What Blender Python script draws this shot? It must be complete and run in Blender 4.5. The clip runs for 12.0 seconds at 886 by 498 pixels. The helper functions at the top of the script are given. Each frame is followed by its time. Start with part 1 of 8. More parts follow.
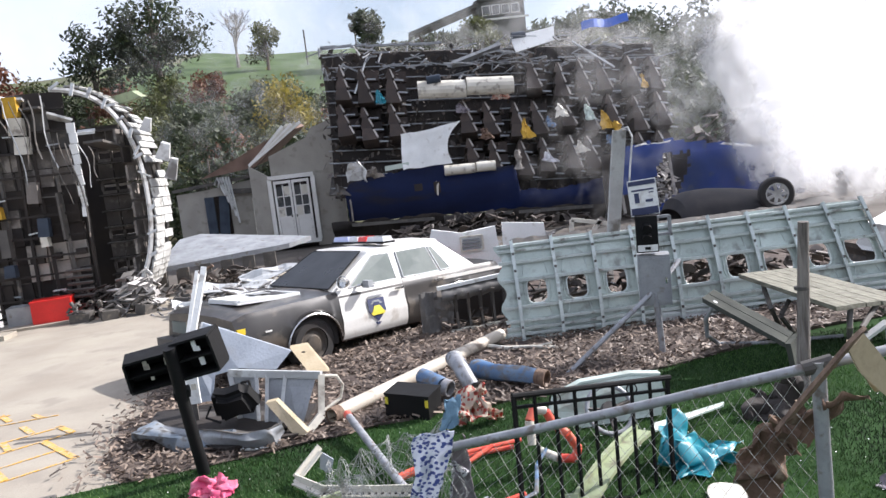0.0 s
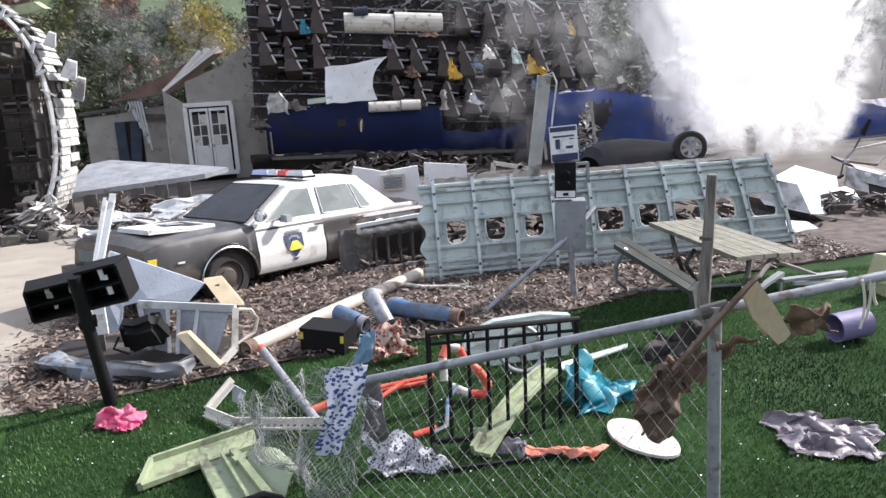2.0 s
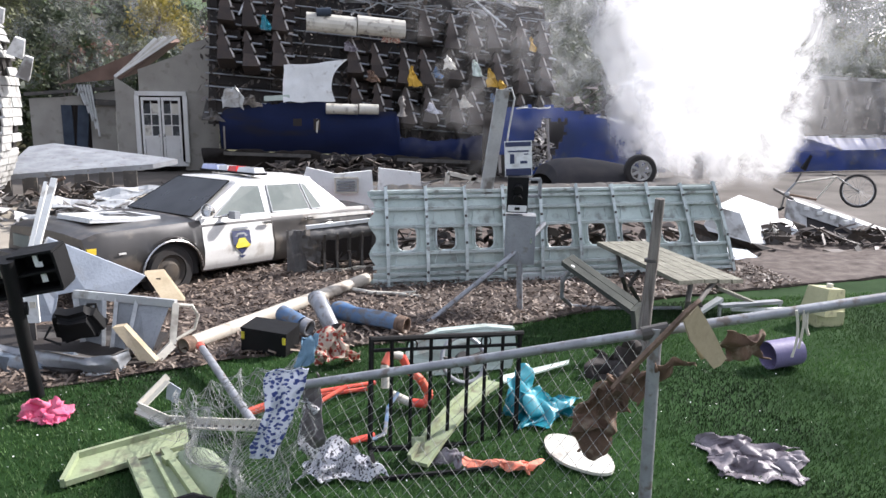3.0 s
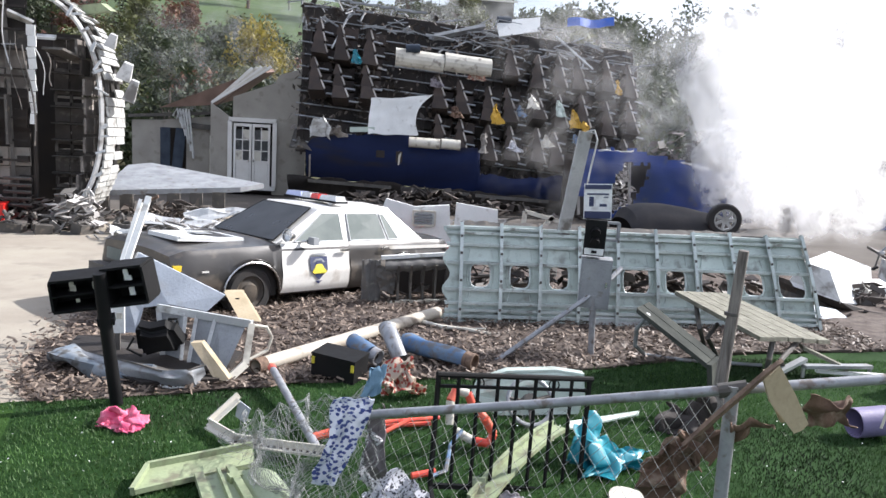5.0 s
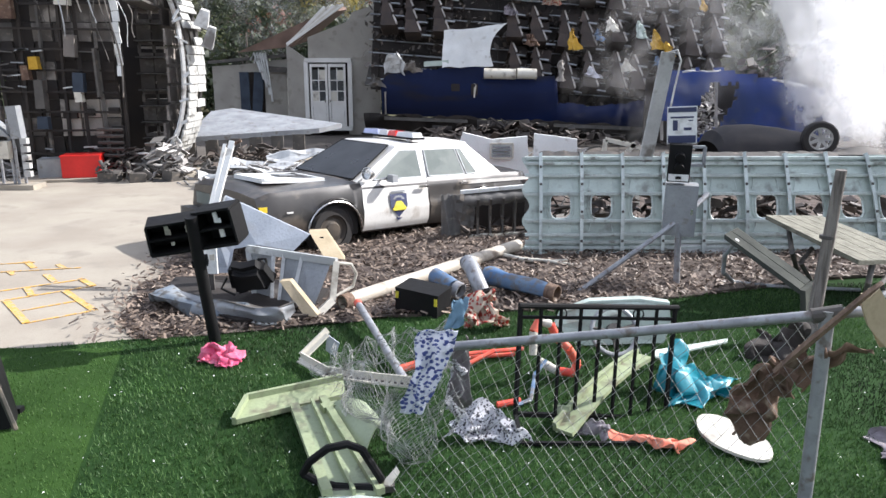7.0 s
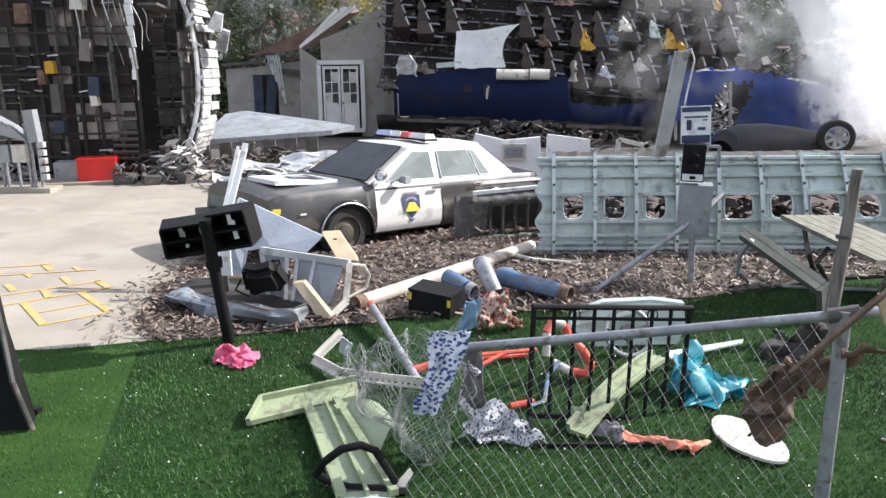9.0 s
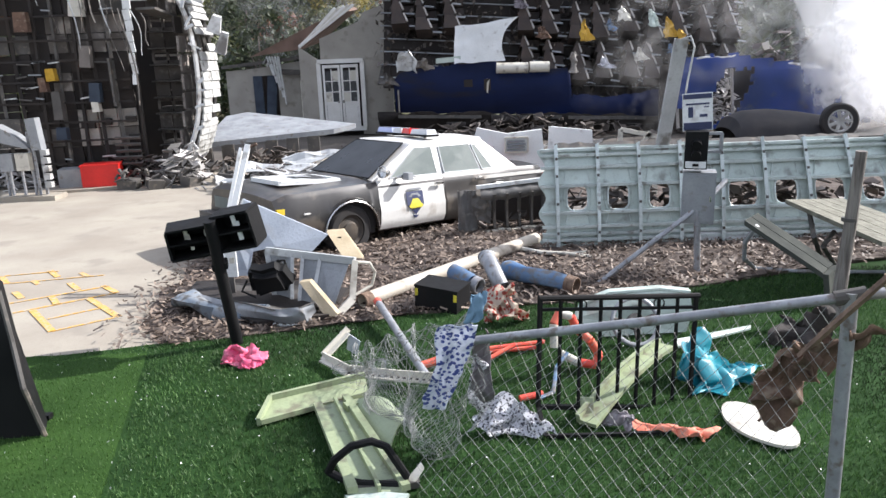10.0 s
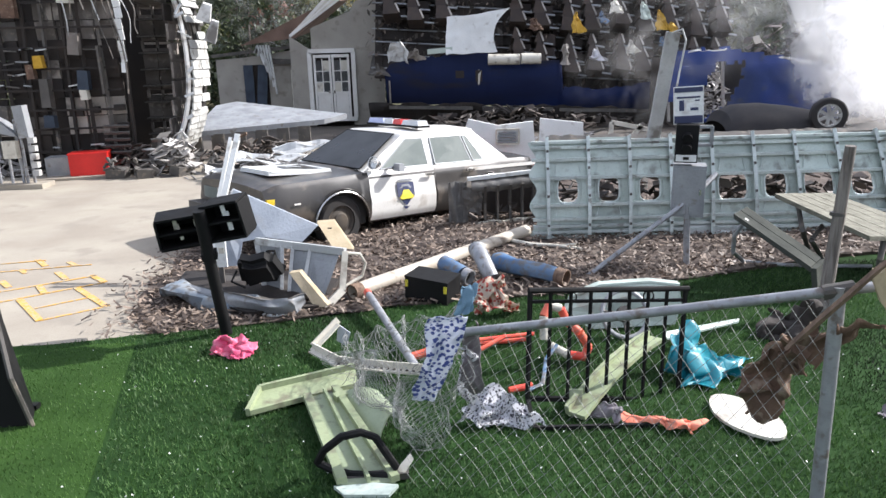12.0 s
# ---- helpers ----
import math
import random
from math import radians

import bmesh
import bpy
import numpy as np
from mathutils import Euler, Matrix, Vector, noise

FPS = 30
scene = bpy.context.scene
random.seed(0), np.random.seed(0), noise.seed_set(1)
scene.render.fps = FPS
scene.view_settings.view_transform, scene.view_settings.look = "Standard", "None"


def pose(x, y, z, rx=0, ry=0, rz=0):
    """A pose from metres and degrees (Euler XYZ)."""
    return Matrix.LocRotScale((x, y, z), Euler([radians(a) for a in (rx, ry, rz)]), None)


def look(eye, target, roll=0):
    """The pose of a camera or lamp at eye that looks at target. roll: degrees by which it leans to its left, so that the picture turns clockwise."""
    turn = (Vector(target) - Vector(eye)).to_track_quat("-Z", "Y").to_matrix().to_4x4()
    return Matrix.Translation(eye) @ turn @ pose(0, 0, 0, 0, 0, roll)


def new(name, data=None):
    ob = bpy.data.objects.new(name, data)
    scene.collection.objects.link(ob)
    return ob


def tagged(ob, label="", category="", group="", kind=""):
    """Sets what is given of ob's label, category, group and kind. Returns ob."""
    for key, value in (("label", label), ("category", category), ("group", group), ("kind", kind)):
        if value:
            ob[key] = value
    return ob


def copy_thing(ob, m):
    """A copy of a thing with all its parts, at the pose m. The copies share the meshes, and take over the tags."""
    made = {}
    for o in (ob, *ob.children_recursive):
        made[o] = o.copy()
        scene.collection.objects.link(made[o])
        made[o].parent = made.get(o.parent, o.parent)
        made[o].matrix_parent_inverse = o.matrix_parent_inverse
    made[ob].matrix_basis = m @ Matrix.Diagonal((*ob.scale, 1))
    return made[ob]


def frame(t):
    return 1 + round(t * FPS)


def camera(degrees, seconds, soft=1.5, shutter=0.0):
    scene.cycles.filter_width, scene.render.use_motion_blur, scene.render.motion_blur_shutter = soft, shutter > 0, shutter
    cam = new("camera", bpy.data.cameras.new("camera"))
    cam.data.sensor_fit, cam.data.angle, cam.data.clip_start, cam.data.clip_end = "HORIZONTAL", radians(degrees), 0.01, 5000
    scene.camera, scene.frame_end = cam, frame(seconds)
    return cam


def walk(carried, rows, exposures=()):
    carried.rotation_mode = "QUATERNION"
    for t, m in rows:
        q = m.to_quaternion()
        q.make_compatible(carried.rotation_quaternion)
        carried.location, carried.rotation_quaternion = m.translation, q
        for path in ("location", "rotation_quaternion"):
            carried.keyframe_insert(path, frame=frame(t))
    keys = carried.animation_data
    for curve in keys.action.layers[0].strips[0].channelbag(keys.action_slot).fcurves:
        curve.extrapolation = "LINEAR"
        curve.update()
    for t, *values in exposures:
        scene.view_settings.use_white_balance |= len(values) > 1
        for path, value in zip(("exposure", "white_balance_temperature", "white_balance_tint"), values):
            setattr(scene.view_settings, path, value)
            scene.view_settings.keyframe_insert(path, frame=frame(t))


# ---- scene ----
cam = camera(61.42, 12.0)
# seconds, pitch, roll, yaw and the small sway of the hand-held camera
PATH = [
    (0, -6.74, 6.71, -3.40, -0.020, 0.000, 0.010),
    (0.5, -9.78, 5.15, -5.16, -0.018, 0.007, 0.009),
    (1, -7.15, 0.61, -9.74, -0.017, 0.016, -0.004),
    (1.3, -7.80, -1.00, -9.30, -0.020, 0.010, -0.003),
    (1.4, -9.04, -2.64, -5.69, -0.025, 0.005, -0.003),
    (1.5, -9.06, -2.63, -9.77, -0.017, -0.013, -0.008),
    (2, -11.83, 3.51, -9.05, -0.013, -0.010, -0.005),
    (2.5, -11.84, 2.83, -10.87, -0.007, -0.006, -0.005),
    (3, -11.30, -0.64, -12.16, -0.011, -0.001, -0.004),
    (3.2, -10.00, 0.59, -11.91, -0.007, -0.007, -0.002),
    (4.8, -9.85, -2.93, -6.91, -0.013, 0.007, 0.003),
    (5, -8.78, -3.19, -5.96, -0.013, -0.000, 0.006),
    (5.5, -11.29, -1.65, -3.35, -0.008, 0.003, 0.001),
    (6, -13.87, -0.35, -0.21, -0.007, 0.007, 0.000),
    (6.5, -13.79, -1.06, -0.51, -0.007, 0.002, -0.001),
    (7, -13.97, -0.04, -0.33, -0.006, 0.003, -0.003),
    (7.5, -14.29, 1.01, 0.09, 0.000, 0.000, 0.000),
    (7.7, -14.39, 1.66, 0.24, 0.002, -0.003, -0.004),
    (9.3, -13.82, 0.26, 0.64, -0.004, 0.004, -0.005),
    (9.5, -13.88, 0.62, 0.68, 0.002, 0.002, -0.006),
    (10, -14.19, 2.15, 0.58, 0.001, -0.001, -0.012),
    (10.5, -14.01, 2.25, 0.80, 0.003, -0.000, -0.011),
    (11, -14.46, 1.79, 0.64, -0.002, 0.002, -0.014),
    (11.5, -14.34, 1.66, 0.32, -0.005, -0.002, -0.012),
    (12, -14.87, 1.60, -0.05, -0.001, 0.003, -0.012),
]
walk(cam, [(t, pose(x, y, 2.4 + z, 90 + p, r, w)) for t, p, r, w, x, y, z in PATH],
     exposures=[(0, 0.74, 6100, 15), (3.0, 0.72, 6100, 15), (5.5, 0.78, 6080, 13), (12, 0.78, 6090, 13)])

# ---- light: low sun from ahead and to one side, pale hazy sky ----
SUN_AZ, SUN_EL = 72, 36
world = bpy.data.worlds.new("sky")
scene.world = world
world.use_nodes = True
wn, wl = world.node_tree.nodes, world.node_tree.links
sky = wn.new("ShaderNodeTexSky")
sky.sky_type = "NISHITA"
sky.sun_disc = False
sky.sun_elevation, sky.sun_rotation = radians(SUN_EL), radians(SUN_AZ)
sky.air_density, sky.dust_density = 1.2, 2.5
wcoord = wn.new("ShaderNodeTexCoord")
cloud = wn.new("ShaderNodeTexNoise")
cloud.inputs["Scale"].default_value, cloud.inputs["Detail"].default_value = 2.2, 6
wl.new(wcoord.outputs["Generated"], cloud.inputs["Vector"])
cramp = wn.new("ShaderNodeMapRange")
cramp.inputs["From Min"].default_value, cramp.inputs["From Max"].default_value = 0.35, 0.65
cramp.inputs["To Min"].default_value, cramp.inputs["To Max"].default_value = 0.15, 0.8
wl.new(cloud.outputs["Fac"], cramp.inputs["Value"])
wmix = wn.new("ShaderNodeMix")
wmix.data_type = "RGBA"
wmix.inputs["B"].default_value = (9.0, 9.3, 10.0, 1)
wl.new(cramp.outputs["Result"], wmix.inputs["Factor"])
wl.new(sky.outputs["Color"], wmix.inputs["A"])
wback = wn["Background"]
wback.inputs["Strength"].default_value = 0.09
wl.new(wmix.outputs["Result"], wback.inputs["Color"])
az, el = radians(SUN_AZ), radians(SUN_EL)
sun_dir = Vector((math.sin(az) * math.cos(el), math.cos(az) * math.cos(el), math.sin(el)))
sun = new("sun", bpy.data.lights.new("sun", "SUN"))
sun.data.energy, sun.data.angle, sun.data.color = 5.0, radians(0.6), (1.0, 0.95, 0.87)
sun.matrix_basis = look(sun_dir * 60, (0, 0, 0))


# ---- materials ----
def mat(name, c1, c2=None, rough=0.6, metal=0.0, scale=3.0, bump=0.2, fine=40.0, dirt=None, dirt_amount=0.0,
        rand=0.0, transmission=0.0, alpha=1.0, stretch=(1, 1, 1), coat=0.0, spec=0.5):
    """Two colours mixed by noise at two sizes, optional dirt, per-object variation and a fine relief."""
    c2 = c2 or tuple(v * 0.72 for v in c1)
    m = bpy.data.materials.new(name)
    m.use_nodes = True
    n, l = m.node_tree.nodes, m.node_tree.links
    b = n["Principled BSDF"]
    co = n.new("ShaderNodeTexCoord")
    mp = n.new("ShaderNodeMapping")
    mp.inputs["Scale"].default_value = stretch
    l.new(co.outputs["Object"], mp.inputs["Vector"])

    def noise_at(s, d=5):
        t = n.new("ShaderNodeTexNoise")
        t.inputs["Scale"].default_value, t.inputs["Detail"].default_value = s, d
        l.new(mp.outputs["Vector"], t.inputs["Vector"])
        return t.outputs["Fac"]

    def span(v, a, z, lo=0.0, hi=1.0):
        r = n.new("ShaderNodeMapRange")
        for key, val in (("From Min", a), ("From Max", z), ("To Min", lo), ("To Max", hi)):
            r.inputs[key].default_value = val
        l.new(v, r.inputs["Value"])
        return r.outputs["Result"]

    def blend(f, a, z):
        x = n.new("ShaderNodeMix")
        x.data_type = "RGBA"
        l.new(f, x.inputs["Factor"])
        for key, val in (("A", a), ("B", z)):
            if isinstance(val, tuple):
                x.inputs[key].default_value = (*val, 1)
            else:
                l.new(val, x.inputs[key])
        return x.outputs["Result"]

    big, small = noise_at(scale), noise_at(fine, 3)
    col = blend(span(big, 0.35, 0.68), c1, c2)
    col = blend(span(small, 0.5, 0.8, 0, 0.35), col, tuple(v * 0.6 for v in c2))
    if dirt:
        col = blend(span(noise_at(scale * 2.3, 8), 0.62 - dirt_amount * 0.3, 0.72 - dirt_amount * 0.2, 0, 0.9), col, dirt)
    if rand:
        info = n.new("ShaderNodeObjectInfo")
        hs = n.new("ShaderNodeHueSaturation")
        l.new(span(info.outputs["Random"], 0, 1, 1 - rand, 1 + rand), hs.inputs["Value"])
        l.new(col, hs.inputs["Color"])
        col = hs.outputs["Color"]
    l.new(col, b.inputs["Base Color"])
    l.new(span(big, 0.3, 0.7, max(rough - 0.12, 0.02), min(rough + 0.12, 1)), b.inputs["Roughness"])
    b.inputs["Metallic"].default_value = metal
    b.inputs["Transmission Weight"].default_value = transmission
    b.inputs["Specular IOR Level"].default_value = spec
    b.inputs["Coat Weight"].default_value = coat
    b.inputs["Alpha"].default_value = alpha
    if bump:
        bp = n.new("ShaderNodeBump")
        bp.inputs["Strength"].default_value, bp.inputs["Distance"].default_value = bump, 0.01
        l.new(small, bp.inputs["Height"])
        l.new(bp.outputs["Normal"], b.inputs["Normal"])
    return m


def leafy(name, c1, c2, trans=0.35, spread=0.5):
    """Leaves or blades: each island has its own tone, and light comes through."""
    m = bpy.data.materials.new(name)
    m.use_nodes = True
    n, l = m.node_tree.nodes, m.node_tree.links
    b = n["Principled BSDF"]
    geo = n.new("ShaderNodeNewGeometry")
    x = n.new("ShaderNodeMix")
    x.data_type = "RGBA"
    x.inputs["A"].default_value, x.inputs["B"].default_value = (*c1, 1), (*c2, 1)
    l.new(geo.outputs["Random Per Island"], x.inputs["Factor"])
    co = n.new("ShaderNodeTexCoord")
    t = n.new("ShaderNodeTexNoise")
    t.inputs["Scale"].default_value = 0.7
    l.new(co.outputs["Object"], t.inputs["Vector"])
    hs = n.new("ShaderNodeHueSaturation")
    r = n.new("ShaderNodeMapRange")
    for key, val in (("From Min", 0.3), ("From Max", 0.7), ("To Min", 1 - spread), ("To Max", 1 + spread)):
        r.inputs[key].default_value = val
    l.new(t.outputs["Fac"], r.inputs["Value"])
    l.new(r.outputs["Result"], hs.inputs["Value"])
    l.new(x.outputs["Result"], hs.inputs["Color"])
    l.new(hs.outputs["Color"], b.inputs["Base Color"])
    b.inputs["Roughness"].default_value = 0.6
    tl = n.new("ShaderNodeBsdfTranslucent")
    l.new(hs.outputs["Color"], tl.inputs["Color"])
    ms = n.new("ShaderNodeMixShader")
    ms.inputs["Fac"].default_value = trans
    l.new(b.outputs["BSDF"], ms.inputs[1])
    l.new(tl.outputs["BSDF"], ms.inputs[2])
    l.new(ms.outputs["Shader"], n["Material Output"].inputs["Surface"])
    return m


M = dict(
    dirt=mat("dry_earth", (0.11, 0.095, 0.08), (0.07, 0.06, 0.05), 0.95, scale=0.6, bump=0.6, fine=18),
    hillside=mat("hillside", (0.10, 0.09, 0.05), (0.06, 0.07, 0.03), 0.95, scale=0.15, bump=0.5, fine=6, dirt=(0.10, 0.16, 0.03), dirt_amount=0.35),
    hillgrass=mat("hill_grass", (0.06, 0.10, 0.025), (0.035, 0.065, 0.018), 0.9, scale=0.3, fine=5),
    concrete=mat("concrete", (0.36, 0.325, 0.265), (0.28, 0.245, 0.20), 0.9, scale=0.8, bump=0.25, fine=60, dirt=(0.26, 0.23, 0.19), dirt_amount=0.25),
    mulch=mat("mulch_bed", (0.11, 0.085, 0.07), (0.05, 0.035, 0.03), 0.95, scale=5, bump=0.9, fine=45),
    turf_base=mat("turf_backing", (0.022, 0.055, 0.014), (0.014, 0.036, 0.010), 0.95, scale=1.3, bump=0.5, fine=90, spec=0.1),
    turf=leafy("turf_blades", (0.032, 0.084, 0.014), (0.080, 0.155, 0.036), 0.3, 0.5),
    turf_dark=leafy("worn_turf_blades", (0.020, 0.058, 0.011), (0.066, 0.125, 0.036), 0.25, 0.8),
    chip=leafy("wood_chips", (0.06, 0.042, 0.032), (0.25, 0.19, 0.145), 0.0, 0.25),
    paintline=mat("yellow_paint", (0.66, 0.37, 0.07), (0.50, 0.30, 0.09), 0.85, scale=9, dirt=(0.40, 0.36, 0.30), dirt_amount=0.45),
    black=mat("black_paint", (0.008, 0.008, 0.009), (0.014, 0.014, 0.014), 0.62, scale=4, bump=0.1, spec=0.15),
    blackcar=mat("black_car_paint", (0.016, 0.015, 0.015), (0.035, 0.03, 0.027), 0.42, scale=1.6, bump=0.05, dirt=(0.09, 0.075, 0.06), dirt_amount=0.25, coat=0.3),
    whitecar=mat("white_car_paint", (0.74, 0.73, 0.70), (0.66, 0.64, 0.60), 0.4, scale=1.4, bump=0.05, dirt=(0.45, 0.41, 0.36), dirt_amount=0.08, coat=0.2),
    glass=mat("dusty_window", (0.035, 0.04, 0.045), (0.06, 0.065, 0.07), 0.22, scale=2.5, bump=0.03, dirt=(0.12, 0.12, 0.115), dirt_amount=0.15),
    windshield=mat("dusty_windshield", (0.016, 0.019, 0.024), (0.026, 0.029, 0.034), 0.35, scale=2.5, bump=0.02, spec=0.3),
    sidewin=mat("dusty_side_window", (0.10, 0.125, 0.12), (0.16, 0.185, 0.175), 0.5, scale=3, bump=0.02, spec=0.25),
    chrome=mat("worn_chrome", (0.62, 0.62, 0.62), (0.4, 0.39, 0.37), 0.25, 0.9, scale=6),
    rubber=mat("rubber", (0.018, 0.018, 0.018), (0.035, 0.03, 0.028), 0.85, scale=8),
    rim=mat("alloy_rim", (0.55, 0.55, 0.54), (0.35, 0.34, 0.33), 0.35, 0.7, scale=7),
    steelrim=mat("dusty_steel_rim", (0.05, 0.045, 0.04), (0.1, 0.08, 0.06), 0.7, 0.2, scale=7),
    red=mat("red_paint", (0.72, 0.02, 0.015), (0.55, 0.015, 0.01), 0.45, scale=2, bump=0.05),
    redlamp=mat("red_lens", (0.75, 0.03, 0.02), None, 0.15, coat=0.5),
    bluelamp=mat("pale_blue_lens", (0.45, 0.5, 0.75), None, 0.15, coat=0.5),
    clearlamp=mat("clear_lens", (0.75, 0.76, 0.78), None, 0.12, coat=0.5),
    amber=mat("amber_lens", (0.75, 0.55, 0.05), (0.6, 0.38, 0.03), 0.2, coat=0.4),
    yellow=mat("yellow_print", (0.72, 0.62, 0.05), None, 0.5),
    bluegrey=mat("dark_blue_print", (0.04, 0.05, 0.12), None, 0.5),
    primer=mat("green_grey_primer", (0.53, 0.60, 0.56), (0.40, 0.46, 0.43), 0.5, 0.15, scale=1.8, dirt=(0.21, 0.22, 0.20), dirt_amount=0.22, rand=0.12),
    rib=mat("bare_aluminium_rib", (0.62, 0.68, 0.66), (0.46, 0.51, 0.50), 0.4, 0.25, scale=3, dirt=(0.22, 0.22, 0.2), dirt_amount=0.15, rand=0.1),
    alu=mat("torn_aluminium", (0.62, 0.63, 0.63), (0.45, 0.46, 0.46), 0.45, 0.35, scale=2, dirt=(0.2, 0.18, 0.16), dirt_amount=0.2),
    greymetal=mat("grey_steel", (0.33, 0.345, 0.36), (0.24, 0.25, 0.265), 0.5, 0.2, scale=3, dirt=(0.17, 0.15, 0.13), dirt_amount=0.12),
    darkmetal=mat("scorched_metal", (0.07, 0.065, 0.06), (0.13, 0.12, 0.11), 0.7, 0.2, scale=3, dirt=(0.2, 0.17, 0.14), dirt_amount=0.15),
    galv=mat("galvanised_tube", (0.36, 0.37, 0.39), (0.25, 0.255, 0.27), 0.5, 0.35, scale=7, dirt=(0.16, 0.13, 0.11), dirt_amount=0.2),
    wire=mat("galvanised_wire", (0.34, 0.345, 0.34), (0.2, 0.2, 0.19), 0.6, 0.0, scale=20, bump=0),
    beige=mat("beige_pipe", (0.55, 0.50, 0.42), (0.42, 0.37, 0.30), 0.6, scale=2, dirt=(0.22, 0.17, 0.13), dirt_amount=0.25, stretch=(1, 1, 1)),
    rust=mat("rust", (0.25, 0.09, 0.04), (0.14, 0.06, 0.03), 0.9, scale=9, bump=0.5),
    denim=mat("blue_enamel", (0.05, 0.13, 0.28), (0.16, 0.22, 0.29), 0.5, scale=5, dirt=(0.13, 0.12, 0.11), dirt_amount=0.45),
    wood=mat("weathered_wood", (0.20, 0.195, 0.15), (0.12, 0.115, 0.09), 0.85, scale=3, bump=0.5, fine=30, stretch=(1, 9, 9)),
    pole=mat("weathered_pole", (0.26, 0.235, 0.21), (0.10, 0.085, 0.075), 0.85, scale=4, bump=0.8, fine=25, stretch=(9, 9, 0.6)),
    brownwood=mat("brown_splintered_wood", (0.24, 0.16, 0.11), (0.12, 0.08, 0.06), 0.9, scale=5, bump=0.7, fine=30, stretch=(6, 6, 1)),
    tanwood=mat("tan_board", (0.52, 0.43, 0.29), (0.42, 0.34, 0.22), 0.75, scale=4, bump=0.2),
    mint=mat("pale_green_paint", (0.31, 0.36, 0.21), (0.23, 0.27, 0.16), 0.65, scale=3, dirt=(0.16, 0.15, 0.10), dirt_amount=0.28),
    olive=mat("olive_primer", (0.25, 0.30, 0.19), (0.33, 0.38, 0.26), 0.6, scale=3, dirt=(0.10, 0.10, 0.07), dirt_amount=0.2),
    whitesheet=mat("white_plastic", (0.80, 0.81, 0.80), (0.70, 0.71, 0.70), 0.5, scale=2, dirt=(0.42, 0.40, 0.37), dirt_amount=0.06),
    whitegreen=mat("pale_green_white_plastic", (0.50, 0.57, 0.52), (0.42, 0.49, 0.44), 0.5, scale=2, dirt=(0.3, 0.29, 0.25), dirt_amount=0.12),
    cream=mat("cream_plastic", (0.66, 0.63, 0.55), (0.52, 0.49, 0.42), 0.5, scale=2, dirt=(0.22, 0.19, 0.16), dirt_amount=0.25),
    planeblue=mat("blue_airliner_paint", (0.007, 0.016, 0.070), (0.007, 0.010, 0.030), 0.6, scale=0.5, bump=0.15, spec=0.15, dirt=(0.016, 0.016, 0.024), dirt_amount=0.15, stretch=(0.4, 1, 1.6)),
    seat=mat("soiled_seat_fabric", (0.034, 0.027, 0.025), (0.065, 0.048, 0.04), 0.9, scale=3, bump=0.5, rand=0.35),
    seatedge=mat("seat_shell", (0.46, 0.43, 0.40), (0.26, 0.23, 0.20), 0.6, scale=4, rand=0.35),
    sootcar=mat("burnt_car_paint", (0.03, 0.03, 0.034), (0.06, 0.055, 0.055), 0.85, scale=2, bump=0.3, spec=0.2),
    # soot in the burnt wrecks; also stands for shade in rooms and holes
    sootshade=mat("sooty_and_shaded_interior", (0.018, 0.015, 0.014), (0.045, 0.036, 0.03), 0.9, scale=1.2, bump=0.5),
    cabin=mat("cabin_panel", (0.44, 0.40, 0.36), (0.27, 0.24, 0.21), 0.7, scale=1.3, dirt=(0.10, 0.085, 0.07), dirt_amount=0.3, rand=0.25),
    skin=mat("white_airliner_skin", (0.58, 0.58, 0.57), (0.42, 0.42, 0.41), 0.5, scale=1.6, dirt=(0.16, 0.145, 0.13), dirt_amount=0.35, rand=0.25),
    stucco=mat("grey_stucco", (0.36, 0.34, 0.30), (0.29, 0.27, 0.24), 0.9, scale=1.3, bump=0.4, dirt=(0.22, 0.2, 0.17), dirt_amount=0.15),
    roof=mat("brown_shingle", (0.19, 0.12, 0.09), (0.12, 0.08, 0.06), 0.9, scale=2, bump=0.6),
    housewhite=mat("white_trim_paint", (0.76, 0.75, 0.72), (0.66, 0.64, 0.6), 0.6, scale=2),
    shutter=mat("slate_blue_paint", (0.035, 0.05, 0.075), (0.025, 0.036, 0.055), 0.75, scale=3),
    pinkcloth=mat("pink_cloth", (0.62, 0.05, 0.15), (0.70, 0.24, 0.33), 0.9, scale=9, bump=0.3, fine=120),
    teal=mat("teal_tarp", (0.006, 0.14, 0.19), (0.015, 0.22, 0.28), 0.35, scale=3, bump=0.15),
    orange=mat("coral_cloth", (0.78, 0.30, 0.20), (0.66, 0.20, 0.13), 0.85, scale=6, bump=0.3),
    coralrope=mat("coral_red_plastic", (0.72, 0.075, 0.05), (0.62, 0.16, 0.09), 0.5, scale=5),
    purple=mat("grey_purple_cloth", (0.11, 0.09, 0.105), (0.24, 0.215, 0.235), 0.5, scale=7, bump=0.4),
    lilac=mat("lilac_plastic", (0.20, 0.17, 0.30), (0.15, 0.13, 0.24), 0.5, scale=3),
    brownrag=mat("brown_rag", (0.17, 0.105, 0.07), (0.10, 0.06, 0.045), 0.95, scale=6, bump=0.6, dirt=(0.26, 0.2, 0.15), dirt_amount=0.2),
    foil=mat("silver_lame", (0.72, 0.72, 0.75), (0.35, 0.34, 0.38), 0.35, 0.35, scale=22, bump=0.5, fine=60),
    denimcloth=mat("faded_denim", (0.09, 0.17, 0.25), (0.16, 0.26, 0.34), 0.9, scale=8, bump=0.3, fine=150),
    mustard=mat("mustard_cloth", (0.55, 0.33, 0.03), (0.42, 0.24, 0.02), 0.85, scale=8),
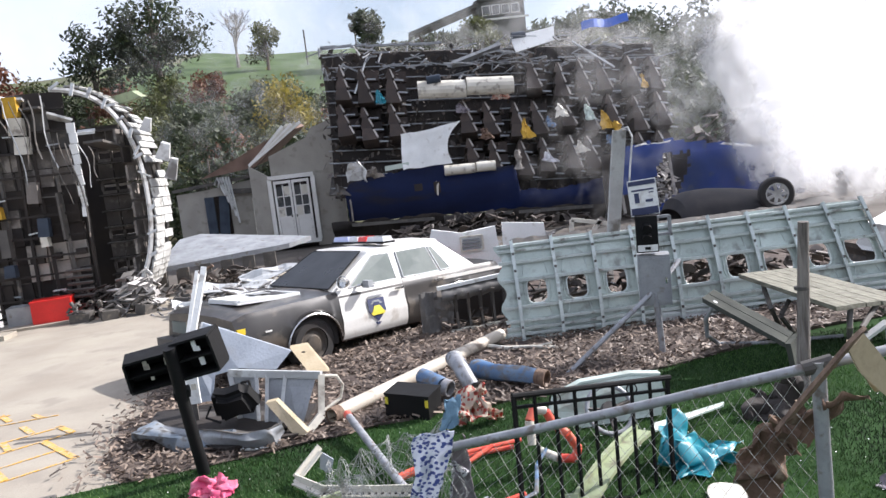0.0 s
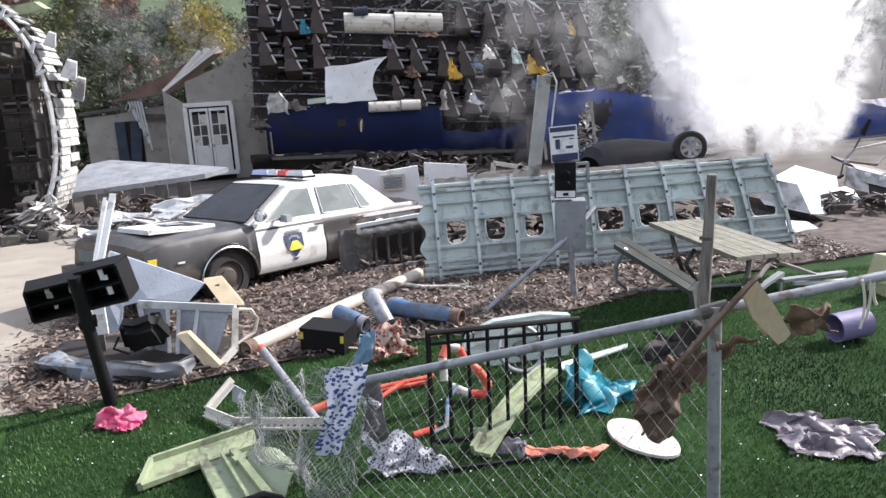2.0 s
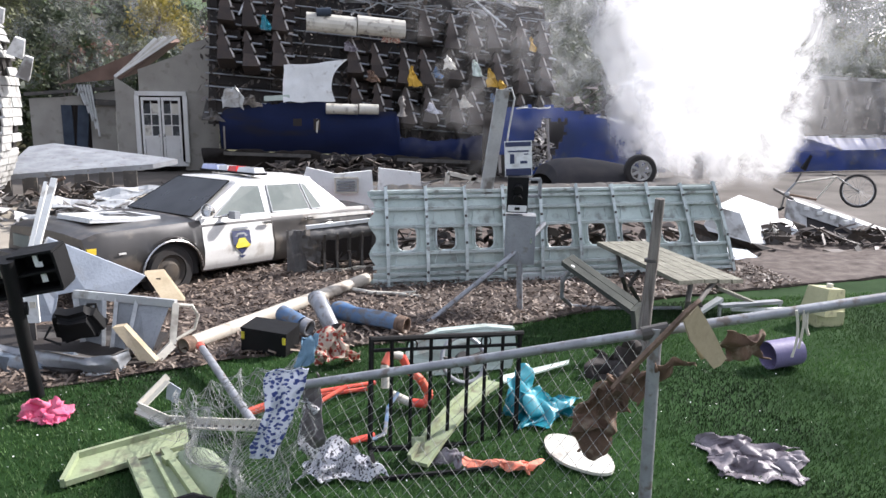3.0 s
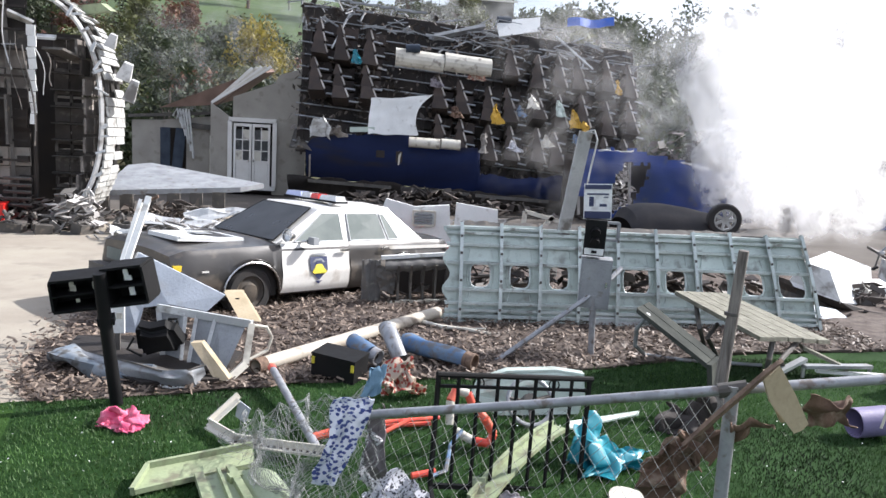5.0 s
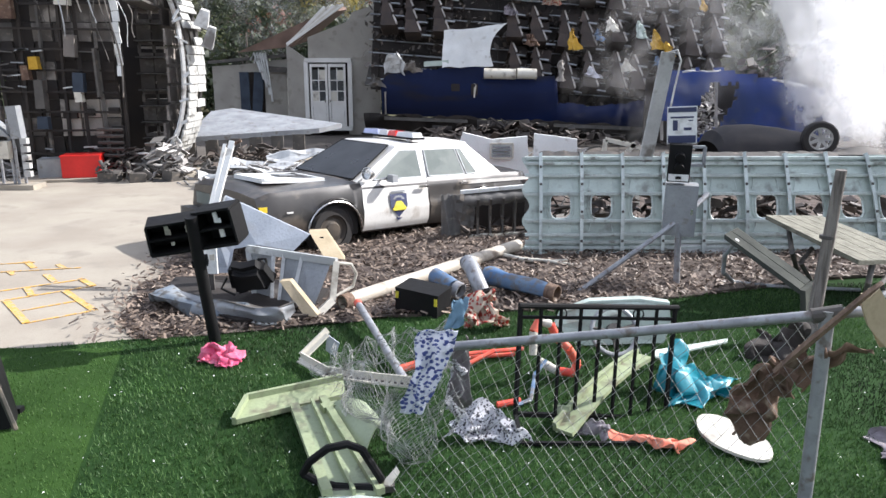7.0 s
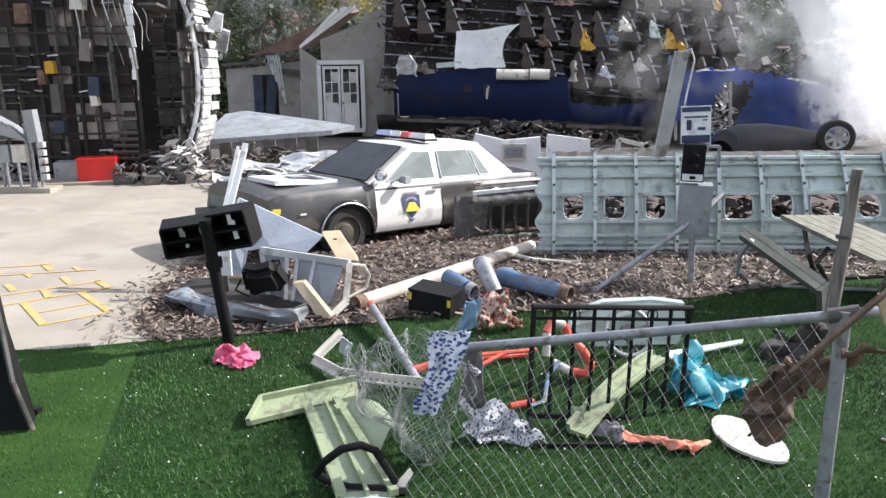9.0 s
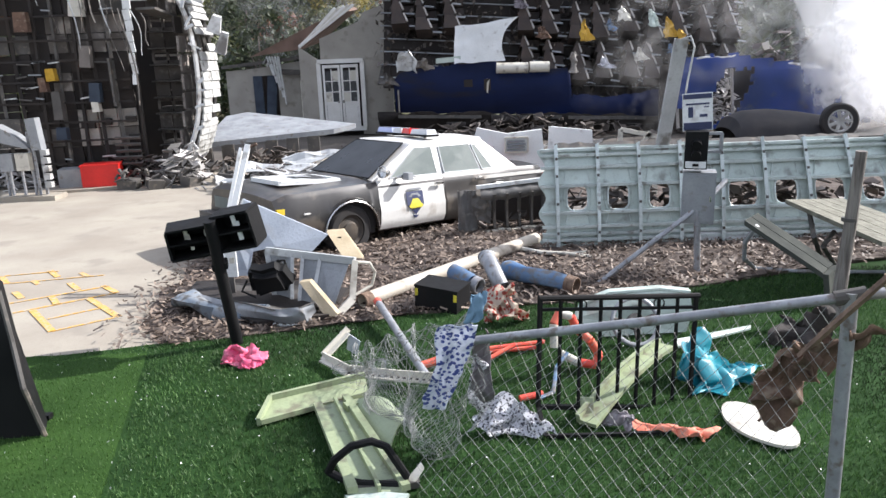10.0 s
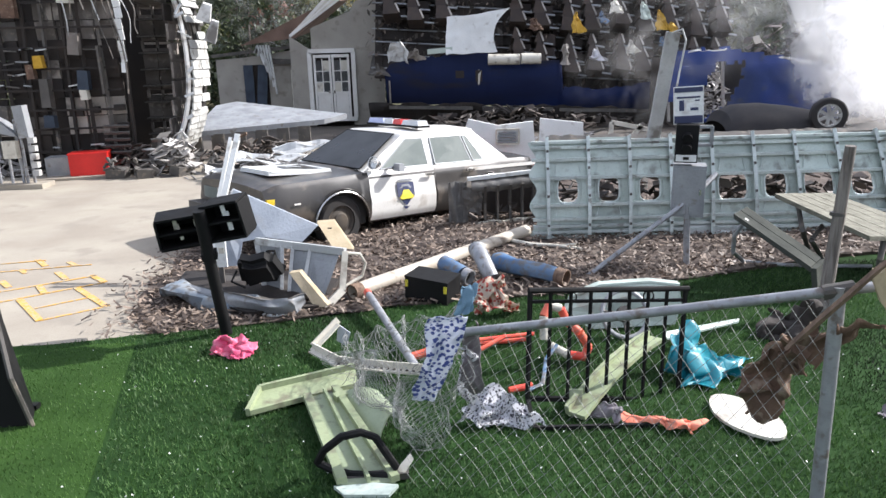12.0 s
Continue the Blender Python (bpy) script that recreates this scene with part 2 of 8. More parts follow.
    tank=mat("yellowed_plastic", (0.50, 0.48, 0.28), (0.40, 0.38, 0.22), 0.5, scale=3, dirt=(0.2, 0.18, 0.12), dirt_amount=0.15),
    bark=mat("bark", (0.16, 0.13, 0.105), (0.09, 0.07, 0.055), 0.95, scale=4, bump=0.8, stretch=(4, 4, 1)),
    leaf=leafy("dark_leaves", (0.020, 0.034, 0.014), (0.05, 0.065, 0.025), 0.25),
    leaf2=leafy("olive_leaves", (0.05, 0.06, 0.02), (0.11, 0.12, 0.035), 0.3),
    leaf3=leafy("autumn_leaves", (0.10, 0.035, 0.02), (0.14, 0.06, 0.03), 0.25),
    leaf4=leafy("yellow_leaves", (0.16, 0.14, 0.03), (0.30, 0.24, 0.04), 0.35),
    leafpale=leafy("pale_twigs", (0.22, 0.20, 0.18), (0.34, 0.31, 0.28), 0.1),
    junk=leafy("mixed_wreckage", (0.04, 0.035, 0.03), (0.50, 0.48, 0.46), 0.0, 0.4),
    darkjunk=leafy("dark_wreckage", (0.02, 0.017, 0.015), (0.16, 0.13, 0.11), 0.0, 0.4),
)


def weave(name, base, mark, scale, size):
    """Printed cloth: blobs of a second colour on a base."""
    m = bpy.data.materials.new(name)
    m.use_nodes = True
    n, l = m.node_tree.nodes, m.node_tree.links
    b = n["Principled BSDF"]
    co = n.new("ShaderNodeTexCoord")
    t = n.new("ShaderNodeTexNoise")
    t.inputs["Scale"].default_value, t.inputs["Detail"].default_value = scale * 0.8, 4
    v = n.new("ShaderNodeTexVoronoi")
    v.inputs["Scale"].default_value = scale
    add = n.new("ShaderNodeMath")
    add.operation = "MULTIPLY_ADD"
    add.inputs[1].default_value = 0.9
    l.new(co.outputs["Object"], t.inputs["Vector"])
    l.new(co.outputs["Object"], v.inputs["Vector"])
    l.new(t.outputs["Fac"], add.inputs[0])
    l.new(v.outputs["Distance"], add.inputs[2])
    r = n.new("ShaderNodeMapRange")
    r.inputs["From Min"].default_value, r.inputs["From Max"].default_value = size, size + 0.06
    l.new(add.outputs["Value"], r.inputs["Value"])
    x = n.new("ShaderNodeMix")
    x.data_type = "RGBA"
    x.inputs["A"].default_value, x.inputs["B"].default_value = (*mark, 1), (*base, 1)
    l.new(r.outputs["Result"], x.inputs["Factor"])
    l.new(x.outputs["Result"], b.inputs["Base Color"])
    b.inputs["Roughness"].default_value = 0.85
    tl, ms = n.new("ShaderNodeBsdfTranslucent"), n.new("ShaderNodeMixShader")
    ms.inputs["Fac"].default_value = 0.45
    l.new(x.outputs["Result"], tl.inputs["Color"])
    l.new(b.outputs["BSDF"], ms.inputs[1])
    l.new(tl.outputs["BSDF"], ms.inputs[2])
    l.new(ms.outputs["Shader"], n["Material Output"].inputs["Surface"])
    return m


M["floral"] = weave("floral_cotton", (0.78, 0.80, 0.87), (0.09, 0.12, 0.33), 40, 0.86)
M["stripe"] = weave("red_cream_print", (0.60, 0.52, 0.43), (0.42, 0.09, 0.07), 24, 0.86)
M["padding"] = mat("dirty_blue_grey_padding", (0.13, 0.17, 0.22), (0.30, 0.31, 0.31), 0.7, scale=5, dirt=(0.07, 0.065, 0.06), dirt_amount=0.45)
M["turf_light"] = mat("light_turf_backing", (0.034, 0.075, 0.016), (0.022, 0.052, 0.012), 0.95, scale=1.3, bump=0.5, fine=90, spec=0.1)
M["dress"] = weave("black_white_print", (0.74, 0.74, 0.78), (0.07, 0.07, 0.09), 52, 0.80)
# bench paint; on the hill house this grey stands for shade
M["bench"] = mat("bench_paint_house_shade", (0.075, 0.08, 0.07), (0.045, 0.048, 0.045), 0.92, scale=3, bump=0.4, spec=0.1)


# ---- mesh helpers ----
def box(bm, c, s, m=None, taper=1.0):
    """A box of size s round c, its top narrowed by taper; m turns it."""
    vs = []
    for z in (-0.5, 0.5):
        k = taper if z > 0 else 1.0
        for x, y in ((-0.5, -0.5), (0.5, -0.5), (0.5, 0.5), (-0.5, 0.5)):
            v = Vector((x * s[0] * k, y * s[1] * k, z * s[2]))
            if m is not None:
                v = m @ v
            vs.append(bm.verts.new(v + Vector(c)))
    for f in ((3, 2, 1, 0), (4, 5, 6, 7), (0, 1, 5, 4), (1, 2, 6, 5), (2, 3, 7, 6), (3, 0, 4, 7)):
        bm.faces.new([vs[i] for i in f])
    return bm


def bar(bm, a, b, w, h, up=(0, 0, 1)):
    """A rectangular bar from a to b, w wide and h high."""
    a, b = Vector(a), Vector(b)
    d = (b - a).normalized()
    side = d.cross(Vector(up))
    if side.length < 1e-4:
        side = d.cross(Vector((0, 1, 0)))
    side.normalize()
    top = side.cross(d)
    vs = [bm.verts.new(p + side * (sx * w / 2) + top * (sy * h / 2)) for p in (a, b) for sx, sy in ((-1, -1), (1, -1), (1, 1), (-1, 1))]
    for f in ((0, 1, 2, 3), (7, 6, 5, 4), (0, 4, 5, 1), (1, 5, 6, 2), (2, 6, 7, 3), (3, 7, 4, 0)):
        bm.faces.new([vs[i] for i in f])
    return bm


def tube(bm, pts, r, n=8, caps=True, r2=None):
    """A round tube along pts."""
    pts = [Vector(p) for p in pts]
    rings, side = [], None
    for i, p in enumerate(pts):
        d = (pts[min(i + 1, len(pts) - 1)] - pts[max(i - 1, 0)]).normalized()
        if side is None:
            side = d.cross(Vector((0, 0, 1)))
            if side.length < 1e-3:
                side = d.cross(Vector((0, 1, 0)))
        side = (side - d * side.dot(d)).normalized()
        up = d.cross(side)
        q = r if r2 is None else r + (r2 - r) * i / (len(pts) - 1)
        rings.append([bm.verts.new(p + (side * math.cos(2 * math.pi * k / n) + up * math.sin(2 * math.pi * k / n)) * q) for k in range(n)])
    for a, b in zip(rings, rings[1:]):
        for k in range(n):
            bm.faces.new((a[k], a[(k + 1) % n], b[(k + 1) % n], b[k]))
    if caps:
        bm.faces.new(rings[0][::-1])
        bm.faces.new(rings[-1])
    return bm


def pipe(bm, a, b, r, wall, n=20):
    """A hollow straight pipe."""
    a, b = Vector(a), Vector(b)
    d = (b - a).normalized()
    s = d.cross(Vector((0, 0, 1)))
    if s.length < 1e-3:
        s = Vector((1, 0, 0))
    s.normalize()
    u = d.cross(s)
    rows = []
    for p, q in ((a, r), (b, r), (b, r - wall), (a, r - wall)):
        rows.append([bm.verts.new(p + (s * math.cos(2 * math.pi * k / n) + u * math.sin(2 * math.pi * k / n)) * q) for k in range(n)])
    for i in range(4):
        x, y = rows[i], rows[(i + 1) % 4]
        for k in range(n):
            bm.faces.new((x[k], x[(k + 1) % n], y[(k + 1) % n], y[k]))
    return bm


def plate(bm, pts, depth):
    """A flat or bent outline pts given a thickness by the vector depth."""
    d = Vector(depth)
    a = [bm.verts.new(Vector(p)) for p in pts]
    b = [bm.verts.new(Vector(p) + d) for p in pts]
    bm.faces.new(a[::-1])
    bm.faces.new(b)
    for i in range(len(a)):
        j = (i + 1) % len(a)
        bm.faces.new((a[i], a[j], b[j], b[i]))
    return bm


def lathe(bm, prof, m, n=24):
    """A profile of (radius, height) turned round the z axis of m."""
    rings = [[bm.verts.new(m @ Vector((r * math.cos(2 * math.pi * k / n), r * math.sin(2 * math.pi * k / n), z))) for k in range(n)] for r, z in prof]
    for a, b in zip(rings, rings[1:]):
        for k in range(n):
            bm.faces.new((a[k], a[(k + 1) % n], b[(k + 1) % n], b[k]))
    return bm


def sheet(bm, fn, nu, nv, thick=0.0):
    """A surface fn(u, v) for u, v in 0..1; thick gives it a back side and edges."""
    g = [[Vector(fn(i / nu, j / nv)) for j in range(nv + 1)] for i in range(nu + 1)]
    vs = [[bm.verts.new(p) for p in row] for row in g]
    for i in range(nu):
        for j in range(nv):
            bm.faces.new((vs[i][j], vs[i + 1][j], vs[i + 1][j + 1], vs[i][j + 1]))
    if thick:
        ws = []
        for i in range(nu + 1):
            row = []
            for j in range(nv + 1):
                du = g[min(i + 1, nu)][j] - g[max(i - 1, 0)][j]
                dv = g[i][min(j + 1, nv)] - g[i][max(j - 1, 0)]
                row.append(bm.verts.new(g[i][j] - du.cross(dv).normalized() * thick))
            ws.append(row)
        for i in range(nu):
            for j in range(nv):
                bm.faces.new((ws[i][j + 1], ws[i + 1][j + 1], ws[i + 1][j], ws[i][j]))
        for i in range(nu):
            bm.faces.new((vs[i + 1][0], vs[i][0], ws[i][0], ws[i + 1][0]))
            bm.faces.new((vs[i][nv], vs[i + 1][nv], ws[i + 1][nv], ws[i][nv]))
        for j in range(nv):
            bm.faces.new((vs[0][j], vs[0][j + 1], ws[0][j + 1], ws[0][j]))
            bm.faces.new((vs[nu][j + 1], vs[nu][j], ws[nu][j], ws[nu][j + 1]))
    return bm


def thing(name, base, label, category, group="", rot=(0, 0, 0), kind=""):
    ob = new(name)
    ob.empty_display_size = 0.2
    ob.matrix_basis = pose(*base, *rot)
    return tagged(ob, label, category, group, kind)


def part(name, bm, material, parent=None, label="", world=False, smooth=False, bevel=0.0, seg=1):
    """Links a bmesh as one mesh object, under a thing or part where given."""
    if bevel:
        bmesh.ops.bevel(bm, geom=[e for e in bm.edges if e.is_manifold and e.calc_face_angle(0) > 0.5], offset=bevel, segments=seg, affect="EDGES")
    bmesh.ops.recalc_face_normals(bm, faces=bm.faces)
    me = bpy.data.meshes.new(name)
    bm.to_mesh(me)
    bm.free()
    if smooth:
        me.shade_smooth()
        me.set_sharp_from_angle(angle=radians(38))
    me.materials.append(M[material])
    ob = new(name, me)
    if parent is not None:
        ob.parent = parent
        if world:
            ob.matrix_parent_inverse = parent.matrix_basis.inverted()
    if label:
        ob["label"] = label
    return ob


def B():
    return bmesh.new()


def wob(p, s, a, seed=0.0):
    """Smooth random offset for a point."""
    q = Vector(p) * s + Vector((seed, seed * 1.7, seed * 0.6))
    return noise.noise_vector(q) * a


def soup(name, tris, material):
    """A mesh from a list of loose polygons."""
    vs, fs = [], []
    for t in tris:
        k = len(vs)
        vs += [tuple(v) for v in t]
        fs.append(tuple(range(k, k + len(t))))
    me = bpy.data.meshes.new(name)
    me.from_pydata(vs, [], fs)
    me.materials.append(M[material])
    return new(name, me)


def rest(ob, parent, label=""):
    ob.parent = parent
    if label:
        ob["label"] = label
    return ob

# ---- ground, hill and surfaces ----
def hill(x, y):
    ridge = np.interp(x, (-120, -60, -25, -5, 15, 30, 45, 70, 120), (15, 16, 16.5, 14.5, 13.5, 10, 7.5, 6.5, 6))
    t = min(max((y - 29) / 62, 0), 1)
    t2 = t * t * (3 - 2 * t)
    return ridge * t2 + 0.25 * min(max(y - 92, 0), 22) + (noise.noise((x * 0.05, y * 0.05, 0)) * 1.2 * t2 if t > 0 else 0)


def build_ground():
    bm = B()
    xs = np.concatenate((np.linspace(-1500, -130, 8), np.linspace(-110, 110, 75), np.linspace(130, 1500, 8)))
    ys = np.concatenate((np.linspace(-1500, -30, 6), np.linspace(-10, 125, 70), np.linspace(140, 1500, 8)))
    vs = [[bm.verts.new((x, y, hill(x, y) - 0.03)) for y in ys] for x in xs]
    for i in range(len(xs) - 1):
        for j in range(len(ys) - 1):
            bm.faces.new((vs[i][j], vs[i + 1][j], vs[i + 1][j + 1], vs[i][j + 1]))
    tagged(part("ground", bm, "dirt", smooth=True), "bare brown earth rising to a scrubby hillside", "ground", kind="structure")
    bm = B()
    sheet(bm, lambda u, v: (-110 + 220 * u, 29 + 92 * v, hill(-110 + 220 * u, 29 + 92 * v) + 0.04), 90, 50)
    tagged(part("hillside", bm, "hillside", smooth=True), "dark scrubby hillside with brown undergrowth", "hillside", kind="structure")
    bm = B()
    sheet(bm, lambda u, v: (-26 + 23 * u, 62 + 50 * v, hill(-26 + 23 * u, 62 + 50 * v) + 0.15), 30, 40)
    tagged(part("hill_grass", bm, "hillgrass", smooth=True), "bright green grass on the upper hillside", "grass", kind="structure")


def edge_lawn(x):
    """Far edge of the lawn, and so the near edge of the mulch."""
    return np.interp(x, (-9, -3.8, -2.6, -1.26, 0.0, 1.2, 2.7, 4.5, 9), (5.0, 6.02, 6.28, 6.62, 7.0, 7.1, 7.55, 8.2, 8.8)) + 0.05 * noise.noise((x * 3, 0, 0))


def edge_mulch(y):
    """Side edge of the mulch bed against the concrete."""
    return np.interp(y, (6.2, 6.8, 7.6, 8.6, 10.3, 12, 13), (-2.65, -3.1, -3.25, -3.3, -3.6, -3.9, -4.0)) + 0.15 * noise.noise((y * 2.2, 4, 0))


def build_surfaces():
    bm = B()
    sheet(bm, lambda u, v: (-14 + 28 * u, -2 + (edge_lawn(-14 + 28 * u) + 2) * v, 0.004 + 0.012 * noise.noise((u * 14, v * 6, 0))), 90, 40)
    lawn = tagged(part("lawn", bm, "turf_base", smooth=True), "bright green artificial turf with a visible seam", "lawn", kind="structure")
    bm = B()
    sheet(bm, lambda u, v: (-2.42 + (4.9 - (2.0 + 4.0 * v)) * 0.28 - 5.0 * u, min(2.0 + 4.05 * v, edge_lawn(-2.42 - 5 * u) - 0.02), 0.017), 20, 20)
    tagged(part("lawn_strip", bm, "turf_light", smooth=True), "lighter green strip of artificial turf beside the seam", "lawn", kind="structure")
    bm = B()
    sheet(bm, lambda u, v: (-26 + 25 * u, 5.5 + 14.5 * v, -0.006), 30, 16)
    tagged(part("pavement", bm, "concrete"), "sunlit pale concrete slab with faint stains", "pavement", kind="structure")
    bm = B()

    def bed(u, v):
        y = 6.1 + 8.5 * v
        x0 = edge_mulch(y)
        x = x0 + (11 - x0) * u
        y2 = max(y, edge_lawn(x) - 0.03)
        d = min(u * 8, 1)
        return (x, y2, 0.002 + d * (0.02 + 0.035 * noise.noise((x * 1.3, y * 1.3, 0)) + 0.02 * noise.noise((x * 5, y * 5, 2))))
    sheet(bm, bed, 90, 60)
    tagged(part("mulch_bed", bm, "mulch", smooth=True), "dark brown wood-chip mulch bed", "mulch", kind="structure")
    # loose chips on the mulch
    rng = random.Random(3)
    tris = []
    for _ in range(26000):
        y = 6.2 + 5.6 * rng.random() ** 1.3
        x0 = edge_mulch(y) - 0.5 * rng.random() ** 4
        x = x0 + (6.8 - x0) * rng.random()
        if y < edge_lawn(x) - 0.15 * rng.random() ** 2:
            continue
        a, s, w = rng.random() * 6.28, rng.uniform(0.012, 0.05), rng.uniform(0.004, 0.013)
        c = Vector((x, y, 0.035 + 0.03 * rng.random()))
        d = Vector((math.cos(a) * s, math.sin(a) * s, rng.uniform(-0.02, 0.02)))
        e = Vector((-math.sin(a) * w, math.cos(a) * w, rng.uniform(-0.008, 0.008)))
        tris.append((c - d - e, c + d - e, c + d + e, c - d + e))
    tagged(soup("wood_chips", tris, "chip"), "loose brown and grey wood chips", "mulch", kind="stuff")
    # turf blades
    tris, dark = [], []
    for _ in range(185000):
        y = 2.6 + 5.4 * rng.random() ** 1.25
        x = -4.6 + 12.0 * rng.random()
        if y > edge_lawn(x) - 0.01:
            continue
        seam = abs((x + 2.40) - (y - 4.9) * -0.28) if y < 6.3 else 1
        if seam < 0.012:
            continue
        a, h = rng.random() * 6.28, rng.uniform(0.018, 0.042)
        lean = Vector((rng.uniform(-0.02, 0.02), rng.uniform(-0.02, 0.02), h))
        w = Vector((math.cos(a), math.sin(a), 0)) * 0.0048
        c = Vector((x, y, 0.004))
        (tris if x + 2.40 < (y - 4.9) * -0.28 else dark).append((c - w, c + w, c + lean))
    tagged(soup("turf_blades", tris, "turf"), "short bright green artificial grass blades", "grass", kind="stuff")
    tagged(soup("worn_turf_blades", dark, "turf_dark"), "short dark green artificial grass blades", "grass", kind="stuff")
    # pale specks that stand for glints on the turf
    bits = []
    for _ in range(420):
        x, y = rng.uniform(-4.5, 4.5), rng.uniform(3.2, 6.6)
        if y > edge_lawn(x) - 0.1:
            continue
        c, s = Vector((x, y, 0.042)), rng.uniform(0.003, 0.008)
        bits.append([c + Vector((s * math.cos(k), s * math.sin(k), rng.uniform(-0.004, 0.006))) for k in (0.3, 1.9, 3.4, 4.9)])
    tagged(soup("litter_specks", bits, "whitesheet"), "tiny pale specks put in as glints on the turf", "litter", kind="stuff")
    # painted hopscotch court on the concrete
    for a, b, w in (((-3.93, 6.74, 0.00), (-4.50, 7.42, 0.00), 0.07),
                    ((-3.45, 7.11, 0.00), (-4.07, 7.78, 0.00), 0.07),
                    ((-3.93, 6.74, 0.00), (-3.45, 7.11, 0.00), 0.03),
                    ((-4.17, 7.11, 0.00), (-3.78, 7.41, 0.00), 0.03),
                    ((-4.66, 7.34, 0.00), (-3.84, 7.96, 0.00), 0.03),
                    ((-4.91, 7.67, 0.00), (-4.05, 8.24, 0.00), 0.03),
                    ((-3.84, 7.96, 0.00), (-4.12, 8.25, 0.00), 0.07),
                    ((-4.32, 7.59, 0.00), (-4.54, 7.89, 0.00), 0.07),
                    ((-4.35, 8.12, 0.00), (-4.60, 8.42, 0.00), 0.07),
                    ((-4.86, 7.86, 0.00), (-5.08, 8.11, 0.00), 0.07),
                    ((-4.97, 8.41, 0.00), (-5.12, 8.57, 0.00), 0.06),
                    ((-5.40, 8.50, 0.00), (-5.64, 8.80, 0.00), 0.07),
                    ((-4.89, 8.71, 0.00), (-5.15, 9.02, 0.00), 0.07),
                    ((-4.49, 8.67, 0.00), (-4.68, 8.86, 0.00), 0.06),
                    ((-5.72, 8.81, 0.00), (-5.02, 8.98, 0.00), 0.025),
                    ((-5.38, 8.48, 0.00), (-4.33, 8.72, 0.00), 0.025)):
        tagged(part("court_line", bar(B(), a, b, w, 0.006), "paintline"), "worn yellow painted court line on concrete", "road marking", kind="structure")
    bm = B()
    bar(bm, (2.98, 3.02, 0.03), (5.88, 4.49, 0.03), 0.16, 0.14)
    tagged(part("kerb", bm, "concrete", bevel=0.01), "low pale concrete kerb beside the turf", "kerb", kind="structure")


build_ground()
build_surfaces()


# ---- trees, shrubs and hill house ----
def leaves(rng, c, r, n, size, tris, lumps=7):
    """Leaf clumps in uneven lumps inside an ellipsoid."""
    c = Vector(c)
    cs = []
    for _ in range(lumps):
        d = Vector((rng.gauss(0, 1), rng.gauss(0, 1), rng.gauss(0, 1))).normalized() * rng.uniform(0.3, 0.85)
        cs.append((c + Vector((d.x * r[0], d.y * r[1], d.z * r[2])), rng.uniform(0.28, 0.5)))
    for _ in range(n):
        k, q = cs[rng.randrange(lumps)]
        d = Vector((rng.gauss(0, 1), rng.gauss(0, 1), rng.gauss(0, 1))).normalized() * (rng.random() ** 0.4) * q * rng.uniform(0.7, 1.25)
        p = k + Vector((d.x * r[0], d.y * r[1], d.z * r[2]))
        a = Vector((rng.uniform(-1, 1), rng.uniform(-1, 1), rng.uniform(-1, 1))).normalized() * size * rng.uniform(0.5, 1.2)
        b = a.cross(Vector((rng.uniform(-1, 1), rng.uniform(-1, 1), rng.uniform(-1, 1)))).normalized() * size * rng.uniform(0.25, 0.5)
        tris.append((p - a, p + b, p + a, p - b))
    return cs


def tree(x, y, h, r, material, label, n=2200, size=0.3, trunk=0.3, name="tree", crown_low=0.35, seed=0, lumps=11):
    rng = random.Random(seed + int(x * 31 + y * 17))
    z = hill(x, y) - 0.1
    t = thing(name, (x, y, z), label, name)
    tris = []
    cs = leaves(rng, (0, 0, h * (1 + crown_low) / 2), (r, r, h * (1 - crown_low) / 2), n, size, tris, lumps)
    if trunk:
        bm = B()
        tube(bm, [(0, 0, 0), (0.1 * r * rng.uniform(-1, 1), 0, h * 0.3), (0.1 * r * rng.uniform(-1, 1), 0, h * 0.75)], trunk, 8, r2=trunk * 0.35)
        for p, q in cs:
            s = Vector((0, 0, h * rng.uniform(0.25, 0.55)))
            tube(bm, [s, s.lerp(p, 0.5) + Vector((0, 0, h * 0.04)), p], trunk * 0.3, 5, r2=trunk * 0.08)
        part("trunk", bm, "bark", t, smooth=True)
    rest(soup("crown", tris, material), t)
    return t


def bare_tree(x, y, h, r, label, seed=5):
    rng = random.Random(seed)
    t = thing("bare_tree", (x, y, hill(x, y) - 0.1), label, "tree")
    bm = B()

    def grow(p, d, l, w, k):
        q = p + d * l
        tube(bm, [p, p.lerp(q, 0.5) + wob(p, 1, 0.1 * l), q], w, 5 if k < 2 else 3, r2=w * 0.6, caps=False)
        if k < 5:
            for _ in range(3 if k else 5):
                nd = (d + Vector((rng.uniform(-1, 1), rng.uniform(-1, 1), rng.uniform(-0.3, 0.8))) * 0.65).normalized()
                grow(q, nd, l * rng.uniform(0.6, 0.85), w * 0.55, k + 1)
    grow(Vector((0, 0, 0)), Vector((0, 0, 1)), h * 0.28, 0.22, 0)
    part("branches", bm, "leafpale", t)


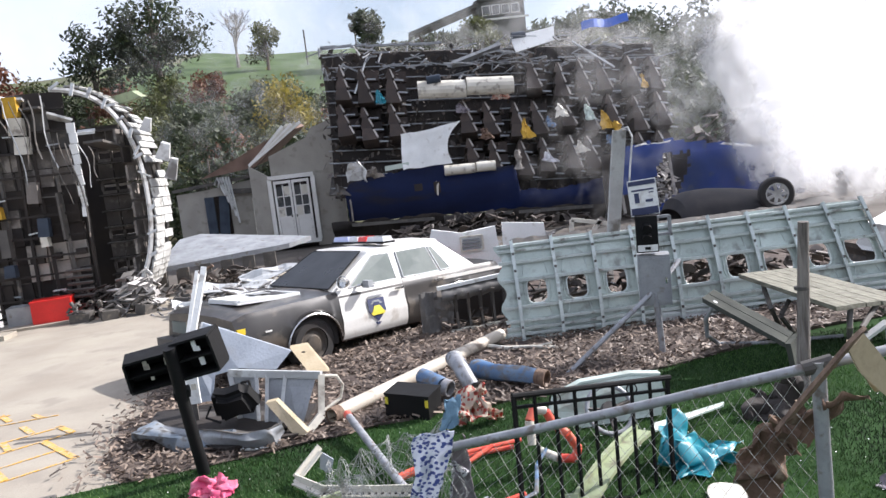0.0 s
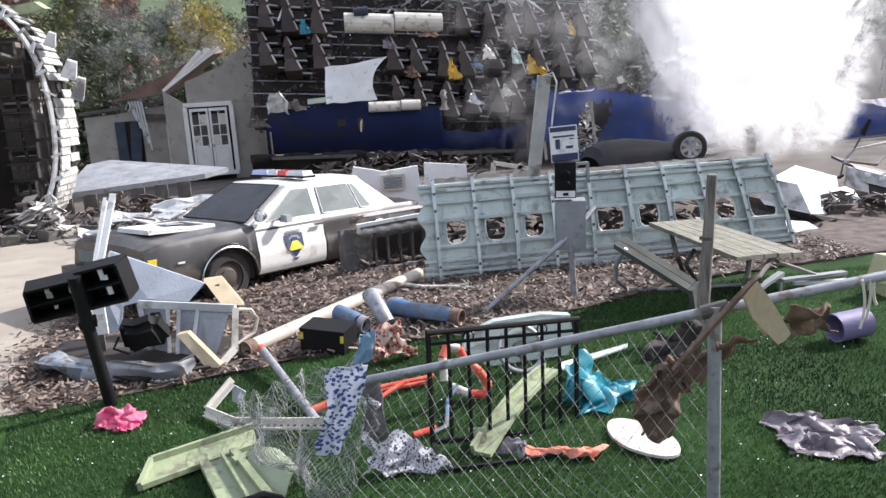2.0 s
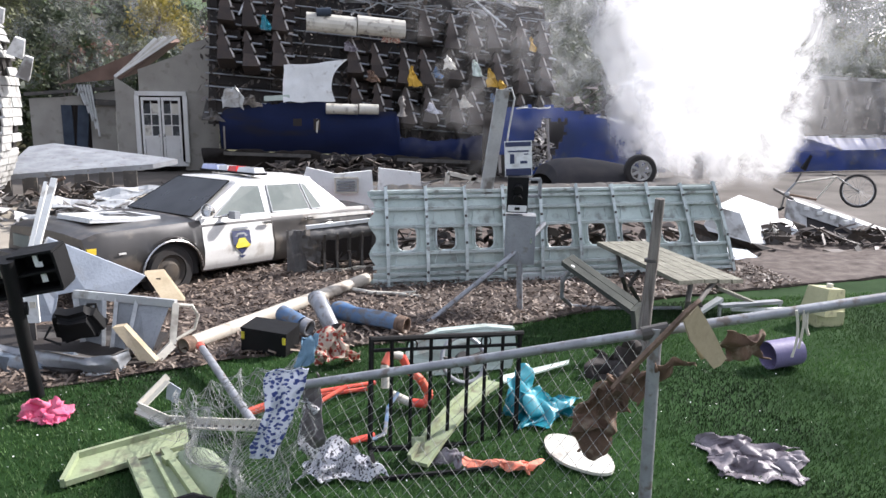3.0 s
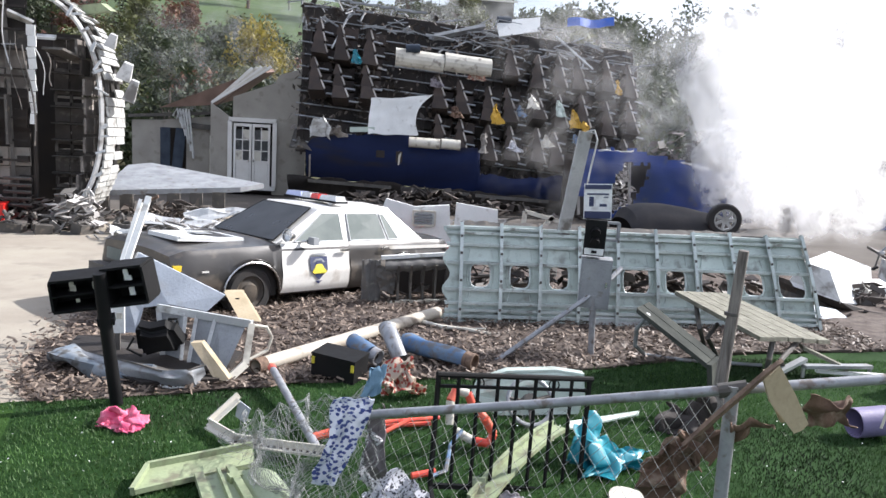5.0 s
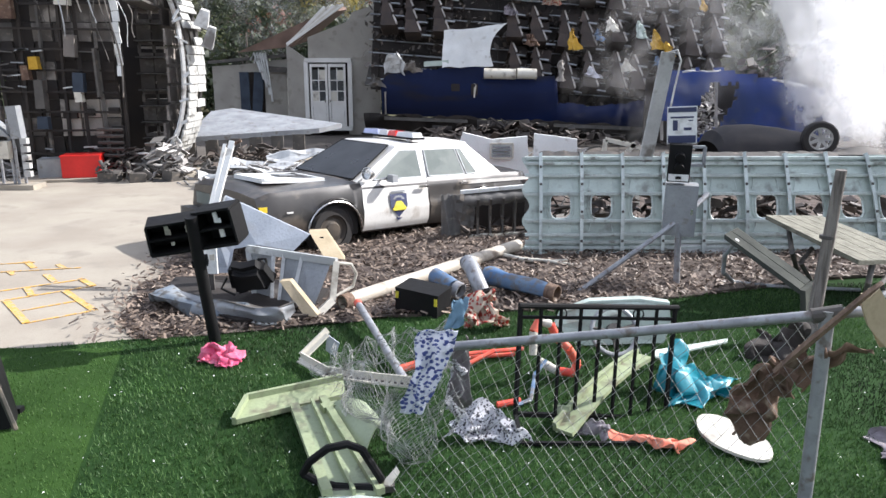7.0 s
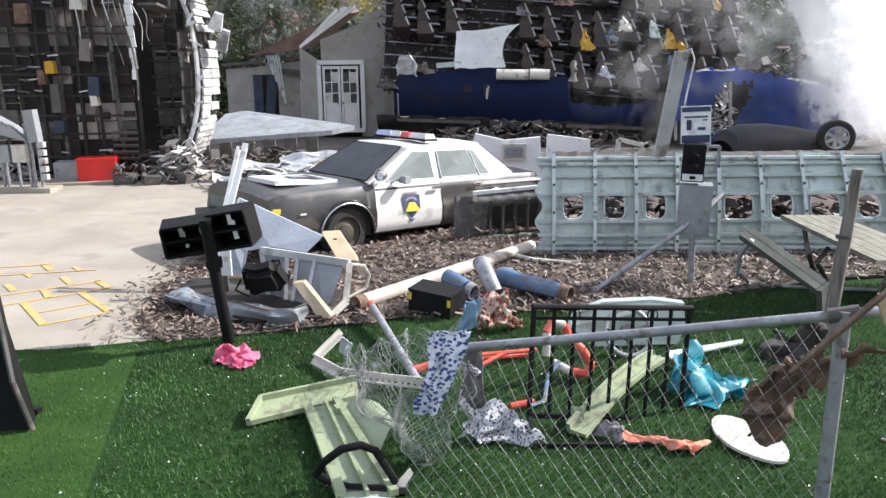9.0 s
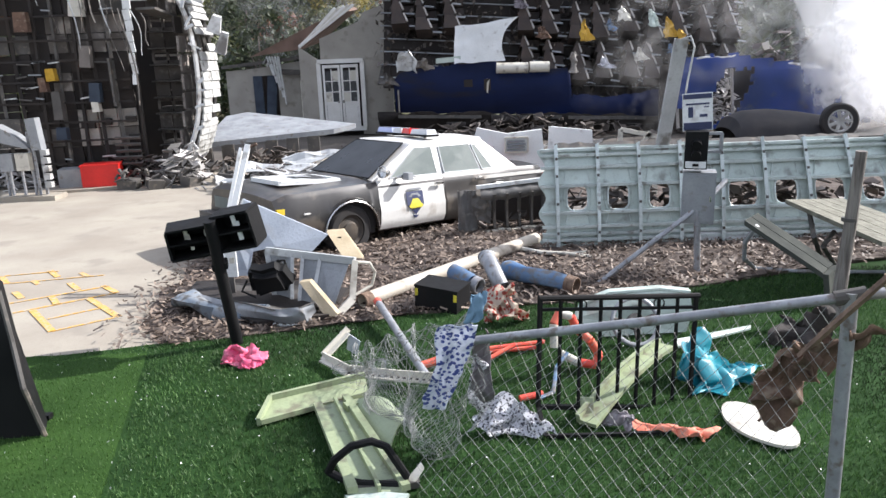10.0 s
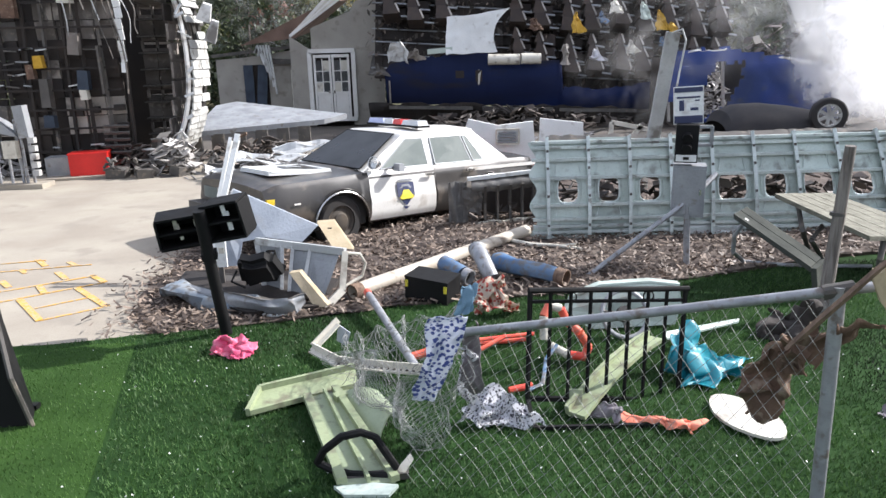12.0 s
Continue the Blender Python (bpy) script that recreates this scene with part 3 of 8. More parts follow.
def build_greenery():
    tree(-18.2, 62, 11.5, 4.4, "leaf", "tall eucalyptus with sparse dark foliage on the hillside", 4200, 0.26, 0.40, crown_low=0.18, seed=4, lumps=15)
    tree(-22.4, 60, 8.2, 3.2, "leaf", "spindly dark green tree beside the eucalyptus", 2000, 0.24, 0.25, crown_low=0.15, lumps=10)
    tree(-23.5, 44, 11.0, 3.8, "leaf3", "broad tree with reddish brown foliage", 4000, 0.26, 0.35, crown_low=0.0, lumps=14)
    tree(-29.5, 48, 12.5, 4.6, "leaf", "broad dark tree at the hill edge", 3400, 0.3, 0.35, crown_low=0.05, lumps=13)
    bare_tree(-15.2, 80, 6.5, 4, "leafless pale grey tree on the hill")
    tree(-6.6, 47, 6.6, 2.3, "leaf4", "tree with yellowing autumn leaves", 2600, 0.18, 0.2, crown_low=0.0, lumps=13)
    tree(-11.6, 76, 5.0, 2.2, "leaf2", "small olive tree on the ridge", 1500, 0.22, 0.2, crown_low=0.1)
    rng = random.Random(11)
    for row, y in enumerate((31, 34, 37.5, 41.5, 46, 51, 56, 60.5)):
        n = 6
        for k in range(n):
            s = -0.50 + (0.48 / n) * (k + 0.5 * (row % 2) + rng.uniform(-0.2, 0.2))
            m = rng.choice(("leaf", "leaf2", "leaf2", "leaf3" if y > 36 else "leaf"))
            label = {"leaf": "dense dark green shrub on the slope", "leaf2": "dense olive green shrub on the slope", "leaf3": "reddish brown dry shrub on the slope"}[m]
            tree(s * y, y + rng.uniform(-1, 1), rng.uniform(3.2, 4.8) + (0.6 if y < 36 else 0), rng.uniform(2.0, 2.9), m, label, 1700, 0.19, 0.1, "shrub", 0.0, lumps=13)
    for row, y in enumerate((36, 42, 49, 57, 66, 75)):
        for k in range(6):
            s = 0.22 + 0.115 * (k + 0.5 * (row % 2) + rng.uniform(-0.2, 0.2))
            m = rng.choice(("leaf", "leaf", "leaf2"))
            tree(s * y, y, rng.uniform(4.0, 6.0), rng.uniform(3.0, 4.2), m, "dark leafy tree on the hazy slope", 1500, 0.3, 0.15, "tree", 0.0, lumps=12)
    for x, y, h, r in ((11.0, 92, 5.0, 4.4), (19.0, 86, 4.2, 4.0), (23.5, 84, 7.5, 5.0), (28.5, 82, 8.0, 4.8), (34, 80, 9.5, 5.2), (40, 78, 11.0, 5.4),
                       (45.5, 74, 11.0, 5.2), (52, 76, 12.0, 5.8), (3.0, 86, 3.6, 4.0), (7.8, 88, 4.2, 4.6), (-1.5, 76, 6.4, 1.8), (31, 72, 7.0, 4.6),
                       (37, 70, 8, 5.0), (24, 74, 6, 4.6), (58, 72, 12, 6), (64, 78, 13, 6), (48, 66, 8, 5)):
        tree(x, y, h, r, "leaf" if rng.random() < 0.7 else "leaf2", "dark rounded tree on the hazy ridge", 2200, 0.36, 0.2, "tree", 0.0, lumps=13)


def build_hill_house():
    x, y = 16.6, 108
    z = hill(x, y) + 0.0
    h = thing("hill_house", (x, y, z), "distant gabled house with pale windows on the ridge", "house")
    # walls and roofs take a dark grey for the shade and haze there
    part("wall", box(B(), (0, 0, 3.0), (6.4, 6, 6.0)), "bench", h)
    bm = B()
    plate(bm, [(-3.7, -3.4, 6.0), (3.7, -3.4, 6.0), (1.2, -3.4, 7.9)], (0, 7, 0))
    part("roof", bm, "bench", h)
    for k in range(4):
        w = part("window", box(B(), (-2.1 + 1.35 * k, -3.02, 4.7), (1.15, 0.12, 1.3)), "housewhite", h)
        part("pane", box(B(), (-2.1 + 1.35 * k, -3.09, 4.7), (0.95, 0.03, 1.1)), "glass", w)
    bm = B()
    bar(bm, (-3.6, -3.5, 3.4), (3.6, -3.5, 3.4), 0.2, 0.25)
    part("balcony_rail", bm, "housewhite", h)
    bm = B()
    plate(bm, [(-13, -2, 2.6), (-3, -2, 5.6), (-3, -2, 6.1), (-13, -2, 3.1)], (0, 5, 0))
    part("side_roof", bm, "bench", h)
    for mx, my in ((-8.9, 88), (-3.2, 90)):
        m = thing("antenna_mast", (mx, my, hill(mx, my)), "thin grey radio mast on the ridge", "mast")
        part("pole", tube(B(), [(0, 0, 0), (0, 0, 4.6)], 0.09, 6), "darkmetal", m)
    for mx in (-6.7, -5.3):
        b = thing("far_roof", (mx, 92, hill(mx, 92)), "small distant house behind the ridge", "house")
        part("wall", box(B(), (0, 0, 0.4), (1.8, 2, 0.8)), "stucco", b)
        part("roof", plate(B(), [(-1.1, -1.2, 0.8), (1.1, -1.2, 0.8), (0, -1.2, 1.5)], (0, 2.4, 0)), "darkmetal", b)


build_greenery()
build_hill_house()


# ---- patrol car ----
def car_body(bm, zb_fn, top_fn, w_fn, x0, x1, n):
    rows = []
    for i in range(n + 1):
        x = x0 + (x1 - x0) * i / n
        w, zb, zt = w_fn(x), zb_fn(x), top_fn(x)
        half = [(w - 0.05, zb), (w, max(zb + 0.03, 0.36)), (w + 0.005, max(zb + 0.05, 0.56)), (w - 0.025, max(zb + 0.06, 0.66)),
                (w - 0.05, zt - 0.08), (w - 0.10, zt - 0.015), (w * 0.45, zt + 0.015), (0, zt + 0.02)]
        ring = half + [(-y, z) for y, z in half[-2::-1]]
        rows.append([bm.verts.new((x, y, z)) for y, z in ring])
    for a, b in zip(rows, rows[1:]):
        for k in range(len(a) - 1):
            bm.faces.new((a[k], a[k + 1], b[k + 1], b[k]))
    bm.faces.new(rows[0])
    bm.faces.new(rows[-1][::-1])
    return bm


def car_wheel(parent, x, y, z, r, w, rim_mat, spokes=0):
    s = 1 if y > 0 else -1
    m = pose(x, y, z, -90 * s)
    bm = B()
    lathe(bm, [(r * 0.62, -w / 2), (r * 0.9, -w / 2), (r, -w * 0.36), (r, w * 0.36), (r * 0.9, w / 2), (r * 0.64, w / 2), (r * 0.62, -w / 2)], m, 36)
    wh = part("wheel", bm, "rubber", parent, "black rubber tyre", smooth=True)
    bm = B()
    if spokes:
        lathe(bm, [(r * 0.66, w * 0.1), (r * 0.66, w * 0.46), (r * 0.58, w * 0.46), (r * 0.56, w * 0.1)], m, 32)
        for k in range(spokes):
            a = 2 * math.pi * k / spokes
            bar(bm, m @ Vector((0.03 * math.cos(a), 0.03 * math.sin(a), w * 0.42)), m @ Vector((r * 0.6 * math.cos(a), r * 0.6 * math.sin(a), w * 0.44)), 0.055, 0.03, m.to_3x3() @ Vector((0, 0, 1)))
        lathe(bm, [(0.002, w * 0.47), (r * 0.2, w * 0.45), (r * 0.2, w * 0.3)], m, 16)
        part("rim", bm, rim_mat, wh, "silver alloy rim with spokes", smooth=True)
        bm = B()
        lathe(bm, [(0.002, w * 0.12), (r * 0.6, w * 0.12)], m, 24)
        part("brake_disc", bm, "darkmetal", wh)
    else:
        lathe(bm, [(r * 0.64, w * 0.3), (r * 0.62, w * 0.42), (r * 0.5, w * 0.3), (r * 0.35, w * 0.36), (r * 0.3, w * 0.46), (r * 0.1, w * 0.5), (0.002, w * 0.5)], m, 30)
        part("rim", bm, rim_mat, wh, "dusty steel rim", smooth=True)


def build_patrol_car():
    car = thing("patrol_car", (-1.0, 11.19, -0.14), "dusty black and white patrol sedan parked on mulch", "car", rot=(0, -2.6, 222.6))
    L = 0.95
    ax_f, ax_r = 1.45 * L, -1.45 * L

    def zb(x):
        z = 0.27
        for ax in (ax_f, ax_r):
            d = abs(x - ax)
            if d < 0.42:
                z = max(z, 0.33 + math.sqrt(max(0.42 ** 2 - d * d, 0)) * 0.92)
        if x > 2.2:
            z = 0.27 + (x - 2.2) * 0.3
        return z

    def zt(x):
        return np.interp(x, (-2.62, -2.5, -1.7, 0.9, 2.3, 2.47), (0.80, 0.93, 0.955, 0.95, 0.90, 0.84))

    def ww(x):
        return np.interp(x, (-2.62, -2.3, -1, 1, 2.2, 2.47), (0.84, 0.93, 0.97, 0.97, 0.93, 0.90))
    body = part("body", car_body(B(), zb, zt, ww, -2.62, 2.47, 110), "blackcar", car, "dusty black paint", smooth=True)
    bm = B()
    box(bm, (ax_f, 0, 0.5), (0.86, 1.72, 0.5))
    box(bm, (ax_r, 0, 0.5), (0.86, 1.72, 0.5))
    box(bm, (0, 0, 0.4), (4.6, 1.6, 0.16))
    part("underbody", bm, "rubber", car)
    # roof and pillars
    bm = B()
    lo = [(0.98, 0.80), (-1.0, 0.85), (-1.95, 0.80)]
    hi = [(0.14, 0.64), (-0.5, 0.675), (-1.30, 0.64)]
    rows = []
    for (a, wa), (b, wb) in zip(lo, hi):
        rows.append([(a, wa, 0.92), (b, wb, 1.37), (b - 0.02, wb - 0.06, 1.415), (b - 0.02, 0, 1.44), (b - 0.02, -wb + 0.06, 1.415), (b, -wb, 1.37), (a, -wa, 0.92)])
    vs = [[bm.verts.new(p) for p in r] for r in rows]
    for a, b in zip(vs, vs[1:]):
        for k in range(6):
            bm.faces.new((a[k], a[k + 1], b[k + 1], b[k]))
    bm.faces.new(vs[0])
    bm.faces.new(vs[-1][::-1])
    roof = part("roof", bm, "whitecar", car, "white painted roof and pillars", smooth=True)

    def pane(name, pts, material, out, label=""):
        c = sum((Vector(p) for p in pts), Vector()) / len(pts)
        g = part(name, plate(B(), [Vector(p) + Vector(out) * 0.012 for p in pts], Vector(out) * 0.006), material, car, label)
        bm = B()
        q = [Vector(p) + Vector(out) * 0.014 for p in pts]
        for a, b in zip(q, q[1:] + q[:1]):
            bar(bm, a, b, 0.014, 0.014, out)
        part("window_trim", bm, "greymetal" if material == "sidewin" else "black", g)
    pane("windshield", [(0.93, 0.72, 0.96), (0.93, -0.72, 0.96), (0.20, -0.56, 1.385), (0.20, 0.56, 1.385)], "windshield", (0.42, 0, 0.9), "dark dusty windscreen")
    pane("rear_window", [(-1.88, 0.68, 0.96), (-1.30, 0.54, 1.375), (-1.30, -0.54, 1.375), (-1.88, -0.68, 0.96)], "windshield", (-0.5, 0, 0.86))
    for s in (1, -1):
        o = (0, 0.88 * s, 0.46)

        def sw(x, t):
            """A point of the side glass: x along the car, t from belt to roof."""
            w = np.interp(x, (-1.95, -1.0, 0.98), (0.80, 0.85, 0.81))
            wt = np.interp(x, (-1.30, -0.5, 0.14), (0.64, 0.675, 0.64))
            return (x, s * (w + (wt - w) * t), 0.92 + 0.45 * t)
        pane("front_side_window", [sw(0.66, 0.06), sw(-0.20, 0.06), sw(-0.20, 0.90), sw(0.10, 0.90)], "sidewin", o, "dusty pale side window")
        pane("rear_side_window", [sw(-0.34, 0.06), sw(-1.06, 0.06), sw(-0.96, 0.90), sw(-0.34, 0.90)], "sidewin", o)
        pane("quarter_window", [sw(-1.11, 0.06), sw(-1.34, 0.06), sw(-1.10, 0.86), sw(-1.01, 0.90)], "sidewin", o)
        # doors, slightly proud of the body
        for nm, xa, xb, mt in (("front_door", 0.93, -0.24, "whitecar"), ("rear_door", -0.27, -1.05, "blackcar")):
            bm = B()

            def side(u, v, xa=xa, xb=xb):
                x = xa + (xb - xa) * u
                w = ww(x)
                y = np.interp(v, (0, 0.12, 0.42, 0.56, 0.9, 1), (w - 0.04, w, w + 0.005, w - 0.025, w - 0.06, w - 0.11))
                return (x, s * (y + 0.008), 0.29 + v * 0.655)
            sheet(bm, side, 6, 14, 0.004)
            d = part(nm, bm, mt, car, "white painted door with a crest" if mt == "whitecar" else "", smooth=True)
            part("door_handle", box(B(), (xb + 0.12, s * 0.975, 0.84), (0.16, 0.03, 0.03)), "chrome", d)
            if nm == "front_door":
                def face(pts, mt2, nm2, lift):
                    bm2 = B()
                    plate(bm2, [(0.33 + a, s * (np.interp(z, (0.3, 0.37, 0.57, 0.66, 0.9), (0.945, 0.98, 0.985, 0.955, 0.92)) + lift), z) for a, z in pts], (0, s * 0.004, 0))
                    part(nm2, bm2, mt2, d)
                k = -s
                face([(0.15, 0.76), (-0.15, 0.76), (-0.15, 0.58), (0, 0.44), (0.15, 0.58)], "bluegrey", "crest", 0.008)
                face([(0.055, 0.735), (-0.055, 0.735), (-0.105, 0.69), (-0.11, 0.655), (0.11, 0.655), (0.105, 0.69)], "greymetal", "crest_arch", 0.014)
                face([(0.045, 0.71), (-0.045, 0.71), (-0.06, 0.65), (0.06, 0.65)], "bluegrey", "crest_dome", 0.019)
                face([(0.03, 0.69), (-0.03, 0.69), (-0.09, 0.60), (-0.13, 0.56), (-0.10, 0.535), (0.10, 0.535), (0.13, 0.56), (0.09, 0.60)], "yellow", "crest_shield", 0.017)
                face([(0.11, 0.805), (-0.11, 0.805), (-0.14, 0.78), (0.14, 0.78)], "greymetal", "lettering_bar", 0.008)
                face([(0.06, 0.43), (-0.06, 0.43), (0, 0.39)], "bluegrey", "crest_tip", 0.006)
        # arch trims and side marker
        for ax in (ax_f, ax_r):
            pts = [(ax + 0.43 * math.cos(a), s * (ww(ax) + 0.004), 0.33 + 0.40 * math.sin(a)) for a in np.linspace(0.05, math.pi - 0.05, 16)]
            part("arch_trim", tube(B(), pts, 0.014, 5), "chrome", body)
        part("side_marker", box(B(), (2.06, s * 0.945, 0.64), (0.09, 0.012, 0.02)), "whitecar", body)
        bm = B()
        bar(bm, (-2.6, s * 0.89, 0.82), (-0.95, s * 0.935, 0.84), 0.015, 0.05)
        part("side_trim", bm, "whitecar", body)
        # lamps
        part("headlight", box(B(), (2.45, s * 0.56, 0.66), (0.06, 0.40, 0.15)), "sidewin", car, "dusty clear headlamp", bevel=0.01)
        part("turn_signal", box(B(), (2.40, s * 0.85, 0.66), (0.11, 0.08, 0.13)), "amber", car, "amber corner lamp", bevel=0.01)
        part("tail_lamp", box(B(), (-2.63, s * 0.70, 0.72), (0.04, 0.26, 0.2)), "redlamp", car)
        mir = part("side_mirror", box(B(), (0.50, s * 1.03, 0.99), (0.10, 0.15, 0.10), taper=0.8), "greymetal", car, bevel=0.015)
        part("mirror_arm", tube(B(), [(0.58, s * 0.86, 0.96), (0.56, s * 0.98, 0.99)], 0.02, 6), "chrome", mir)
    bm = B()
    box(bm, (2.47, 0, 0.66), (0.03, 0.68, 0.17))
    for k in range(13):
        box(bm, (2.49, -0.31 + 0.052 * k, 0.66), (0.02, 0.014, 0.15))
    part("grille", bm, "chrome", car)
    for x, nm in ((2.56, "front_bumper"), (-2.70, "rear_bumper")):
        part(nm, box(B(), (x, 0, 0.44), (0.16, 1.84, 0.17)), "darkmetal", car, bevel=0.03, seg=2)
    for x in (ax_f, ax_r):
        for y in (0.80, -0.80):
            car_wheel(car, x, y, 0.33, 0.335, 0.22, "steelrim")
    # roof light bar
    barm = part("light_bar", box(B(), (-0.32, 0, 1.48), (0.24, 1.22, 0.03)), "black", car, bevel=0.008)
    for y0, y1, mt in ((-0.60, -0.22, "bluelamp"), (-0.21, 0.0, "clearlamp"), (0.01, 0.20, "redlamp"), (0.21, 0.60, "clearlamp")):
        part("beacon_lens", box(B(), (-0.32, (y0 + y1) / 2, 1.53), (0.20, y1 - y0, 0.075), taper=0.85), mt, barm, bevel=0.012)
    for y in (-0.4, 0.4):
        part("foot", box(B(), (-0.32, y, 1.44), (0.06, 0.08, 0.06)), "chrome", barm)
    # spotlight on the pillar
    bm = B()
    lathe(bm, [(0.002, -0.08), (0.05, -0.07), (0.085, 0.0), (0.088, 0.05), (0.08, 0.05), (0.07, 0.02), (0.002, 0.01)], pose(0.83, 0.93, 1.06, 0, 82, 8), 18)
    sp = part("spotlight", bm, "chrome", car, "round chrome spotlight", smooth=True)
    part("spotlight_arm", tube(B(), [(0.80, 0.80, 1.0), (0.82, 0.90, 1.05)], 0.015, 6), "black", sp)
    # loose panel on the bonnet
    p = thing("hood_scrap_panel", (-2.16, 10.06, 0.86), "white rectangular scrap panel lying on the bonnet", "panel", rot=(1.5, -4.5, 222.6))
    bm = B()
    plate(bm, [(-0.52, -0.50, 0), (0.44, -0.46, 0), (0.50, 0.40, 0), (-0.42, 0.46, 0)], (0, 0, 0.03))
    part("sheet", bm, "whitesheet", p, bevel=0.006)
    bm = B()
    for a, b in (((-0.50, -0.48), (0.42, -0.44)), ((0.42, -0.44), (0.47, 0.38)), ((0.47, 0.38), (-0.40, 0.43)), ((-0.40, 0.43), (-0.50, -0.48))):
        bar(bm, (*a, 0.045), (*b, 0.045), 0.05, 0.025)
    part("rim", bm, "whitesheet", p)
    part("torn_strip", plate(B(), [(-0.3, -0.4, 0.04), (-0.1, -0.42, 0.04), (-0.05, -0.1, 0.05), (-0.33, -0.15, 0.045)], (0, 0, 0.012)), "greymetal", p)


# ---- fuselage panel standing on edge ----
def build_panel():
    th = thing("aircraft_wall_section", (1.05, 9.38, 0), "pale green-grey aircraft wall panel with ribs and window holes", "aircraft panel")
    th.scale = (0.98, 1.0, 0.93)
    W, H, X0, BAY = 5.15, 1.36, 0.257, 0.5365

    def P(x, h, d=0.0):
        """x along, h up the panel, d out of its inner face."""
        sh = 0.30 * max(0, (x - 2.3) / 2.8) ** 1.2 * (1 - h / H) if x > 2.3 else 0
        bow = 0.10 * math.sin(math.pi * h / H)
        return Vector((x + sh, 0.27 * h / H + 0.04 * x / W - bow * 0.5 - d, h))

    def quad(bm, a, b, z0, z1, d0, d1):
        plate(bm, [P(a, z0, d0), P(b, z0, d0), P(b, z1, d0), P(a, z1, d0)], P(a, z0, d1) - P(a, z0, d0))
    for i in range(9):
        a, b = X0 + i * BAY, X0 + (i + 1) * BAY
        torn = 0.03 * math.sin(i * 2.4)
        wa, wb, w0, w1 = a + 0.135, b - 0.135, 0.49, 0.83
        if i in (4, 6, 8):
            wa, wb, w0, w1 = a + 0.09, b - 0.09, 0.46, 0.84
        for xa, xb, z0, z1 in ((a, b, 0.02, w0), (a, b, w1, H - 0.03 + torn), (a, wa, w0, w1), (wb, b, w0, w1)):
            bm = B()
            quad(bm, xa, xb, z0, z1, 0, -0.006)
            part("skin_panel", bm, "primer", th)
        # raised window surround with round corners
        cx, cz, rx, rz = (wa + wb) / 2, (w0 + w1) / 2, (wb - wa) / 2, (w1 - w0) / 2
        for grow, rad, mt in ((0.004, 0.011, "rib"), (0.045, 0.006, "primer")):
            pts = []
            for k in range(25):
                t = 2 * math.pi * k / 24
                c, s = math.cos(t), math.sin(t)
                q = (abs(c) ** 4 + abs(s) ** 4) ** -0.25
                pts.append(P(cx + (rx + grow) * c * q, cz + (rz + grow * 0.3) * s * q, 0.008))
            part("window_surround", tube(B(), pts, rad, 6, caps=False), mt, th, smooth=True)
        for sx in (-1, 1):
            for sz in (-1, 1):
                bm = B()
                c = (cx + sx * rx, cz + sz * rz)
                plate(bm, [P(*c, 0.002), P(c[0] - sx * 0.07, c[1], 0.002), P(c[0], c[1] - sz * 0.07, 0.002)], (0, -0.008, 0))
                part("corner_gusset", bm, "primer", th)
        # pressed outlines in the fields above and below the window
        for z0, z1, e in ((0.88, 1.05, 0.10), (0.31, 0.45, 0.11)):
            pts = [P(a + e, z0, 0.006), P(a + e + 0.03, z1, 0.006), P(b - e - 0.03, z1, 0.006), P(b - e, z0, 0.006)]
            part("pressed_bead", tube(B(), pts, 0.006, 5), "rib", th)
    # torn flange beyond the first rib
    bm = B()
    sheet(bm, lambda u, v: P(X0 - (0.19 + 0.05 * math.cos(v * 19)) * u, 0.03 + 1.28 * v, 0.01 * math.sin(v * 9)), 5, 30, 0.006)
    part("end_flange", bm, "primer", th)
    for i in range(10):
        x = X0 + i * BAY
        top = H + 0.02 + 0.03 * math.sin(i * 3.1)
        bm = B()
        for k in range(8):
            z0, z1 = 0.0 + top * k / 8, top * (k + 1) / 8
            bar(bm, P(x, z0, 0.085), P(x, z1, 0.085), 0.045, 0.012, (0, 1, 0))
            bar(bm, P(x + 0.016, z0, 0.04), P(x + 0.016, z1, 0.04), 0.012, 0.09, (0, 1, 0))
        part("rib", bm, "rib", th)
        for z in (0.20, 0.60, 0.97, 1.20):
            part("clip", box(B(), P(x, z, 0.094), (0.03, 0.012, 0.035)), "darkmetal", th)
    for z in (0.03, 0.11, 0.19, 0.29, 0.48, 0.845, 1.09, 1.25, 1.32):
        for i in range(10):
            bm = B()
            a, b = X0 + (i - 1) * BAY, X0 + i * BAY
            if i == 0:
                a = X0 - 0.20
            bar(bm, P(a, z, 0.030), P(b, z, 0.030), 0.045, 0.010, (0, 0, 1))
            bar(bm, P(a, z - 0.016, 0.052), P(b, z - 0.016, 0.052), 0.008, 0.036, (0, 0, 1))
            part("stringer", bm, "rib", th)
    for i in range(9):
        bm = B()
        sheet(bm, lambda u, v: P(X0 + (i + u) * BAY, H - 0.04 + v * (0.05 + 0.05 * abs(noise.noise((i * 1.7 + u * 2.5, 0, 0)))), -0.03 - 0.05 * v), 8, 2, 0.006)
        part("torn_top_edge", bm, "darkmetal", th)
    bm = B()

    def hump(u, v):
        x = 4.25 + 0.75 * u
        return P(x, H - 0.02 + 0.10 * math.sin(math.pi * u) * v, -0.02 - 0.10 * v)
    sheet(bm, hump, 10, 4, 0.008)
    part("curled_skin", bm, "darkmetal", th, smooth=True)
    bm = B()
    plate(bm, [P(2.05, -0.02, 0.05), P(2.75, -0.02, 0.05), P(2.8, 0.12, 0.02), P(2.1, 0.14, 0.03)], (0, -0.01, 0))
    part("loose_flap", bm, "alu", th)


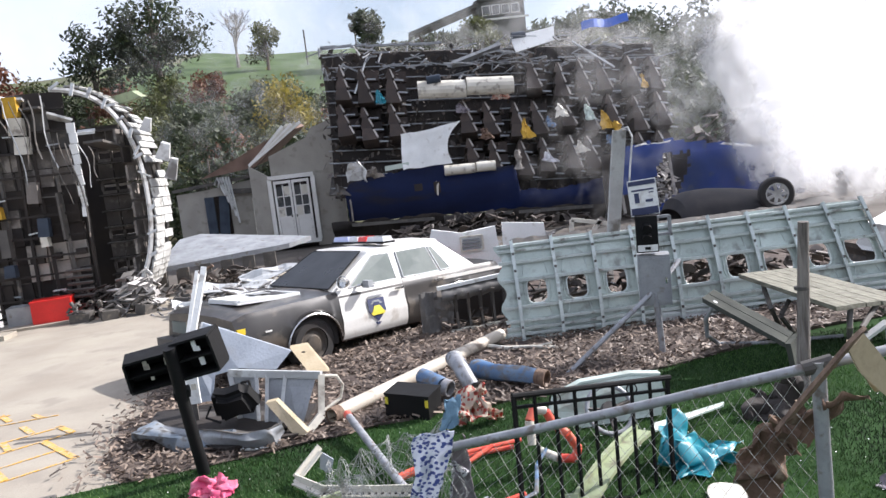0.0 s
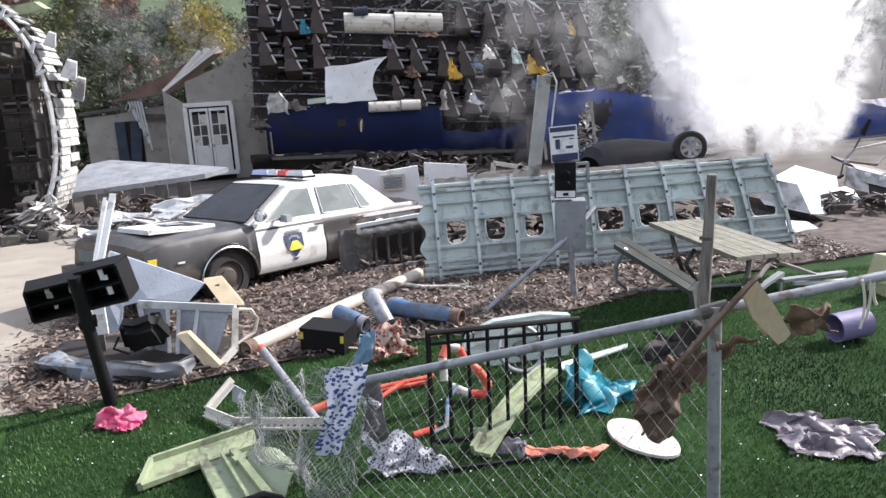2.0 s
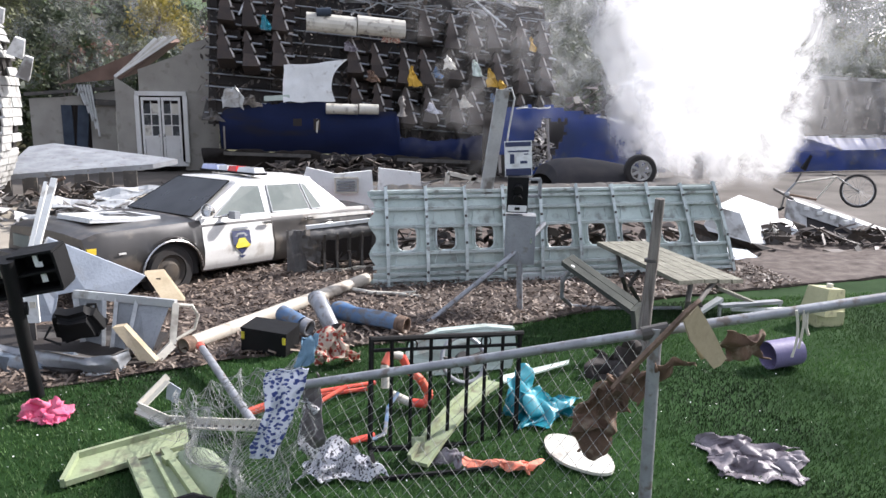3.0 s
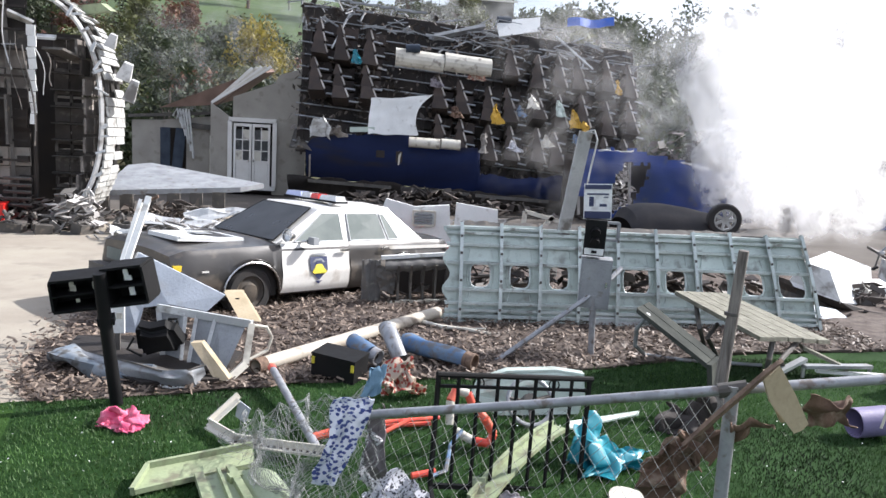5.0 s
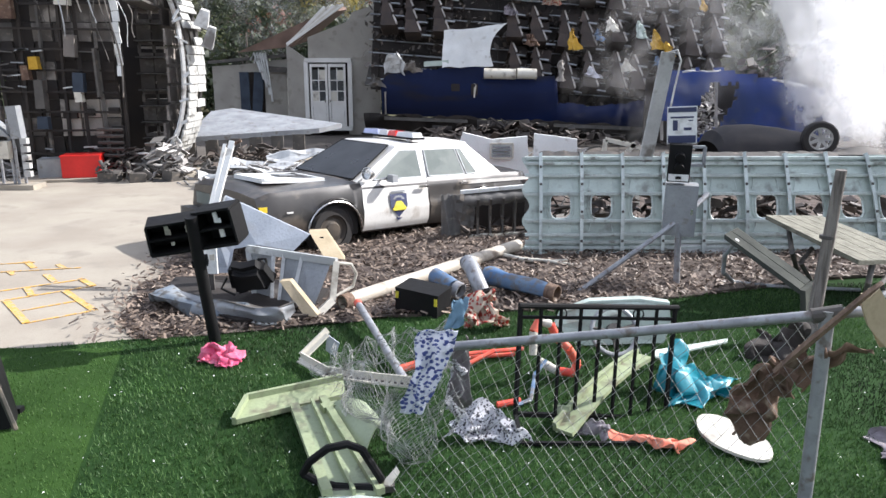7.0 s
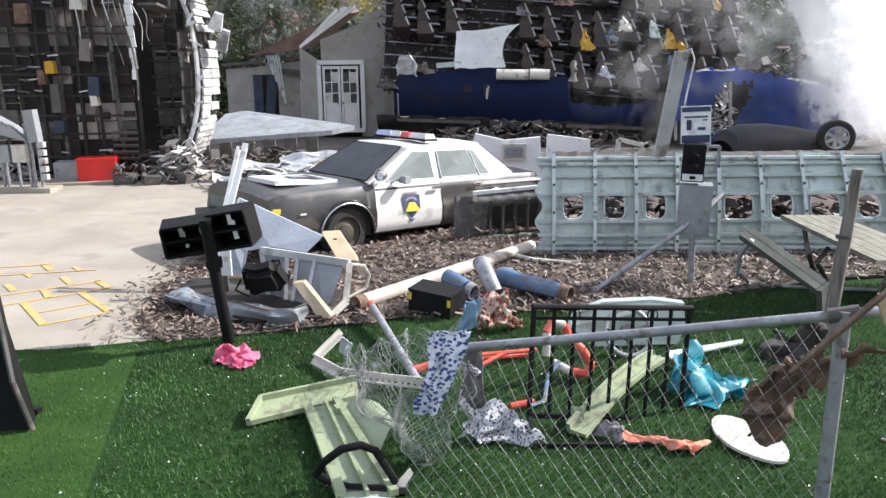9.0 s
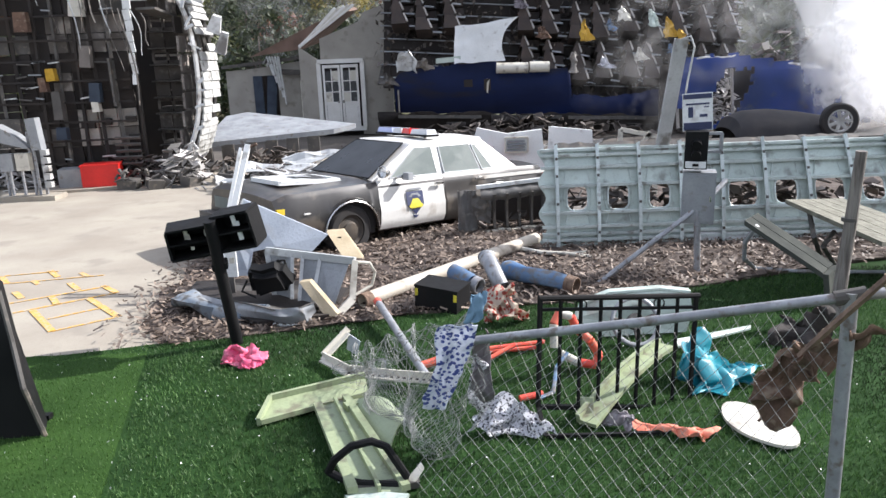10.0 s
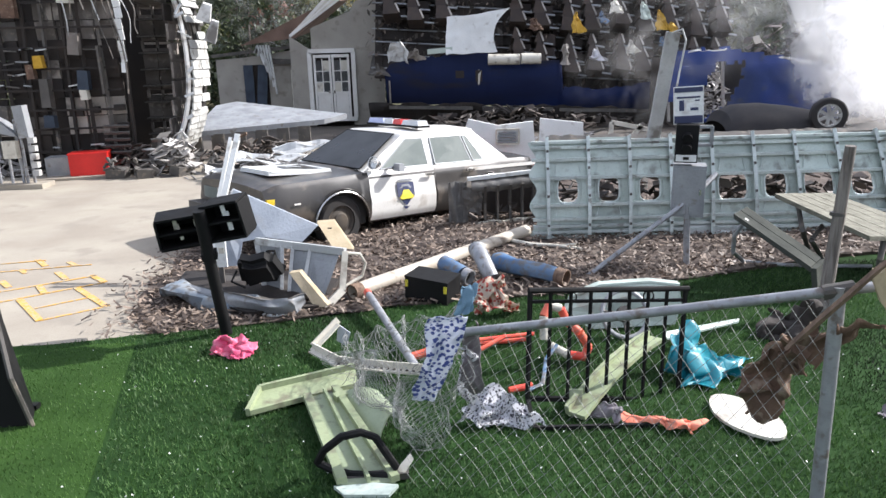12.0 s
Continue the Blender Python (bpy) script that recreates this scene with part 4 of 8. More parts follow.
M["flapgrey"] = mat("scuffed_dark_grey_metal", (0.17, 0.165, 0.16), (0.11, 0.105, 0.10), 0.55, 0.2, scale=4, dirt=(0.26, 0.245, 0.22), dirt_amount=0.15)


# ---- torn wing flap beside the car ----
def build_flap():
    th = thing("torn_flap", (0.05, 10.25, 0), "grey ribbed wing flap torn open, standing upright", "aircraft wreck")
    bm = B()
    sheet(bm, lambda u, v: (0.26 * u - 0.02, 0.03 * math.sin(u * 9 + v * 4), 0.62 * v + 0.01 * math.sin(u * 20)), 8, 10, 0.02)
    part("end_plate", bm, "flapgrey", th, "dented grey end plate")
    bm = B()
    sheet(bm, lambda u, v: (0.30 + 1.0 * u, 0.05 + 0.28 * u - 0.20 * math.sin(v * 2.6) * 0.6, 0.66 - 0.20 * v + 0.04 * u + 0.012 * math.sin(u * 30)), 16, 6, 0.012)
    part("upper_skin", bm, "flapgrey", th, smooth=True)
    bm = B()
    for k in range(8):
        bar(bm, (0.25 + 0.13 * k, -0.02 + 0.036 * k, 0.665 + 0.006 * k), (0.38 + 0.13 * k, 0.016 + 0.036 * k, 0.671 + 0.006 * k), 0.06, 0.05)
    part("leading_edge", bm, "whitesheet", th, "scuffed white edge strip", bevel=0.008)
    for k in range(5):
        x = 0.48 + 0.18 * k
        bm = B()
        plate(bm, [(x, 0.02 + 0.05 * k, 0.05), (x, 0.26 + 0.05 * k, 0.05), (x, 0.30 + 0.05 * k, 0.30), (x, 0.16 + 0.05 * k, 0.58), (x, -0.06 + 0.05 * k, 0.56), (x, 0.05 + 0.05 * k, 0.30)], (0.03, 0, 0))
        part("rib", bm, "darkmetal", th)
    bm = B()
    sheet(bm, lambda u, v: (0.36 + 0.96 * u, 0.42 + 0.26 * u, 0.04 + 0.58 * v), 8, 4, 0.01)
    part("back_skin", bm, "sootshade", th)
    bm = B()
    for k in range(5):
        bar(bm, (0.36 + 0.18 * k, -0.04 + 0.05 * k, 0.03 + 0.02 * (k % 2)), (0.56 + 0.18 * k, 0.01 + 0.05 * k, 0.04), 0.09, 0.03)
    part("lower_edge", bm, "cream", th)
    bm = B()
    sheet(bm, lambda u, v: Vector((0.20 + 0.25 * u, -0.03 - 0.03 * math.sin(6 * u), 0.58 - 0.34 * v - 0.1 * u)) + wob((u * 2, v * 2, 0), 2, 0.04), 8, 8, 0.008)
    part("torn_skin", bm, "darkmetal", th)


# ---- big fuselage section on its side, seats showing ----
def airline_seat():
    """Three seats of one row: x along the aircraft, y across its floor, z out of the floor."""
    s = thing("airline_seat_row", (0, 0, 0), "soiled dark airline seat row with pale shell edges", "seat", "seats in the fuselage")

    def xr(y):
        return 0.30 - 0.36 * y / 1.3
    for k in range(3):
        y0, y1 = 0.43 * k, 0.43 * k + 0.41
        bm = B()
        plate(bm, [(-0.20, y0, 0.22), (xr(y0), y0, 0.22), (xr(y1) + 0.02, y1 - 0.10, 0.22), (xr(y1) - 0.05, y1, 0.22), (-0.16 + 0.04 * k, y1, 0.22)], (-0.05, -0.03, 0.72 - 0.06 * k))
        part("backrest", bm, "seat", s, bevel=0.03)
        bm = B()
        bar(bm, (xr(y0) - 0.03, y0 + 0.03, 0.92 - 0.06 * k), (xr(y1) - 0.03, y1 - 0.10, 0.92 - 0.06 * k), 0.05, 0.06, (0, 0, 1))
        part("shell_edge", bm, "seatedge", s, "pale scuffed shell edge")
        part("armrest", bar(B(), (xr(y0), y0 + 0.02, 0.62), (xr(y0) + 0.30, y0 + 0.01, 0.58), 0.05, 0.035), "greymetal", s)
        part("cushion", box(B(), (0.22, y0 + 0.21, 0.34), (0.46, 0.36, 0.12)), "seat", s, bevel=0.03)
    part("leg", box(B(), (0.05, 0.65, 0.10), (0.05, 1.15, 0.22)), "darkmetal", s)
    return s


def build_main_fuselage():
    th = thing("fuselage_wreck", (3.4, 24.5, 0), "burnt airliner fuselage lying on its side, cabin torn open", "aircraft wreck")
    tilt = radians(20)
    up = Vector((0, -math.cos(tilt), math.sin(tilt)))       # out of the cabin floor
    acr = Vector((0.03, math.sin(tilt), math.cos(tilt)))    # across the floor, upward
    o = Vector((-2.2, 24.6, 1.62))

    def F(x, a, d=0.0):
        return o + Vector((x, 0, -0.075 * x)) + acr * a + up * d
    L, A = 11.4, 5.15
    rng = random.Random(8)
    for i in range(12):
        for j in range(4):
            x0, a0 = i * 0.95, j * 1.29
            bm = B()
            plate(bm, [F(x0, a0), F(x0 + 0.94, a0), F(x0 + 0.94, a0 + 1.27), F(x0, a0 + 1.27)], up * -0.08)
            part("floor_panel", bm, "sootshade", th, world=True)
    for j in range(11):
        bm = B()
        bar(bm, F(-0.1, 0.30 + j * 0.43, 0.10), F(L, 0.30 + j * 0.43, 0.10), 0.035, 0.04, up)
        part("seat_track", bm, "greymetal", th, world=True)
    for i in range(15):
        bm = B()
        bar(bm, F(0.2 + i * 0.78, -0.1, 0.03), F(0.2 + i * 0.78, A, 0.03), 0.06, 0.10, up)
        part("floor_beam", bm, "sootshade", th, world=True)
    # hull behind and above
    bm = B()
    sheet(bm, lambda u, v: F(-0.2 + 11.6 * u, A * (1 - v) + 0.1, -0.1 - 1.9 * math.sin(math.pi * v)), 20, 12, 0.06)
    part("hull_skin", bm, "darkmetal", th, world=True, smooth=True)
    # blue outer skin below, torn along its upper edge, with the dark belly under it
    def low(x):
        return np.interp(x, (-1.8, 4.9, 6.4), (0.86, 0.55, 0.45))

    def blue(u, v):
        x = -1.78 + 8.2 * u
        top = np.interp(x, (-1.8, -1.6, -0.81, 1.35, 1.42, 2.1, 3.60, 3.68, 4.9, 6.4), (1.80, 2.04, 2.19, 2.33, 2.02, 1.93, 2.03, 1.22, 1.08, 1.27))
        top += 0.05 * noise.noise((x * 4, 0, 0)) + 0.04 * noise.noise((x * 11, 3, 0))
        z = top + (low(x) - top) * v
        return Vector((x, 23.85 - 0.30 * math.sin(math.pi * (0.25 + 0.6 * v)), z)) + wob((x, 0, z), 1.4, 0.04)
    bm = B()
    sheet(bm, blue, 120, 12, 0.03)
    part("blue_skin", bm, "planeblue", th, "dark blue outer skin", world=True, smooth=True)

    def on_skin(x, z, k=0.0):
        u = (x + 1.78) / 8.2
        t, b = blue(u, 0).z, low(x)
        return blue(u, min(max((t - z) / (t - b), 0), 1)) + Vector((0, -0.012 - k, 0))
    for x, z, w, h, mt in ((0.52, 1.68, 0.26, 0.22, "sootshade"), (1.10, 1.62, 0.20, 0.34, "sootshade")):
        c = on_skin(x, z, 0.03)
        part("cabin_window", box(B(), c, (w, 0.03, h)), mt, th, world=True, bevel=0.012)
    part("torn_liner", plate(B(), [on_skin(1.08, 1.80, 0.03), on_skin(1.16, 1.78, 0.03), on_skin(1.13, 1.35, 0.05), on_skin(1.09, 1.38, 0.05)], (0, -0.02, 0)), "cream", th, world=True)
    for x, z, ln in ((-1.66, 1.55, 0.8), (3.70, 2.0, 0.75)):
        part("torn_edge", tube(B(), [on_skin(x, z, 0.03), on_skin(x, z - ln * 0.5, 0.05), on_skin(x, z - ln, 0.03)], 0.03, 5), "seatedge", th, world=True)
    bm = B()

    def belly(u, v):
        x = -2.3 + 8.8 * u
        z = low(x) + 0.02 - 0.62 * v
        return Vector((x, 23.66 + 0.55 * v * v, z)) + wob((x, 2, z), 2.5, 0.12)
    sheet(bm, belly, 70, 8, 0.03)
    part("crushed_belly", bm, "sootshade", th, world=True)
    for x0, x1, z in ((-1.7, 0.9, 0.74), (1.2, 3.4, 0.64), (3.6, 6.0, 0.52)):
        part("belly_strip", bar(B(), (x0, 23.58, z), (x1, 23.58, z - 0.10), 0.05, 0.10), "darkmetal", th, world=True)
    for c, r, ln in (((1.2, 23.3, 0.50), 0.20, 0.9), ((-0.2, 23.35, 0.42), 0.12, 0.6)):
        part("duct_drum", tube(B(), [Vector(c), Vector(c) + Vector((ln, 0, -0.02))], r, 14), "sootshade", th, world=True, smooth=True)
    for k, (x, z, w, h) in enumerate(((-1.35, 2.42, 0.55, 0.60), (-0.85, 2.30, 0.5, 0.35), (-1.95, 1.85, 0.5, 0.3), (3.75, 2.20, 0.3, 0.5))):
        bm = B()
        sheet(bm, lambda u, v: Vector((x + w * (u - 0.5) * (1.2 - 0.7 * v), 23.45 + 0.15 * math.sin(4 * u + k), z + h * (v - 0.5))) + wob((u * 2 + k, v * 2, k), 1.3, 0.16), 8, 8, 0.015)
        part("peeled_skin", bm, ("skin", "cabin", "darkmetal", "seatedge")[k], th, "peeled torn skin flap", world=True)
    # overhead bins
    for x0, x1, a, d, mt in ((3.0, 4.55, 3.15, 1.15, "cream"), (4.58, 6.1, 3.2, 1.2, "cream")):
        bm = B()
        pts = []
        for k in range(9):
            t = math.pi * (k / 8)
            pts.append((0.30 * math.cos(t), 0.30 * math.sin(t)))
        plate(bm, [F(x0, a + p, d + q) for p, q in pts], F(x1, a, d) - F(x0, a, d))
        part("overhead_bin", bm, mt, th, "cream plastic overhead bin", world=True, bevel=0.02)
    for x, mt in ((3.0, "shutter"),):
        part("bin_end", tube(B(), [F(3.3, 3.35, 1.45), F(3.75, 3.40, 1.5)], 0.13, 12), mt, th, world=True, smooth=True)
    sheet_ob = thing("white_sheet_panel", F(2.9, 0.6, 1.1), "large torn white sheet panel hanging on wreckage", "panel")
    bm = B()
    def hung(u, v):
        """A torn sheet with a hollow right edge and a drawn-out upper corner."""
        x = 0.10 + 0.05 * v + u * (1.56 + 0.34 * v ** 3 - 0.16 * math.sin(math.pi * v))
        z = 2.28 + 0.04 * u + v * (1.09 + 0.18 * u ** 2) + 0.02 * math.sin(u * 13) * (1 - v)
        return Vector((x, 23.25 + 0.5 * (v - 0.5) * 0.4 + 0.06 * math.sin(3 * u + 2 * v), z)) + wob((u * 3, v * 3, 0), 1.5, 0.03)
    sheet(bm, hung, 18, 14, 0.015)
    part("sheet", bm, "whitesheet", sheet_ob, world=True, smooth=True)
    bm = B()
    sheet(bm, lambda u, v: Vector((-0.45 + 0.75 * u, 23.2, 2.30 + 0.15 * v + 0.05 * u)), 6, 2, 0.012)
    part("loose_strip", bm, "whitegreen", sheet_ob, world=True)
    # torn cream tube on the blue skin
    for xa, xb in ((1.38, 2.34), (2.38, 2.98)):
        bm = B()
        pipe(bm, (xa, 23.35, 2.10), (xb, 23.35, 2.08), 0.16, 0.02, 16)
        part("torn_duct", bm, "cream", th, "torn cream duct", world=True, smooth=True)
    # seats
    seat = airline_seat()
    ex, ey = Vector((1, 0, -0.075)).normalized(), acr.normalized()
    basis = Matrix((ex, ey, ex.cross(ey))).transposed().to_4x4()
    first = True
    for i in range(14):
        for a in (0.28, 1.66, 3.02):
            x = 0.55 + i * 0.79 + rng.uniform(-0.04, 0.04)
            if (a < 1 and x < 4.3) or (a > 2.5 and 2.7 < x < 6.1) or (a > 1 and 2.2 < x < 3.9 and a < 2) or rng.random() < 0.05:
                continue
            m = Matrix.Translation(F(x, a + rng.uniform(-0.1, 0.1), 0.08)) @ basis @ pose(0, 0, 0, rng.uniform(-5, 5), rng.uniform(-6, 6), rng.uniform(-4, 4))
            if first:
                seat.matrix_basis = m
                first = False
            else:
                copy_thing(seat, m)
    # cloth scraps on the seats
    for x, a, mt, w, h in ((6.3, 1.7, "mustard", 0.25, 0.7), (8.9, 1.9, "mustard", 0.3, 0.7), (9.3, 1.6, "mustard", 0.25, 0.5), (7.5, 2.3, "cream", 0.28, 0.5), (8.4, 2.2, "whitegreen", 0.25, 0.6),
                           (5.6, 2.9, "stripe", 0.5, 0.3), (1.7, 3.0, "teal", 0.2, 0.5), (8.0, 1.0, "cream", 0.3, 0.4), (6.9, 0.7, "foil", 0.35, 0.35), (10.4, 3.2, "mustard", 0.15, 0.5),
                           (5.0, 1.6, "brownrag", 0.3, 0.4), (7.1, 1.9, "denim", 0.2, 0.35), (9.0, 1.2, "denim", 0.25, 0.3), (4.3, 2.5, "purple", 0.3, 0.3)):
        c = thing("cloth_scrap", F(x, a, 1.15), "crumpled cloth scrap caught on a seat", "cloth", "scraps on the seats")
        bm = B()
        sheet(bm, lambda u, v: F(x + w * (u - 0.5) * (0.35 + 1.3 * v) + 0.10 * v, a + h * (0.5 - v) * (1 - 0.25 * abs(u - 0.4)), 1.12) + wob((u * 3 + x, v * 3, a), 1.4, 0.10), 8, 8, 0.01)
        part("cloth", bm, mt, c, world=True, smooth=True)
    # torn frames and beams along the top and the ends
    tris = []
    bm = B()
    for k in range(150):
        x = rng.uniform(-0.2, 11.3)
        p = F(x, A - 0.45 + rng.uniform(-0.7, 0.35), rng.uniform(0, 1.2))
        q = p + Vector((rng.uniform(-0.9, 0.9), rng.uniform(-0.3, 0.3), rng.uniform(-0.35, 0.3)))
        bar(bm, p, q, rng.uniform(0.015, 0.06), rng.uniform(0.015, 0.06))
    tagged(part("roof_wreckage", bm, "greymetal", world=False), "tangle of bent grey beams along the wreck", "debris", kind="stuff")
    for k in range(8):
        bm = B()
        bar(bm, F(-0.1 + 0.5 * k, A - 0.05, 0.6), F(0.45 + 0.5 * k, A - 0.02 + 0.02 * (k % 3), 0.6), 0.16, 0.07)
        part("top_spar", bm, "greymetal", th, world=True)
    bm = B()
    bar(bm, F(5.9, A - 0.25, 0.7), F(4.2, A - 1.0, 0.9), 0.1, 0.3, up)
    part("fallen_beam", bm, "greymetal", th, world=True)
    bm = B()
    bar(bm, F(0.95, A - 1.9, 0.9), F(1.45, A - 0.6, 0.9), 0.05, 0.05, up)
    part("strut", bm, "alu", th, world=True)
    bm = B()
    bar(bm, F(8.3, A - 0.35, 1.0), F(9.6, A - 1.35, 1.0), 0.06, 0.06, up)
    part("strut", bm, "alu", th, world=True)
    bm = B()
    plate(bm, [F(6.35, A - 0.75, 1.1), F(7.7, A - 0.35, 1.1), F(7.75, A + 0.22, 1.0), F(6.25, A - 0.15, 1.0)], up * 0.05)
    part("white_box_panel", bm, "whitesheet", th, "white panel on top of the wreck", world=True)
    part("drum", tube(B(), [F(6.3, A - 0.10, 1.0), F(6.75, A - 0.05, 1.0)], 0.14, 12), "shutter", th, world=True, smooth=True)
    bm = B()
    sheet(bm, lambda u, v: F(8.7 + 1.6 * u, A + 0.35 - 0.3 * v + 0.25 * u, 1.0 + 0.1 * math.sin(8 * u)), 12, 4, 0.02)
    t2 = thing("blue_tarpaulin", F(9.5, A, 1.0), "bright blue tarpaulin on top of the wreck", "tarpaulin")
    part("tarp", bm, "planebright", t2, world=True)
    # small broken pieces all over the cabin
    for _ in range(1700):
        p = F(rng.uniform(-0.2, 11.3), rng.uniform(-0.2, A + 0.2), rng.uniform(0.05, 0.7))
        a = Vector((rng.uniform(-1, 1), rng.uniform(-1, 1), rng.uniform(-1, 1))) * rng.uniform(0.03, 0.16)
        b = Vector((rng.uniform(-1, 1), rng.uniform(-1, 1), rng.uniform(-1, 1))) * rng.uniform(0.03, 0.1)
        tris.append((p - a, p - b, p + a, p + b))
    tagged(soup("cabin_debris", tris, "darkjunk"), "small dark broken cabin pieces", "debris", kind="stuff")


M["tailblue"] = mat("mid_blue_airliner_paint", (0.02, 0.05, 0.24), (0.03, 0.05, 0.14), 0.55, scale=0.9, bump=0.15, spec=0.2, dirt=(0.07, 0.075, 0.10), dirt_amount=0.1)
M["skinstrip"] = mat("weathered_white_skin", (0.50, 0.50, 0.48), (0.36, 0.36, 0.345), 0.55, scale=1.6, dirt=(0.16, 0.15, 0.13), dirt_amount=0.3, rand=0.12)
# darker copy of the cabin panel, with interior shade put into its colour
M["shadedcabin"] = mat("shaded_cabin_panel", (0.17, 0.15, 0.135), (0.09, 0.08, 0.07), 0.8, scale=1.6, dirt=(0.30, 0.27, 0.24), dirt_amount=0.2, rand=0.3)
M["planebright"] = mat("bright_blue_tarp", (0.03, 0.12, 0.55), (0.02, 0.09, 0.42), 0.5, scale=3)


def heap(name, c, s, n, size, material, label, seed=1):
    """A heap of bent plates and broken bits."""
    rng = random.Random(seed)
    tris = []
    for _ in range(n):
        u, v = rng.gauss(0, 0.42), rng.gauss(0, 0.42)
        h = max(0.0, 1 - u * u - v * v)
        p = Vector((c[0] + u * s[0], c[1] + v * s[1], c[2] + h * s[2] * rng.random()))
        a = Vector((rng.uniform(-1, 1), rng.uniform(-1, 1), rng.uniform(-0.5, 0.6))) * size * rng.uniform(0.3, 1.3)
        b = Vector((rng.uniform(-1, 1), rng.uniform(-1, 1), rng.uniform(-0.5, 0.8))) * size * rng.uniform(0.2, 0.7)
        k = a.cross(b).normalized() * 0.02
        q = [p - a, p - b, p + a, p + b]
        tris.append(q)
        tris.append([x + k for x in q][::-1])
        for i in range(4):
            tris.append((q[i], q[(i + 1) % 4], q[(i + 1) % 4] + k, q[i] + k))
    tagged(soup(name, tris, material), label, "debris", kind="stuff")


def build_right_fuselage():
    th = thing("blue_tail_section", (9.0, 22, 0), "torn blue airliner skin with a ragged hole", "aircraft wreck")

    hole = [(7.73, 1.87), (8.47, 1.86), (8.42, 1.4), (8.1, 0.64), (7.46, 0.30), (7.0, 0.40), (7.39, 1.09)]

    def inside(x, z):
        """Whether a place lies in the ragged hole."""
        c = False
        for (xa, za), (xb, zb) in zip(hole, hole[1:] + hole[:1]):
            if (za > z) != (zb > z) and x < (xb - xa) * (z - za) / (zb - za) + xa:
                c = not c
        return c

    def S(x, z):
        q = (z - 0.2) / 2.1
        return Vector((x, 22.0 - 0.35 * math.sin(math.pi * (0.15 + 0.6 * q)) + 0.45 * max(q - 0.75, 0), z)) + wob((x, 0, z), 1.2, 0.07)
    bm = B()
    st = 0.10
    verts = {}

    def vert(i, j):
        if (i, j) not in verts:
            verts[i, j] = bm.verts.new(S(6.4 + i * st, 0.2 + j * st))
        return verts[i, j]
    for i in range(56):
        for j in range(23):
            x, z = 6.4 + (i + 0.5) * st, 0.2 + (j + 0.5) * st
            k = noise.noise((x * 5, z * 5, 1)) * 0.10
            top = np.interp(x, (6.4, 6.7, 8.0, 8.53, 9.5, 10.4, 11.4, 12), (2.05, 2.2, 2.28, 2.12, 2.0, 1.78, 1.72, 1.6))
            if z > top + k or inside(x + k, z + k) or (x < 7.2 and z < 0.75 + k):
                continue
            bm.faces.new((vert(i, j), vert(i + 1, j), vert(i + 1, j + 1), vert(i, j + 1)))
    bmesh.ops.recalc_face_normals(bm, faces=bm.faces)
    bmesh.ops.solidify(bm, geom=bm.faces[:], thickness=0.025)
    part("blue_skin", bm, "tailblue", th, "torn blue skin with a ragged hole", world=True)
    for i in range(7):
        pts = [Vector((6.6 + i * 0.8 - 0.15 * t, 22.15, 0.2 + 1.85 * t)) for t in np.linspace(0, 1, 8)]
        part("frame_rib", tube(B(), pts, 0.05, 5), "seatedge", th, world=True)
    part("inner_bulkhead", box(B(), (9.3, 23.2, 1.0), (6.0, 0.1, 2.0)), "sootshade", th, world=True)
    for x0, x1, r in ((6.9, 8.0, 0.035), (9.45, 10.5, 0.06)):
        pts = [S(x, np.interp(x, (6.4, 6.7, 8.0, 8.53, 9.5, 10.4, 11.4), (2.05, 2.2, 2.28, 2.12, 2.0, 1.78, 1.72)) - 0.05) + wob((x, 0, 0), 5, 0.05) for x in np.linspace(x0, x1, 12)]
        part("torn_white_edge", tube(B(), pts, r, 6), "skin", th, world=True)
    heap("hole_debris", (7.85, 22.4, 0.3), (0.65, 0.3, 1.7), 200, 0.16, "junk", "torn insulation and brackets inside the hole", 21)
    heap("far_wreckage", (12.5, 27, 0.2), (3.4, 1.2, 3.3), 420, 0.35, "darkjunk", "dark twisted wreckage behind the smoke", 22)
    far = thing("far_fuselage", (21.5, 24, 0), "hazy blue and grey fuselage shell with torn windows", "aircraft wreck")
    for k, (z0, z1, mt) in enumerate(((0.0, 0.75, "tailblue"), (0.75, 1.25, "tailblue"), (1.3, 3.3, "darkmetal"))):
        bm = B()
        sheet(bm, lambda u, v: Vector((17.6 + 8.5 * u, 23.5 + 0.5 * math.sin(u * 3) + 0.5 * k * v, z0 + (z1 - z0) * v + 0.10 * noise.noise((u * 22, k, 0)) * v)), 50, 6, 0.03)
        part("shell", bm, mt, far, world=True)
    bm = B()
    sheet(bm, lambda u, v: Vector((19.2 + 6.5 * u, 23.45, 1.22 + 0.10 * v + 0.06 * noise.noise((u * 15, 7, 0)))), 30, 2, 0.03)
    part("white_stripe", bm, "skin", far, world=True)
    for k in range(8):
        for z in (1.65, 2.35):
            part("seat_edge", box(B(), (18.1 + k * 0.85, 23.45, z + 0.1 * (k % 2)), (0.10, 0.08, 0.42), pose(0, 0, 0, 0, 10, 0).to_3x3()), "seatedge", far, world=True)
    part("top_rail", bar(B(), (18.4, 23.9, 3.35), (26, 23.9, 3.15), 0.2, 0.10), "skin", far, world=True)
